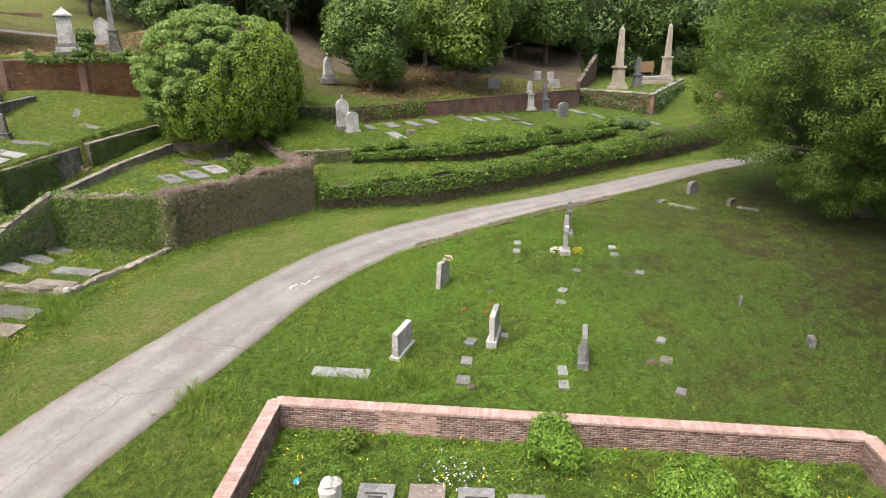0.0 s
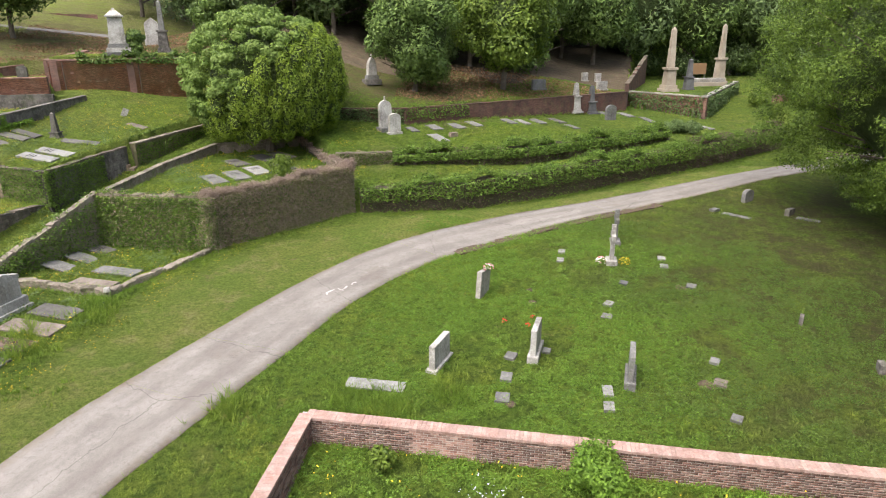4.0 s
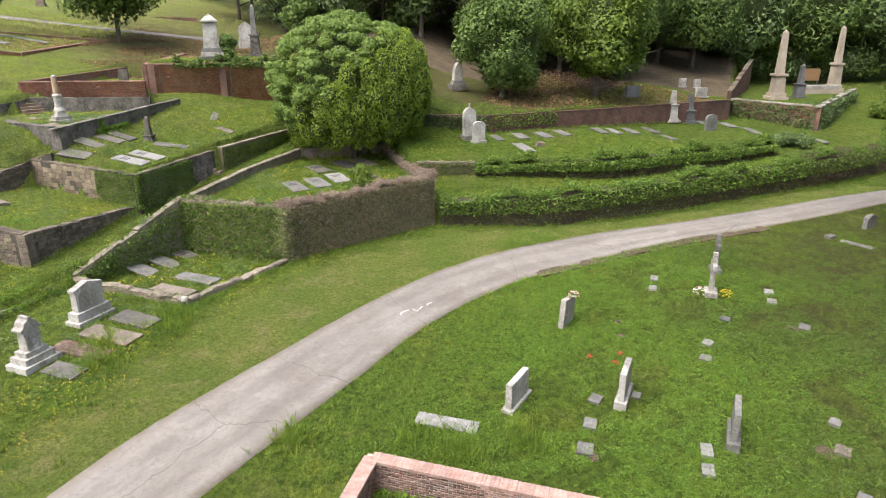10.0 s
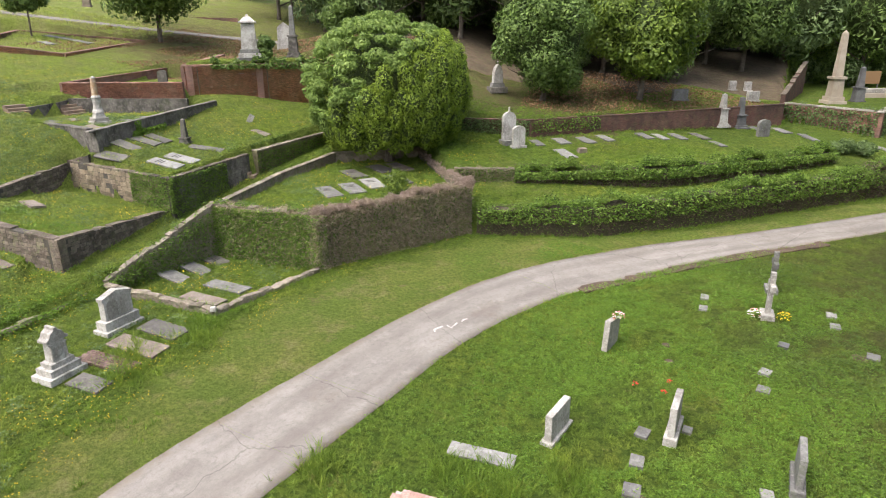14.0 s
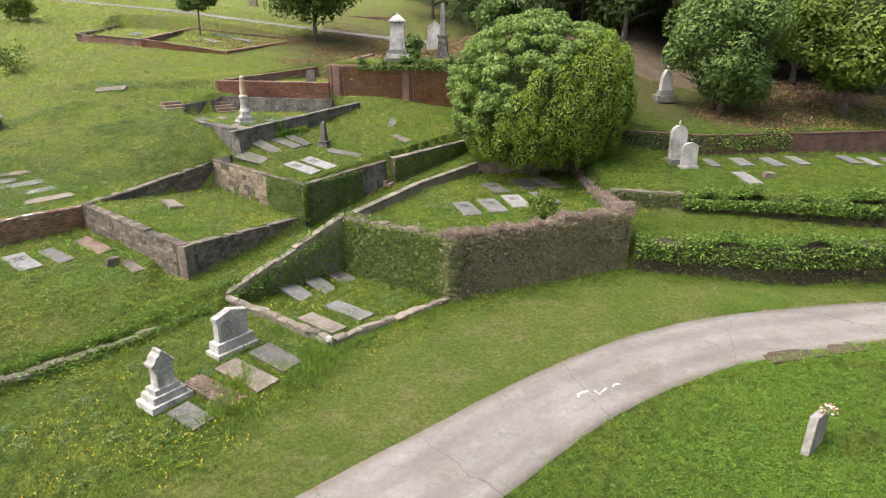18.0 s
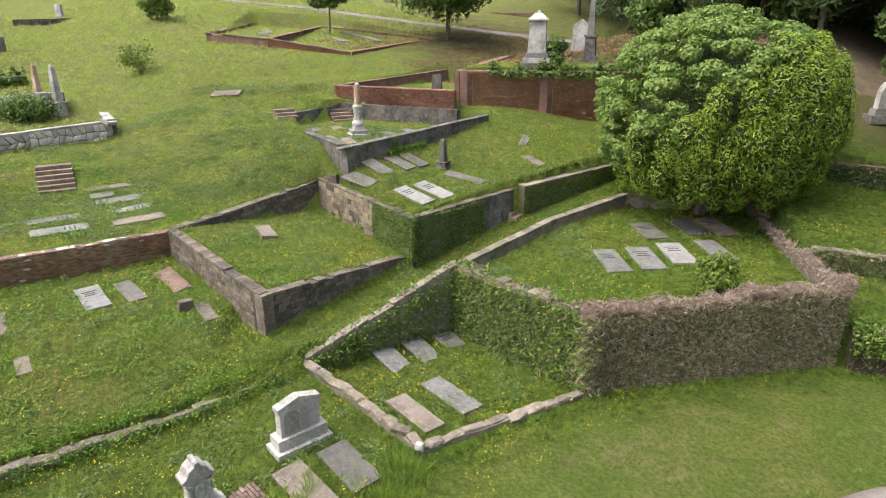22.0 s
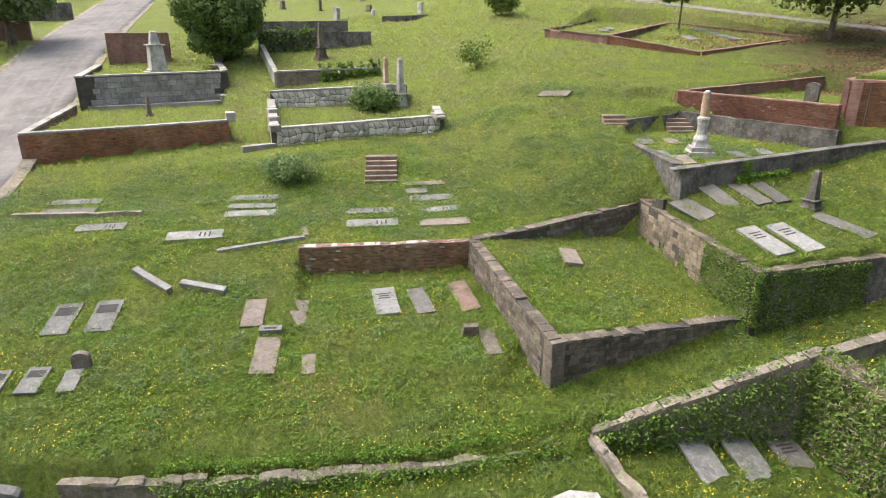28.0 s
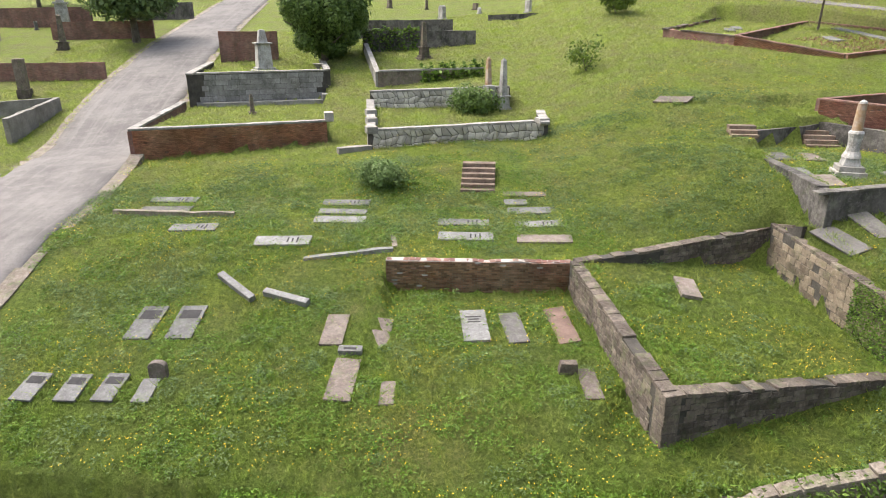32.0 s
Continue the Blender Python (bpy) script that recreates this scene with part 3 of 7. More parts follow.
# ---- end of the land ----


# ---- the ground: one sheet ----
def spread(near_a, near_b, fine, far_a, far_b):
    out, s, k = list(np.arange(near_a, near_b, fine)), fine, near_a
    while k > far_a:
        s *= 1.25
        k -= s
        out.insert(0, k)
    s, k = fine, out[-1]
    while k < far_b:
        s *= 1.25
        k += s
        out.append(k)
    return np.array(out)


GX, GY = spread(-68, 31, 0.3, -900, 900), spread(4, 73, 0.3, -900, 900)
GZ = np.array([[ground(x, y) for y in GY] for x in GX])
rough_rng = np.random.default_rng(5)
GZ += rough_rng.normal(0, 0.013, GZ.shape)


def level(x, y):
    """The height of the ground sheet, for arrays of places."""
    x, y = np.asarray(x, float), np.asarray(y, float)
    i = np.clip(np.searchsorted(GX, x) - 1, 0, len(GX) - 2)
    j = np.clip(np.searchsorted(GY, y) - 1, 0, len(GY) - 2)
    a, b = (x - GX[i]) / (GX[i + 1] - GX[i]), (y - GY[j]) / (GY[j + 1] - GY[j])
    return (1 - a) * (1 - b) * GZ[i, j] + a * (1 - b) * GZ[i + 1, j] + (1 - a) * b * GZ[i, j + 1] + a * b * GZ[i + 1, j + 1]


def floor_at(x, y):
    return float(level(x, y))


nx, ny = GZ.shape
grid = np.stack([np.repeat(GX, ny), np.tile(GY, nx), GZ.ravel()], 1)
index = np.arange(nx * ny).reshape(nx, ny)
quads = np.stack([index[:-1, :-1], index[1:, :-1], index[1:, 1:], index[:-1, 1:]], -1).reshape(-1, 4)
sheet = mesh_from(grid, quads, TURF, True)
sheet.materials.append(LITTER)
mid = grid[quads].mean(1)
sway = 3.0 * np.sin(mid[:, 0] * 0.31) + 2.2 * np.sin(mid[:, 1] * 0.43 + mid[:, 0] * 0.17)
woods = np.array([y + s > 66 and off_line(x, y, RED_LONG) > 6 + 0.6 * s and x > -27 + s for (x, y, _), s in zip(mid, sway)])
VERGE = [(-19.5, -20.0), (-17.8, 8.0), (-16.6, 17.0), (-15.6, 22.5), (-15.5, 25.5), (-13.4, 31.0), (-7.6, 38.2), (4.0, 42.9), (12.5, 48.4), (20.0, 53.6), (26.0, 54.0), (10.0, 42.0), (1.0, 37.0), (-5.0, 30.0), (-9.0, 22.0), (-12.0, 12.0), (-13.0, -20.0)]
VERGE_EDGE = VERGE[:10]
sheet.polygons.foreach_set("material_index", woods.astype(np.int32))
share = np.zeros(len(grid), np.float32)
for i, (x, y, _) in enumerate(grid):
    if -22 < x < 28 and -20 < y < 58:
        d = -off_line(x, y, VERGE_EDGE) + 0.35 * math.sin(y * 1.7 + x) + 0.3 * math.sin(y * 3.9 - 2 * x) + rough_rng.normal(0, 0.2)
        share[i] = step(-0.7, 0.9, d) if inside(x, y, VERGE) or d < 1.0 else 0.0
strewn = np.zeros(len(grid), np.float32)
for i, (x, y, _) in enumerate(grid):
    if -80 < x < 0 and 50 < y < 110:
        strewn[i] = step(54, 60, y + 0.12 * (x + 40)) * step(-66, -50, x) * (0.9 if y < 78 else 0.6)
sheet.attributes.new("strewn", "FLOAT", "POINT").data.foreach_set("value", strewn)
sheet.attributes.new("mown", "FLOAT", "POINT").data.foreach_set("value", share)
tagged(part("ground", sheet, TURF), "uneven terraced cemetery turf with bare brownish patches", "ground", kind="structure")


# ---- the drive of concrete slabs ----
DRIVE_LEFT = [(-18.5, -30.0), (-16.0, 2.0), (-14.9, 10.0), (-13.6, 16.5), (-12.4, 20.0), (-11.1, 23.1), (-8.6, 28.8), (-5.0, 34.4), (0.6, 39.3), (7.4, 43.2), (16.2, 48.8), (23.6, 53.6), (34.0, 60.5), (50.0, 70.0)]
DRIVE_RIGHT = [(-14.5, -30.0), (-12.0, 2.0), (-11.0, 10.0), (-10.3, 14.3), (-9.15, 17.7), (-7.5, 22.3), (-5.65, 27.2), (-2.5, 32.1), (1.4, 35.75), (5.6, 39.0), (13.6, 44.0), (23.4, 50.6), (34.5, 57.0), (51.0, 66.0)]


def drive(name, left, right, material, label, cuts, lift=0.035, seed=4):
    """A drive between two edges, cut into slabs at pairs of stations on its left and right edge."""
    road = thing(name, pose(0, 0, 0), label, "road", kind="structure")
    a, b = np.array(spline(left, 12)), np.array(spline(right, 12))
    run = np.concatenate([[0], np.cumsum(np.linalg.norm(np.diff((a + b) / 2, axis=0), axis=1))])
    rng = np.random.default_rng(seed)
    stations = np.arange(len(a))

    def at(edge, s):
        return np.stack([np.interp(s, stations, edge[:, 0]), np.interp(s, stations, edge[:, 1])], -1)

    wide = np.linspace(0, 1, 9)
    waver = [np.interp(wide, np.linspace(0, 1, 6), rng.normal(0, 0.06, 6)) for _ in cuts]
    for n, ((l0, r0), (l1, r1)) in enumerate(zip(cuts, cuts[1:])):
        rows = max(2, int((l1 - l0) * 1.2))
        points, faces, flat = [], [], []
        for i in range(rows + 1):
            f = i / rows
            for k, w0, w1 in zip(wide, waver[n], waver[n + 1]):
                s0, s1 = l0 + (r0 - l0) * k + w0 * 0.6 + 0.012, l1 + (r1 - l1) * k + w1 * 0.6 - 0.012
                s = s0 + (s1 - s0) * f
                x, y = at(a, s) * (1 - k) + at(b, s) * k
                points.append((x, y, float(level(x, y)) + lift + 0.02 * math.sin(math.pi * k)))
                flat.append((k * 3.6, float(np.interp(s, stations, run))))
            for k in (0, 8):
                x, y, z = points[-9 - (k == 8)] if k == 0 else points[-2]
                points.append((x, y, z - 0.2))
                flat.append(flat[-9 - (k == 8)] if k == 0 else flat[-2])
        for i in range(rows):
            o, q = i * 11, i * 11 + 11
            faces += [(o + k, o + k + 1, q + k + 1, q + k) for k in range(8)]
            faces += [(o + 9, o, q, q + 9), (o + 8, o + 10, q + 10, q + 8)]
        me = mesh_from(points, faces)
        me.uv_layers.new(name="UVMap").data.foreach_set("uv", np.array(flat, np.float32)[np.array(faces).ravel()].ravel())
        part("slab", me, material, road)
    return road


def station(edge, x, y):
    """The station of an edge nearest to a place."""
    e = np.array(spline(edge, 12))
    return float(np.argmin(np.hypot(e[:, 0] - x, e[:, 1] - y)))


JOINTS = [(-12.27, 19.78, -9.4, 18.85), (-10.94, 22.96, -7.6, 22.5), (-5.03, 34.51, -2.32, 32.51), (6.65, 42.66, 8.2, 40.6), (16.2, 48.8, 17.5, 46.6), (23.6, 53.6, 24.6, 51.4)]
drive("road", DRIVE_LEFT, DRIVE_RIGHT, CONCRETE, "old pale concrete cemetery drive with joints and worn tracks",
      [(0, 0), (12, 12), (24, 23)] + [(station(DRIVE_LEFT, a, b), station(DRIVE_RIGHT, c, d)) for a, b, c, d in JOINTS] + [(156, 156)])


def road_mark(points, wide):
    """A worn stroke of white paint on the concrete."""
    pts = [Vector((x, y, 0)) for x, y in points]
    bm = bmesh.new()
    rows = []
    for i, p in enumerate(pts):
        d = (pts[min(i + 1, len(pts) - 1)] - pts[max(i - 1, 0)]).normalized()
        n = Vector((-d.y, d.x, 0)) * wide / 2
        rows.append([bm.verts.new((q.x, q.y, floor_at(q.x, q.y) + 0.062)) for q in (p - n, p + n)])
    for a, b in zip(rows, rows[1:]):
        bm.faces.new((a[0], b[0], b[1], a[1]))
    return tagged(part("road_mark", bm, ROAD_PAINT), "worn stroke of white paint on the concrete drive", "road marking", "marks on the drive")


ROAD_PAINT = weathered("worn_white_paint", (0.40, 0.385, 0.36), (0.19, 0.175, 0.16), (0.48, 0.465, 0.44), 5, 18, 0.9, 0.002, 0.8, 0.1, lichen=0.4)
MARKS = [[(-7.11, 27.34), (-7.2, 27.53), (-7.06, 27.76), (-6.92, 27.91)], [(-6.77, 28.01), (-6.53, 27.88), (-6.41, 28.38)], [(-6.23, 28.49), (-6.21, 28.69), (-6.06, 28.82)]]
for stroke in MARKS:
    road_mark(stroke, 0.09)


# ---- walls ----
def wall_bm(line, tops, thick, foot=0.35, rough=0.02, seed=1, seg=0.6):
    """A wall along a line of corners with tops at given heights, standing into the ground."""
    rng = np.random.default_rng(seed)
    pts, hts = [], []
    for (a, b, ta, tb) in zip(line, line[1:], tops, tops[1:]):
        a, b = np.array(a, float), np.array(b, float)
        n = max(1, int(np.linalg.norm(b - a) / seg))
        for i in range(n):
            pts.append(a + (b - a) * i / n)
            hts.append(ta + (tb - ta) * i / n)
    pts.append(np.array(line[-1], float))
    hts.append(tops[-1])
    bm = bmesh.new()
    rings = []
    for i, (p, h) in enumerate(zip(pts, hts)):
        d0 = pts[i] - pts[i - 1] if i else pts[1] - pts[0]
        d1 = pts[i + 1] - pts[i] if i + 1 < len(pts) else d0
        d0, d1 = d0 / np.linalg.norm(d0), d1 / np.linalg.norm(d1)
        d = d0 + d1
        d = d / max(np.linalg.norm(d), 1e-6)
        k = 1 / max(0.5, float(d @ d1))
        nrm = np.array((-d[1], d[0])) * k * thick / 2
        low = min(floor_at(*(p + nrm * 2.2)), floor_at(*(p - nrm * 2.2))) - foot
        j = rng.normal(0, rough, 4)
        ring = []
        for side, z in ((1, low), (1, h + j[0]), (-1, h + j[1]), (-1, low)):
            q = p + nrm * side * (1 + j[2] * 0.6)
            ring.append(bm.verts.new((q[0], q[1], z)))
        rings.append(ring)
    for a, b in zip(rings, rings[1:]):
        for k in range(3):
            bm.faces.new((a[k], b[k], b[k + 1], a[k + 1]))
    bm.faces.new(rings[0])
    bm.faces.new(rings[-1][::-1])
    bmesh.ops.recalc_face_normals(bm, faces=bm.faces[:])
    return bm


def wall(name, line, tops, thick, material, label, rough=0.02, seed=1):
    return tagged(part(name, wall_bm(line, tops, thick, 0.35, rough, seed), material), label, "wall", kind="structure")



# ---- trees ----
def leaves(name, centres, size, material, seed=1, parent=None, kind="", up=0.35, tilt=0.6, corners=4):
    """A crown as many small two-sided leaf blades at the given centres."""
    rng = np.random.default_rng(seed)
    centres = np.asarray(centres)
    n = len(centres)
    a = rng.normal(size=(n, 3))
    if centres.shape[1] == 6:
        out = centres[:, 3:] + rng.normal(0, 0.42, (n, 3)) + (0, 0, 0.25)
        out /= np.linalg.norm(out, axis=1)[:, None]
        a = np.cross(out, a)
        a /= np.linalg.norm(a, axis=1)[:, None]
        b = np.cross(out, a)
        centres = centres[:, :3]
    else:
        a[:, 2] *= tilt
        a /= np.linalg.norm(a, axis=1)[:, None]
        b = np.cross(a, rng.normal(size=(n, 3)) + (0, 0, up))
        b /= np.linalg.norm(b, axis=1)[:, None]
    s = size * rng.uniform(0.6, 1.35, (n, 1))
    c = np.asarray(centres)
    if size > 0.3 or corners == 3:
        pts = np.stack([c - a * s, c + b * s * 0.6, c + a * s], 1).reshape(-1, 3)
    else:
        pts = np.stack([c - a * s, c + b * s * 0.45, c + a * s, c - b * s * 0.45], 1).reshape(-1, 3)
    k = len(pts) // n
    ob = part(name, mesh_from(pts, np.arange(k * n).reshape(n, k), material), material, parent)
    if kind:
        ob["kind"] = kind
    return ob


def crown_points(lobes, n, seed, depth=0.35):
    """Places near the skin of many overlapping lobes (x, y, z, radius, squash)."""
    rng = np.random.default_rng(seed)
    lobes = np.array(lobes, float)
    w = lobes[:, 3] ** 2
    pick = rng.choice(len(lobes), n, p=w / w.sum())
    d = rng.normal(size=(n, 3))
    d /= np.linalg.norm(d, axis=1)[:, None]
    r = lobes[pick, 3] * (1 - depth * rng.random(n) ** 2 + rng.normal(0, 0.035, n))
    places = lobes[pick, :3] + d * r[:, None] * np.stack([np.ones(n), np.ones(n), lobes[pick, 4]], 1)
    return np.concatenate([places, d], 1)


def core_bm(lobes, shrink=0.8, cut=0.0):
    """A crown's solid core, coloured as its inner shade: lumpy masses a little within its leaves."""
    bm = bmesh.new()
    for x, y, z, r, q in lobes:
        if r > cut:
            bmesh.ops.create_icosphere(bm, subdivisions=2, radius=r * shrink, matrix=Matrix.Translation((x, y, z)) @ Matrix.Diagonal((1, 1, q, 1)))
    return bm


def lobes_of(centre, radius, squash, count, seed, small=0.38, shell=0.72):
    rng = np.random.default_rng(seed)
    out = [(*centre, radius * 0.72, squash)]
    for _ in range(count):
        d = rng.normal(size=3)
        d /= np.linalg.norm(d)
        k = radius * shell * rng.uniform(0.75, 1.05)
        out.append((centre[0] + d[0] * k, centre[1] + d[1] * k, centre[2] + d[2] * k * squash, radius * small * rng.uniform(0.7, 1.3), 0.85))
    return out


def limb_bm(bm, a, b, ra, rb, sides=8):
    a, b = Vector(a), Vector(b)
    turn = (b - a).to_track_quat("Z", "Y").to_matrix().to_4x4()
    rings = []
    for k, r in ((0, ra), (0.5, (ra + rb) / 2 * 0.96), (1, rb)):
        m = Matrix.Translation(a.lerp(b, k)) @ turn
        rings.append([bm.verts.new(m @ Vector((r * math.cos(i * 2 * math.pi / sides), r * math.sin(i * 2 * math.pi / sides), 0))) for i in range(sides)])
    for p, q in zip(rings, rings[1:]):
        for i in range(sides):
            bm.faces.new((p[i], p[(i + 1) % sides], q[(i + 1) % sides], q[i]))


def tree(name, x, y, height, radius, material, label, n=9000, size=0.3, squash=0.8, bare=0.25, seed=1, count=26, trunk=0.28, small=0.38):
    z = floor_at(x, y)
    rng = random.Random(seed)
    t = thing(name, pose(x, y, z - 0.1), label, "tree")
    mid = height * bare + (height * (1 - bare)) / 2
    sq = (height - height * bare) / 2 / radius * squash / 0.8
    bm = bmesh.new()
    limb_bm(bm, (0, 0, 0), (0.1, 0, height * bare + 0.3), trunk, trunk * 0.75)
    limb_bm(bm, (0.1, 0, height * bare), (0, 0.15, height * 0.8), trunk * 0.75, trunk * 0.2)
    for i in range(9):
        a = i * 2.4 + rng.random()
        h = height * (bare + 0.05 + 0.05 * i)
        limb_bm(bm, (0.05, 0, h), (radius * 0.75 * math.cos(a), radius * 0.75 * math.sin(a), h + radius * rng.uniform(0.2, 0.6)), trunk * 0.4, trunk * 0.08, 6)
    part("trunk", bm, BARK, t)
    lobes = lobes_of((0, 0, mid), radius, sq, count, seed, small)
    part("crown_shade_core", core_bm(lobes[:1], 0.95), SHADE_CORE, t)
    leaves("crown", crown_points(lobes, n, seed), size, material, seed, t)
    return t



# ---- grave things ----
def on_ground(x, y, rot, lift=0.0, reach=0.5, lean=1.0):
    """A pose on the ground that follows its slope."""
    dzx = (floor_at(x + reach, y) - floor_at(x - reach, y)) / (2 * reach) * lean
    dzy = (floor_at(x, y + reach) - floor_at(x, y - reach)) / (2 * reach) * lean
    dzx, dzy = max(min(dzx, 0.3), -0.3), max(min(dzy, 0.3), -0.3)
    up = Vector((-dzx, -dzy, 1)).normalized()
    along = Vector((math.cos(radians(rot)), math.sin(radians(rot)), 0))
    along = (along - up * along.dot(up)).normalized()
    side = up.cross(along)
    m = Matrix((along, side, up)).transposed().to_4x4()
    return Matrix.Translation((x, y, floor_at(x, y) + lift)) @ m


SLABS = []


def slab(x, y, length, width, rot, material, label, plate="", high=0.11, group="flat graves"):
    """A flat grave slab; plate: bars for its writing, or a dark bronze panel."""
    SLABS.append((x, y, length / 2, width / 2, radians(rot)))
    t = thing("grave_slab", on_ground(x, y, rot, 0.0, length / 2), label, "grave slab", group)
    high *= 0.62
    top = part("slab", box(length, width, high, None, 0.014), material, t)
    if plate == "panel":
        part("inscription_panel", box(length * 0.26, width * 0.72, 0.012, pose(length * 0.22, 0, high), 0.004), LETTER, top, "dark bronze panel")
    elif plate:
        for k in range(3):
            wide = width * (0.62, 0.42, 0.52)[k]
            part("inscription", box(0.07, wide, 0.006, pose(length * (0.26 - 0.085 * k), 0, high)), LETTER, top, "dark worn line of lettering")
    return t


def profile_bm(points, thick):
    """An upright outline (x, z) given thickness along y."""
    bm = bmesh.new()
    front = [bm.verts.new((x, -thick / 2, z)) for x, z in points]
    rear = [bm.verts.new((x, thick / 2, z)) for x, z in points]
    bm.faces.new(front)
    bm.faces.new(rear[::-1])
    n = len(points)
    for i in range(n):
        bm.faces.new((front[i], rear[i], rear[(i + 1) % n], front[(i + 1) % n]))
    bmesh.ops.recalc_face_normals(bm, faces=bm.faces[:])
    bmesh.ops.bevel(bm, geom=[e for e in bm.edges if e.is_boundary is False and e.calc_face_angle(0) > 0.6], offset=0.012, segments=1, affect="EDGES")
    return bm


def round_top(w, h, rise):
    pts = [(-w / 2, 0), (w / 2, 0), (w / 2, h - rise)]
    for i in range(1, 10):
        a = math.pi * i / 10
        pts.append((w / 2 * math.cos(a), h - rise + rise * math.sin(a)))
    return pts + [(-w / 2, h - rise)]


def lathe(bm, rings, sides=14, m=None):
    """A turned shape from (radius, height) rings."""
    loops = []
    for r, z in rings:
        loops.append([bm.verts.new((r * math.cos(i * 2 * math.pi / sides), r * math.sin(i * 2 * math.pi / sides), z)) for i in range(sides)])
    for p, q in zip(loops, loops[1:]):
        for i in range(sides):
            bm.faces.new((p[i], p[(i + 1) % sides], q[(i + 1) % sides], q[i]))
    bm.faces.new(loops[-1])
    bm.faces.new(loops[0][::-1])
    if m is not None:
        bmesh.ops.transform(bm, matrix=m, verts=[v for l in loops for v in l])
    return bm


def stand(name, x, y, rot, label, category, lean=(0, 0), lift=-0.04, group=""):
    return thing(name, pose(x, y, floor_at(x, y) + lift, lean[0], lean[1], rot), label, category, group)


def headstone(x, y, rot, wide, high, thick, material, label, plinth=0.0, shape="flat", lean=(0, 0), group="upright headstones"):
    t = stand("headstone", x, y, rot, label, "headstone", lean, group=group)
    z = 0.0
    if plinth:
        part("plinth", box(wide + 0.22, thick + 0.2, plinth, None, 0.02), material, t)
        z = plinth
    if shape == "round":
        bm = profile_bm(round_top(wide, high - z, wide * 0.32), thick)
    elif shape == "peak":
        h = high - z
        bm = profile_bm([(-wide / 2, 0), (wide / 2, 0), (wide / 2, h * 0.72), (wide * 0.4, h * 0.82), (0, h), (-wide * 0.4, h * 0.82), (-wide / 2, h * 0.72)], thick)
    else:
        bm = box(wide, thick, high - z, None, 0.025)
    bmesh.ops.translate(bm, vec=(0, 0, z - 0.006 if plinth else 0), verts=bm.verts[:])
    part("tablet", bm, material, t)
    return t


def obelisk(x, y, rot, wide, high, material, label, tiers=2, die=0.28, name="obelisk", shaft_material=None, lean=(0, 0)):
    """Steps, a die with a moulded cap, and a tapering shaft with a pointed tip."""
    t = stand(name, x, y, rot, label, "monument", lean, -0.08)
    z, w = 0.0, wide
    for k in range(tiers):
        h = high * 0.055
        part("base_step", box(w, w, h, pose(0, 0, z), 0.02), material, t)
        z += h - 0.004
        w *= 0.8
    h = high * die
    part("die", box(w, w, h, pose(0, 0, z), 0.02, 0.86), material, t)
    z += h - 0.004
    part("cap", box(w * 1.12, w * 1.12, high * 0.035, pose(0, 0, z), 0.02), material, t)
    z += high * 0.035 - 0.004
    h = high - z
    bm = box(w * 0.62, w * 0.62, h * 0.93, pose(0, 0, z), 0.0, 0.62)
    add_box(bm, w * 0.62 * 0.62, w * 0.62 * 0.62, h * 0.07, pose(0, 0, z + h * 0.93 - 0.002), 0.0, 0.1)
    part("shaft", bm, shaft_material or material, t)
    return t


# slabs on the lawn below the brick wall and above it
GREY_L, PINK_L, WHITE_L, DARK_L = "weathered grey stone grave slab sunk in the grass", "worn pinkish concrete grave slab sunk in the grass", "pale grey marble grave slab with dark lettering", "dark slate grave slab sunk in the grass"
for x, y, l, w, r, plate in [(-34.34, 12.04, 1.95, 0.9, 167, "panel"), (-34.01, 13.43, 1.95, 0.92, 168, "panel"), (-31.59, 9.2, 1.15, 0.72, 160, "panel"), (-31.23, 10.47, 1.1, 0.7, 163, "panel"), (-30.97, 11.59, 1.15, 0.7, 161, "panel")]:
    slab(x, y, l, w, r, SLATE, "grey granite grave slab with a dark panel", plate, 0.14, "panelled slabs")
for x, y, l, w, r in [(-32.28, 18.48, 1.76, 0.78, 165), (-31.99, 19.97, 1.74, 0.8, 166), (-29.64, 18.52, 1.99, 0.82, 164), (-28.73, 19.77, 1.06, 0.45, 166), (-27.71, 25.86, 1.49, 0.56, 168)]:
    slab(x, y, l, w, r, PINK, PINK_L)
slab(-31.67, 23.31, 2.0, 0.92, 170, PALE, WHITE_L, "bars", 0.16)
slab(-31.27, 24.61, 1.9, 0.74, 174, DARK_SLAB, DARK_L)
slab(-31.04, 26.32, 2.3, 0.75, 172, weathered("red_slab", (0.125, 0.078, 0.064), (0.08, 0.056, 0.046), (0.22, 0.15, 0.12), 2, 18, 0.85, 0.005, 0.6, 0), "reddish brick-edged grave slab beside the stone wall")
plaque = thing("name_marker", on_ground(-30.94, 18.88, 76, -0.02), "small pale granite name marker set on edge", "marker")
part("block", box(0.78, 0.32, 0.2, None, 0.015), SLATE, plaque)
part("inscription", box(0.42, 0.1, 0.006, pose(0, -0.02, 0.2)), LETTER, plaque, "dark cut lettering as a plain bar")
block = thing("headstone", on_ground(-28.45, 25.45, 78, -0.02), "small rough grey block headstone at a slab", "headstone")
part("tablet", box(0.62, 0.3, 0.42, None, 0.03, 0.85), STONE, block)
slab(-30.57, 12.66, 1.0, 0.55, 166, SLATE, "grey slab in front of a small rounded headstone")
headstone(-31.15, 12.95, 76, 0.55, 0.62, 0.22, PINK, "small rounded pinkish-grey headstone on the lawn", 0.0, "round")
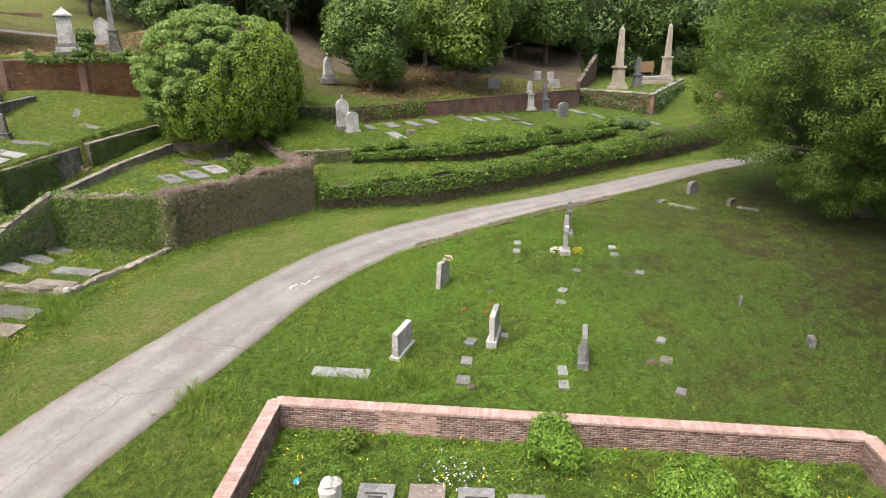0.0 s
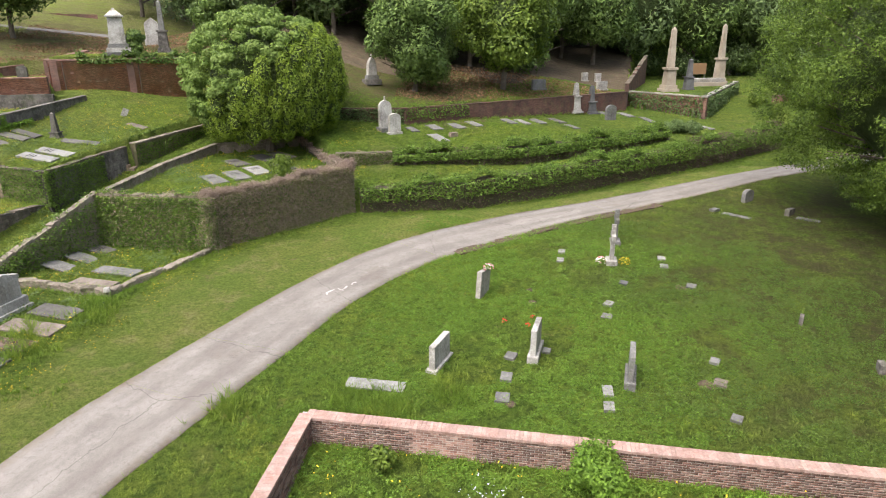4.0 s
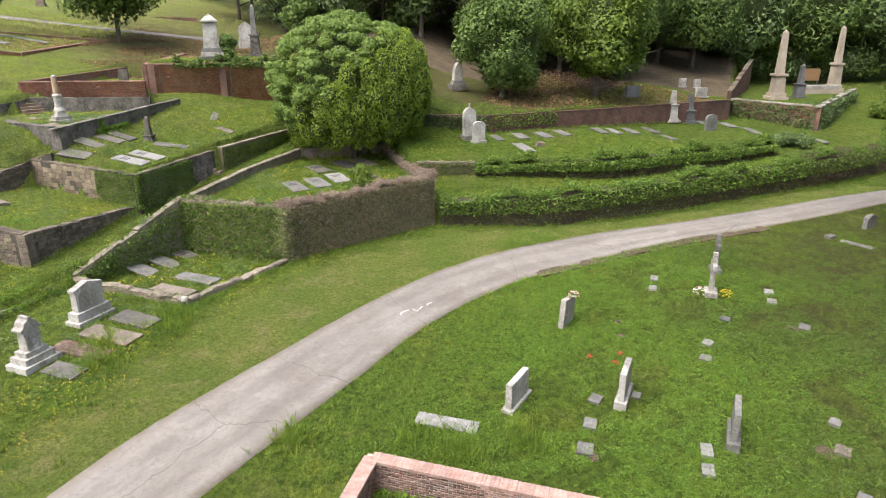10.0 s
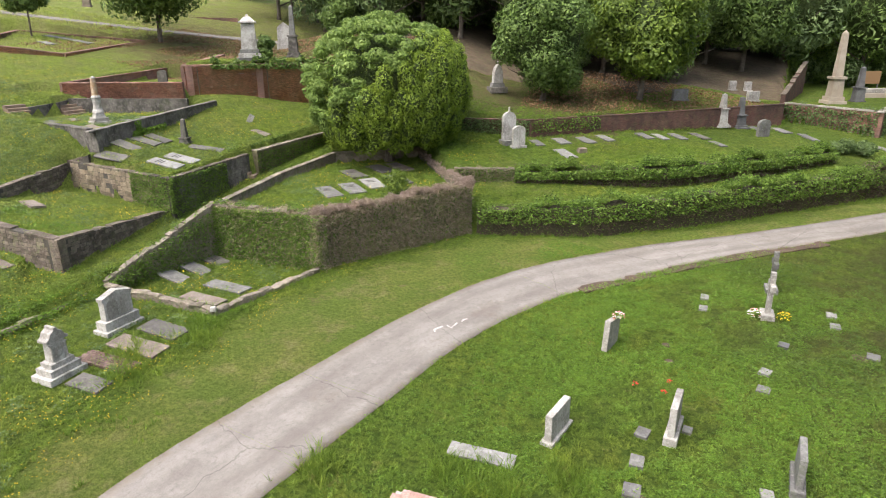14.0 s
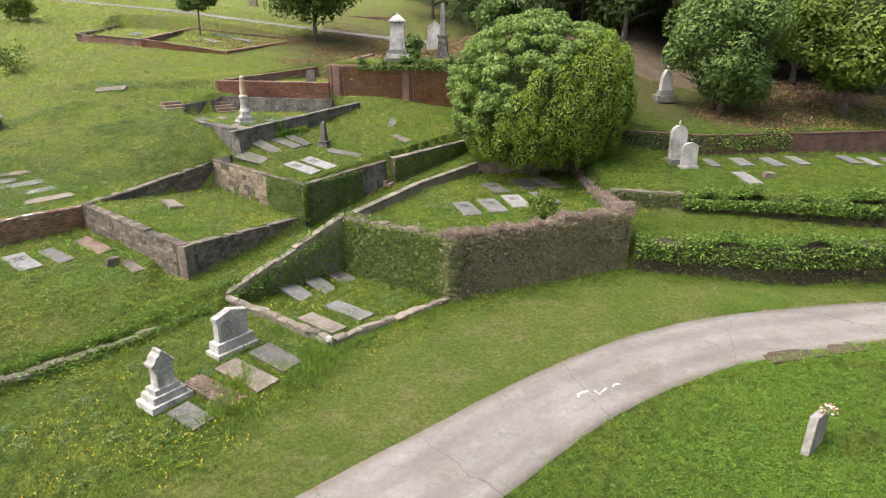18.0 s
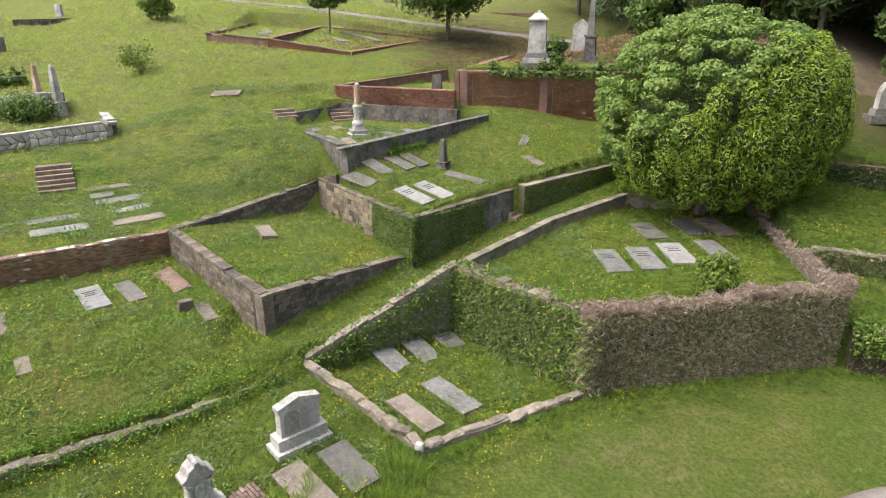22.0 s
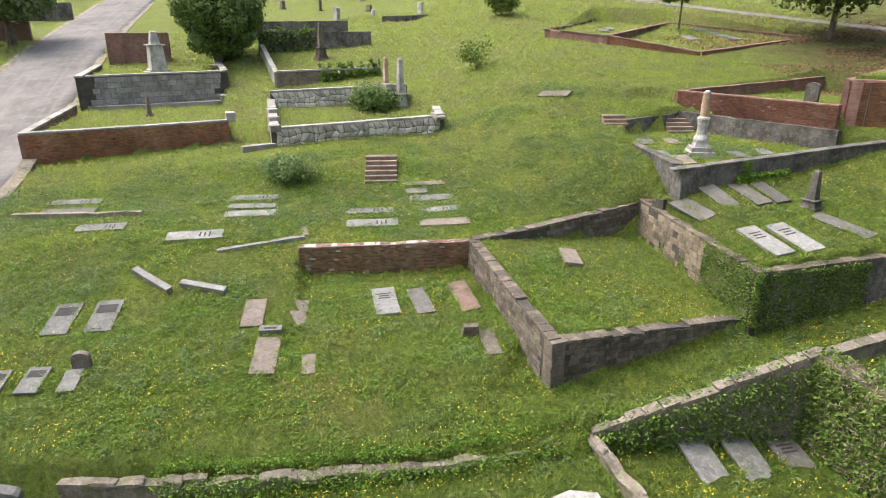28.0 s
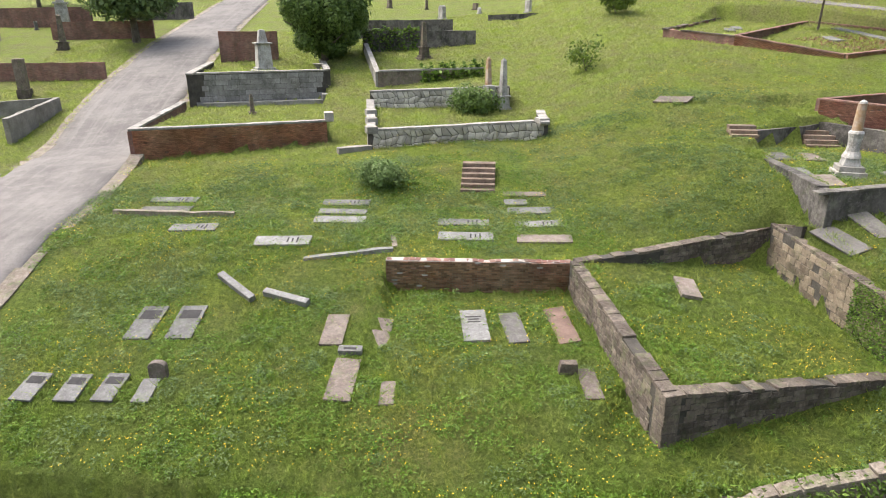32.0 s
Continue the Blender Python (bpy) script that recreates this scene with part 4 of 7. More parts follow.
for x, y, l, w, r, m, plate in [(-37.01, 24.39, 2.35, 0.85, 74, PALE, "bars"), (-38.62, 24.72, 2.3, 0.75, 74, SLATE, "bars"), (-35.95, 27.54, 2.3, 0.8, 72, PINK, ""), (-37.59, 27.92, 2.15, 0.72, 72, PALE, "bars"),
                                (-39.22, 28.15, 2.2, 0.72, 72, SLATE, ""), (-40.32, 27.74, 1.1, 0.5, 74, SLATE, ""), (-40.9, 28.4, 2.1, 0.4, 72, PINK, ""), (-42.4, 19.83, 2.3, 0.62, 75, SLATE, "bars"),
                                (-41.23, 19.55, 2.25, 0.62, 74, SLATE, ""), (-40.27, 19.33, 2.35, 0.8, 76, PALE, ""), (-38.41, 16.81, 2.35, 0.8, 78, PALE, "bars"), (-40.89, 12.96, 2.05, 0.8, 78, SLATE, "bars"),
                                (-44.94, 11.6, 2.3, 0.65, 76, SLATE, "bars"), (-43.53, 11.38, 2.4, 0.85, 77, DARK_SLAB, "")]:
    slab(x, y, l, w, r, m, {PALE: WHITE_L, SLATE: GREY_L, PINK: PINK_L, DARK_SLAB: DARK_L}[m], plate, 0.14)
# slabs of the ivy-walled plot, in shade of the round tree
for x, y, l, w, r, m, plate in [(-16.9, 38.76, 2.6, 1.05, 133, SLATE, "bars"), (-15.87, 39.93, 2.6, 1.1, 131, SLATE, "bars"), (-15.03, 41.34, 2.5, 1.1, 130, PALE, "bars"), (-13.76, 42.71, 2.6, 0.95, 133, SLATE, ""),
                                (-17.25, 43.52, 2.35, 1.1, 137, DARK_SLAB, "bars"), (-15.95, 45.36, 2.6, 1.15, 137, DARK_SLAB, ""), (-14.9, 46.2, 2.7, 1.05, 136, PINK, "bars")]:
    slab(x, y, l, w, r, m, {PALE: WHITE_L, SLATE: GREY_L, PINK: PINK_L, DARK_SLAB: DARK_L}[m], plate, 0.16, "slabs of the raised plot")
# slabs of the sunken plot by the drive
for x, y, l, w, r, m, plate in [(-21.16, 29.67, 2.3, 0.9, 170, SLATE, ""), (-20.86, 30.96, 2.1, 0.92, 168, SLATE, ""), (-20.65, 32.35, 1.6, 0.9, 169, DARK_SLAB, "bars"), (-18.12, 29.26, 2.4, 0.86, 168, SLATE, ""), (-18.37, 27.66, 2.25, 0.8, 168, PINK, "")]:
    slab(x, y, l, w, r, m, {SLATE: GREY_L, PINK: PINK_L, DARK_SLAB: "dark grave slab with rows of lettering"}[m], plate, 0.15, "slabs of the sunken plot")
for x, y, l, w, r, m in [(-18.07, 24.47, 2.1, 1.0, 169, DARK_SLAB), (-18.2, 23.05, 2.5, 0.95, 171, PINK), (-18.1, 20.4, 1.5, 0.8, 173, DARK_SLAB)]:
    slab(x, y, l, w, r, m, "stained broken grave slab before a carved monument", "", 0.15, "slabs before the monuments")
brick_grave = thing("brick_grave", on_ground(-18.45, 21.76, 174, -0.03, 1.0), "low grave cover of dark red bricks", "grave")
part("bed", box(2.5, 0.8, 0.1), EARTH, brick_grave)
one_brick = box(0.21, 0.1, 0.05, None, 0.006)
one_brick = mesh_of(one_brick)
one_brick.materials.append(weathered("dark_grave_brick", (0.135, 0.078, 0.062), (0.06, 0.042, 0.035), (0.19, 0.135, 0.115), 3, 24, 0.9, 0.006, 0.6, 0.35, 0.2, lichen=0.4))
for i in range(11):
    for j in range(7):
        part("brick", one_brick, BRICK, brick_grave, at=pose(-1.13 + 0.225 * i + 0.05 * (j % 2), -0.33 + 0.11 * j, 0.09 + 0.004 * ((i * 7 + j * 3) % 4)))
# slabs of the upper plots
for x, y, l, w, r, m, plate in [(-26.77, 37.01, 2.3, 0.84, 172, PALE, "bars"), (-26.4, 38.1, 2.25, 0.83, 172, PALE, "bars"), (-30.32, 36.7, 2.1, 0.85, 176, DARK_SLAB, ""), (-30.25, 37.96, 1.95, 0.74, 176, DARK_SLAB, ""), (-29.8, 39.23, 2.0, 0.73, 174, DARK_SLAB, ""),
                                (-29.5, 40.07, 1.85, 0.67, 170, DARK_SLAB, ""), (-26.23, 40.42, 2.4, 0.69, 4, DARK_SLAB, ""), (-38.0, 40.2, 1.9, 0.9, 157, DARK_SLAB, ""), (-37.6, 41.6, 1.9, 0.9, 155, PINK, ""), (-33.34, 38.6, 1.7, 0.85, 155, PINK, ""),
                                (-33.34, 41.98, 1.7, 0.8, 158, SLATE, ""), (-33.48, 43.83, 1.6, 0.8, 156, SLATE, ""), (-34.9, 38.7, 1.5, 0.7, 157, SLATE, "")]:
    slab(x, y, l, w, r, m, {PALE: WHITE_L, SLATE: GREY_L, PINK: PINK_L, DARK_SLAB: DARK_L}[m], plate, 0.2 if m is PALE else 0.13, "slabs of the upper plots")
# slabs of the long terrace below the brick wall
for x, y, l, w, r, m in [(-3.59, 49.02, 2.1, 0.92, 123, PALE), (-4.13, 52.24, 1.6, 0.9, 124, SLATE), (-2.4, 53.36, 1.7, 0.9, 128, SLATE), (-5.81, 51.02, 1.5, 0.7, 122, SLATE), (-1.0, 54.6, 1.7, 0.8, 126, SLATE), (2.0, 57.2, 1.7, 0.8, 126, SLATE), (3.2, 57.6, 1.6, 0.7, 126, PALE), (4.6, 58.6, 1.7, 0.8, 126, SLATE),
                         (6.4, 60.0, 1.9, 0.9, 126, DARK_SLAB), (7.6, 58.0, 1.5, 0.7, 126, SLATE), (11.8, 66.4, 1.8, 0.9, 120, SLATE), (14.0, 66.6, 1.9, 0.9, 120, SLATE), (15.8, 64.8, 1.9, 0.9, 120, SLATE), (18.2, 62.0, 1.4, 0.8, 120, SLATE), (21.0, 63.4, 1.4, 0.8, 120, SLATE)]:
    slab(x, y, l, w, r, m, {PALE: WHITE_L, SLATE: GREY_L, DARK_SLAB: DARK_L}[m], "", 0.16, "slabs of the long terrace")
block = thing("headstone", on_ground(-2.5, 49.9, 30, -0.02), "low rough block at the end of a slab", "headstone")
part("tablet", box(0.7, 0.4, 0.35, None, 0.03, 0.85), STONE, block)

# the lawn beside the drive: three broad headstones, crosses and small markers
headstone(-1.6, 22.2, 71, 1.45, 1.06, 0.24, MARBLE, "broad plain white marble headstone on the lawn", 0.14)
headstone(2.05, 23.1, 77, 1.35, 1.34, 0.22, MARBLE, "broad white marble headstone on a stepped base", 0.3)
headstone(5.33, 21.5, 77, 1.3, 1.28, 0.2, SLATE, "broad grey granite headstone on a stepped base", 0.3)
headstone(-0.05, 28.2, 70, 1.2, 1.25, 0.24, PALE_COPING, "leaning stained headstone with pink flowers on top", 0.0, "flat", (0, 9))


def cross(x, y, rot, high, arm, material, label):
    t = stand("stone_cross", x, y, rot, label, "cross", lift=-0.05)
    part("base", box(0.9, 0.55, 0.28, None, 0.02), material, t)
    part("upright", box(0.24, 0.22, high - 0.28, pose(0, 0, 0.275), 0.015), material, t)
    part("arm", box(arm, 0.2, 0.24, pose(0, 0, high * 0.66), 0.015), material, t)
    return t


cross(6.6, 32.4, 84, 2.15, 1.1, MARBLE, "tall pale stone cross with flower pots beside it")
cross(7.3, 35.2, 84, 2.05, 1.1, SLATE, "tall grey stone cross on a block base")


def posy(x, y, z, radius, tones, label, n=70):
    """A bunch of small petals on leaves."""
    t = thing("flower_bunch", pose(x, y, z), label, "flowers")
    rng = np.random.default_rng(int(abs(x * 100)) + 3)
    d = rng.normal(size=(n, 3))
    d /= np.linalg.norm(d, axis=1)[:, None]
    d[:, 2] = abs(d[:, 2])
    leaves("leaves", d * radius * 0.85, 0.07, WEED, 2, t)
    for k, tone in enumerate(tones):
        petals = leaves("petals", d[k::len(tones)] * radius + (0, 0, 0.02), 0.055, tone, 5 + k, t)
        petals["kind"] = "stuff"
    return t


def petal(name, colour):
    m, nodes, links, bsdf = shader(name, 0.7)
    bsdf.inputs["Base Color"].default_value = (*colour, 1)
    return m


YELLOW, ROSE, WHITE, RED, LILAC = petal("yellow_petals", (0.75, 0.52, 0.03)), petal("rose_petals", (0.7, 0.16, 0.2)), petal("white_petals", (0.75, 0.72, 0.7)), petal("red_petals", (0.6, 0.06, 0.04)), petal("lilac_petals", (0.52, 0.52, 0.68))
posy(6.05, 32.2, 0.38, 0.28, [ROSE, WHITE, WHITE], "white and pink flowers beside a cross")
posy(7.2, 32.1, 0.38, 0.28, [YELLOW], "yellow flowers beside a cross")
posy(0.22, 28.45, 1.28, 0.24, [ROSE, WHITE], "pink and white flowers on a leaning headstone")
for x, y in [(2.1, 26.0), (0.9, 25.6), (1.9, 25.3)]:
    posy(x, y, floor_at(x, y) + 0.05, 0.09, [RED], "small red flower in the grass", 14)

for x, y, l, w, r, m in [(1.09, 22.8, 0.5, 0.42, 70, SLATE), (0.88, 21.37, 0.55, 0.42, 82, SLATE), (0.71, 20.05, 0.58, 0.5, 84, SLATE), (4.39, 20.66, 0.6, 0.36, 86, PALE), (4.28, 19.74, 0.5, 0.36, 84, PALE), (5.62, 27.51, 0.45, 0.4, 60, PALE), (5.33, 26.27, 0.5, 0.45, 70, SLATE), (6.71, 29.79, 0.42, 0.4, 70, DARK_GRAVE),
                         (4.19, 33.73, 0.5, 0.36, 80, PALE), (4.0, 32.55, 0.5, 0.36, 80, PALE), (9.3, 32.99, 0.5, 0.4, 80, PALE), (9.16, 31.93, 0.5, 0.4, 80, PALE), (9.83, 29.55, 0.5, 0.45, 70, SLATE), (8.74, 22.83, 0.4, 0.35, 60, SLATE), (8.47, 21.39, 0.5, 0.45, 65, PINK), (8.29, 19.29, 0.4, 0.35, 60, SLATE), (2.5, 23.29, 0.35, 0.3, 75, SLATE)]:
    t = thing("grave_marker", on_ground(x, y, r, -0.02, 0.3), "small flat pale grave marker set in the lawn" if m is PALE else "small flat weathered grave marker set in the lawn", "grave marker", "small markers")
    part("tablet", box(l, w, 0.13, None, 0.012), m, t)
for x, y, r in [(8.0, 21.3, 0.35), (9.4, 29.5, 0.35), (0.95, 19.8, 0.22), (2.2, 28.9, 0.2), (2.2, 27.6, 0.22)]:
    bm = lathe(bmesh.new(), [(r, 0), (r * 0.8, 0.04), (r * 0.3, 0.06)], 12)
    tagged(part("bare_earth", bm, EARTH, at=on_ground(x, y, 20, 0.0)), "bare patch of red earth in the grass", "earth")
slab(-3.75, 20.45, 2.1, 0.62, 176, PALE, "long pale ledger stone half hidden by grass", "", 0.12)
for x, y, r, w, h, th, m in [(13.32, 26.1, 60, 0.3, 0.5, 0.16, DARK_STONE), (14.56, 22.5, 75, 0.5, 0.42, 0.25, DARK_STONE), (17.55, 43.5, 35, 0.9, 0.85, 0.3, SLATE), (19.1, 40.7, 40, 0.7, 0.45, 0.3, DARK_STONE), (14.7, 41.3, 40, 0.6, 0.2, 0.4, SLATE)]:
    headstone(x, y, r, w, h, th, m, "small dark weathered headstone on the lawn", 0.0, "round" if h > 0.45 else "flat")
slab(15.75, 40.3, 1.7, 0.5, 140, SLATE, GREY_L)
slab(19.8, 39.7, 1.3, 0.45, 140, SLATE, GREY_L)

# graves inside the brick-walled plot
for x, y, m in [(-1.8, 13.1, SLATE), (-0.47, 13.05, PINK), (0.8, 12.9, SLATE), (2.08, 12.65, SLATE)]:
    slab(x, y, 1.6, 0.95, 86, m, "grey grave slab inside the brick plot", "bars" if m is SLATE else "", 0.3, "slabs of the brick plot")
urn = stand("grave_urn", -2.88, 13.0, 10, "stone urn draped with a carved cloth", "urn")
part("foot", box(0.4, 0.4, 0.3, None, 0.02), MARBLE, urn)
part("body", lathe(bmesh.new(), [(0.1, 0.28), (0.16, 0.36), (0.25, 0.62), (0.26, 0.8), (0.17, 0.9), (0.2, 0.96), (0.12, 1.08), (0.04, 1.14)]), MARBLE, urn)
bm = lathe(bmesh.new(), [(0.13, 0.3), (0.16, 0.7), (0.2, 0.95), (0.1, 1.05)], 9, pose(0.22, 0.02, 0, 0, -4))
part("cloth", bm, MARBLE, urn)
cup = stand("plastic_cup", -3.95, 14.2, 0, "bright blue plastic cup lying in grass", "cup", (70, 0), 0.05)
part("cup", lathe(bmesh.new(), [(0.06, 0), (0.075, 0.2), (0.08, 0.21)], 12), petal("blue_plastic", (0.02, 0.3, 0.6)), cup)

# the two carved monuments by the curb
t = stand("carved_monument", -19.6, 20.65, 81, "ornate gabled white marble monument on a stepped base", "monument", lift=-0.06)
z = 0.0
for w, d, h in [(1.5, 1.05, 0.26), (1.2, 0.82, 0.26), (0.92, 0.6, 0.2)]:
    part("base_step", box(w, d, h, pose(0, 0, z), 0.02), MARBLE, t)
    z += h - 0.004
part("die", box(0.62, 0.42, 0.78, pose(0, 0, z), 0.03, 0.9), MARBLE, t)
bm = lathe(bmesh.new(), [(0.17, 0), (0.19, 0.02), (0.13, 0.045)], 18, pose(0, -0.2, z + 0.42, 90) @ Matrix.Diagonal((0.85, 1.35, 1, 1)))
part("medallion", bm, MARBLE, t, "carved oval medallion")
for k in (-1, 1):
    part("column", lathe(bmesh.new(), [(0.07, 0), (0.05, 0.05), (0.045, 0.6), (0.075, 0.68)], 10, pose(0.27 * k, -0.2, z)), MARBLE, t)
z += 0.776
bm = profile_bm([(-0.42, 0), (0.42, 0), (0.42, 0.1), (0.3, 0.16), (0.22, 0.34), (0.08, 0.42), (0.06, 0.52), (-0.06, 0.52), (-0.08, 0.42), (-0.22, 0.34), (-0.3, 0.16), (-0.42, 0.1)], 0.5)
bmesh.ops.translate(bm, vec=(0, 0, z), verts=bm.verts[:])
part("gable", bm, MARBLE, t)

t = stand("double_headstone", -20.05, 24.25, 80, "double white marble headstone with two arched panels", "headstone", lift=-0.05)
part("base_step", box(1.85, 0.85, 0.2, None, 0.02), MARBLE, t)
part("plinth", box(1.65, 0.58, 0.38, pose(0, 0, 0.196), 0.02), MARBLE, t)
bm = profile_bm([(-0.66, 0), (0.66, 0), (0.66, 0.82), (0.72, 0.86), (0.72, 1.0), (0.6, 1.02), (0.0, 1.2), (-0.6, 1.02), (-0.72, 1.0), (-0.72, 0.86), (-0.66, 0.82)], 0.34)
bmesh.ops.translate(bm, vec=(0, 0, 0.57), verts=bm.verts[:])
part("tablet", bm, MARBLE, t)
for k in (-1, 1):
    bm = profile_bm(round_top(0.5, 0.78, 0.25), 0.03)
    bmesh.ops.translate(bm, vec=(0.31 * k, -0.178, 0.66), verts=bm.verts[:])
    part("panel", bm, PALE_COPING, t, "arched inscription panel")
headstone(-26.75, 11.3, 84, 1.0, 1.3, 0.35, SLATE, "grey gabled headstone beyond the curb", 0.3, "peak")

# monuments of the upper plots
t = stand("column_monument", -34.0, 40.2, 60, "broken white column monument with a rust-stained shaft", "monument", lift=-0.05)
z = 0.0
for w, h in [(1.15, 0.3), (0.95, 0.22)]:
    part("base_step", box(w, w, h, pose(0, 0, z), 0.02), PALE_COPING, t)
    z += h - 0.004
part("pedestal", box(0.68, 0.68, 0.34, pose(0, 0, z), 0.04, 0.8), MARBLE, t)
part("drape", lathe(bmesh.new(), [(0.38, 0), (0.36, 0.08), (0.27, 0.26), (0.24, 0.5), (0.27, 0.85), (0.31, 1.0), (0.27, 1.08), (0.2, 1.12)], 12, pose(0, 0, z + 0.335)), MARBLE, t, "carved white drapery")
part("shaft", lathe(bmesh.new(), [(0.21, 0), (0.19, 0.5), (0.17, 1.05), (0.18, 1.1)], 14, pose(0, 0, z + 1.44)), RUST, t, "rust-stained broken shaft")
part("tip", lathe(bmesh.new(), [(0.16, 0), (0.14, 0.08), (0.03, 0.15)], 12, pose(0.02, 0, z + 2.535)), MARBLE, t)
obelisk(-27.93, 40.7, 10, 0.75, 1.65, DARK_STONE, "small dark weathered obelisk on a round-shouldered base", 1, 0.16)
headstone(-26.3, 46.0, 40, 0.4, 0.62, 0.12, MARBLE, "small tilted white marble stone in the grass", 0.0, "flat", (0, 28))
t = stand("tall_monument", -29.4, 52.3, 28, "tall white marble monument with a gabled cap", "monument", lift=-0.03)
z = 0.0
for w, h in [(2.1, 0.3), (1.75, 0.34), (1.5, 0.3)]:
    part("base_step", box(w, w * 0.85, h, pose(0, 0, z), 0.03), MARBLE if h > 0.3 else SLATE, t)
    z += h - 0.004
part("die", box(1.25, 1.0, 2.0, pose(0, 0, z), 0.05, 0.8), MARBLE, t)
z += 1.996
part("cornice", box(1.35, 1.1, 0.14, pose(0, 0, z), 0.03), MARBLE, t)
part("gable", box(1.2, 0.95, 0.36, pose(0, 0, z + 0.136), 0.02, 0.35), MARBLE, t)
part("finial", box(0.26, 0.26, 0.2, pose(0, 0, z + 0.48), 0.03, 0.6), MARBLE, t)
headstone(-36.6, 50.5, 20, 0.75, 1.25, 0.25, DARK_STONE, "dark rounded headstone in the brick plot", 0.0, "round")
headstone(-36.2, 54.5, 30, 0.75, 1.1, 0.25, DARK_STONE, "dark leaning headstone by the brick wall", 0.0, "peak", (6, 4))
slab(-37.8, 50.2, 1.5, 0.8, 30, SLATE, GREY_L, "", 0.2)
obelisk(-29.5, 60.0, 20, 1.3, 4.6, DARK_STONE, "dark column monument behind the white one", 2, 0.3, "column_monument", SLATE)
headstone(-33.0, 65.0, 25, 1.3, 2.6, 0.6, MARBLE, "white marble monument among trees", 0.5, "peak")

# stones of the long terrace
t = stand("tablet_headstone", -7.6, 50.1, 35, "tall white arched headstone with a finial on a base", "headstone", lift=-0.04)
part("base_step", box(1.5, 1.0, 0.35, None, 0.03), SLATE, t)
bm = profile_bm(round_top(1.02, 2.0, 0.5), 0.3)
bmesh.ops.translate(bm, vec=(-0.1, 0.2, 0.34), verts=bm.verts[:])
part("tablet", bm, MARBLE, t)
part("finial", lathe(bmesh.new(), [(0.05, 0), (0.09, 0.1), (0.05, 0.2), (0.08, 0.28), (0.02, 0.34)], 10, pose(-0.1, 0.2, 2.33)), MARBLE, t)
headstone(-6.95, 49.35, 35, 0.95, 1.6, 0.28, MARBLE, "smaller white arched headstone beside a taller one", 0.2, "round")
t = stand("pointed_monument", -10.3, 59.3, 30, "pale arched monument with a finial on a dark base", "monument", lift=-0.05)
part("base_step", box(1.5, 1.2, 0.5, None, 0.03), DARK_STONE, t)
part("plinth", box(1.1, 0.85, 0.35, pose(0, 0, 0.496), 0.03, 0.9), SLATE, t)
bm = profile_bm([(-0.4, 0), (0.4, 0), (0.36, 0.95), (0.22, 1.3), (0.07, 1.48), (-0.07, 1.48), (-0.22, 1.3), (-0.36, 0.95)], 0.6)
bmesh.ops.translate(bm, vec=(0, 0, 0.842), verts=bm.verts[:])
part("tablet", bm, MARBLE, t)
part("finial", lathe(bmesh.new(), [(0.08, 0), (0.05, 0.1), (0.11, 0.2), (0.04, 0.32)], 10, pose(0, 0, 2.31)), MARBLE, t)
obelisk(8.74, 65.1, 30, 1.2, 2.9, MARBLE, "white stained pedestal monument below the brick wall", 2, 0.42, "pedestal_monument")
obelisk(10.45, 66.4, 30, 1.3, 2.8, DARK_GRAVE, "black granite pedestal monument below the brick wall", 2, 0.3, "pedestal_monument")
headstone(11.96, 63.8, 30, 1.15, 1.45, 0.3, SLATE, "grey rounded headstone on the terrace", 0.0, "round")
headstone(5.2, 66.8, 30, 1.5, 1.05, 0.35, SLATE, "broad grey headstone above the brick wall", 0.15)
headstone(12.6, 73.5, 30, 1.3, 1.0, 0.35, MARBLE, "broad white headstone above the brick wall", 0.15)
headstone(11.5, 79.0, 30, 0.8, 1.0, 0.3, MARBLE, "small white headstone at a mound", 0.1)
headstone(13.2, 80.0, 30, 0.8, 1.0, 0.3, MARBLE, "small white headstone at a mound", 0.1)

# the obelisk plot
obelisk(21.0, 78.0, 12, 1.85, 7.15, SAND, "tall sandy granite obelisk on a stepped pedestal", 2, 0.24)
obelisk(30.8, 90.3, 20, 1.65, 7.6, SAND, "tall sandy granite obelisk with a carved collar", 2, 0.3)
obelisk(24.0, 80.5, 12, 1.2, 3.6, DARK_GRAVE, "slim black granite column between the obelisks", 1, 0.35, "column_monument")
t = stand("sarcophagus", 27.8, 86.0, 14, "long white stone bench tomb between the obelisks", "tomb")
part("base", box(5.2, 1.3, 0.5, None, 0.03), SAND, t)
part("lid", box(4.8, 1.0, 0.5, pose(0, 0, 0.496), 0.1, 0.94), PALE_COPING, t)
t = stand("notice_board", 27.5, 88.5, 14, "brown metal notice board on two posts", "sign")
for k in (-1, 1):
    part("post", box(0.12, 0.1, 2.0, pose(k * 0.9, 0, 0), 0.01), SLATE, t)
part("board", box(2.0, 0.08, 1.4, pose(0, -0.1, 1.3), 0.02), petal("brown_board", (0.2, 0.12, 0.06)), t)

# left side, up the hill
obelisk(-56.5, 32.3, 15, 0.95, 3.6, MARBLE, "slim white marble obelisk in the rubble-walled plot", 1, 0.2)
obelisk(-57.2, 31.4, 15, 0.8, 3.6, RUST, "slim rust-stained obelisk in the rubble-walled plot", 1, 0.2)
headstone(-56.6, 31.3, 15, 0.8, 1.7, 0.6, MARBLE, "white square pillar beside the obelisks", 0.0)
obelisk(-71.0, 29.5, 15, 1.2, 3.3, STONE, "weathered grey obelisk with a white drape", 2, 0.2)
obelisk(-69.8, 15.5, 15, 1.9, 3.4, MARBLE, "white tapering monument on a stepped base", 2, 0.55, "tapering_monument")
t = stand("garden_urn", -68.5, 19.9, 0, "small white stone urn on the wall edge", "urn")
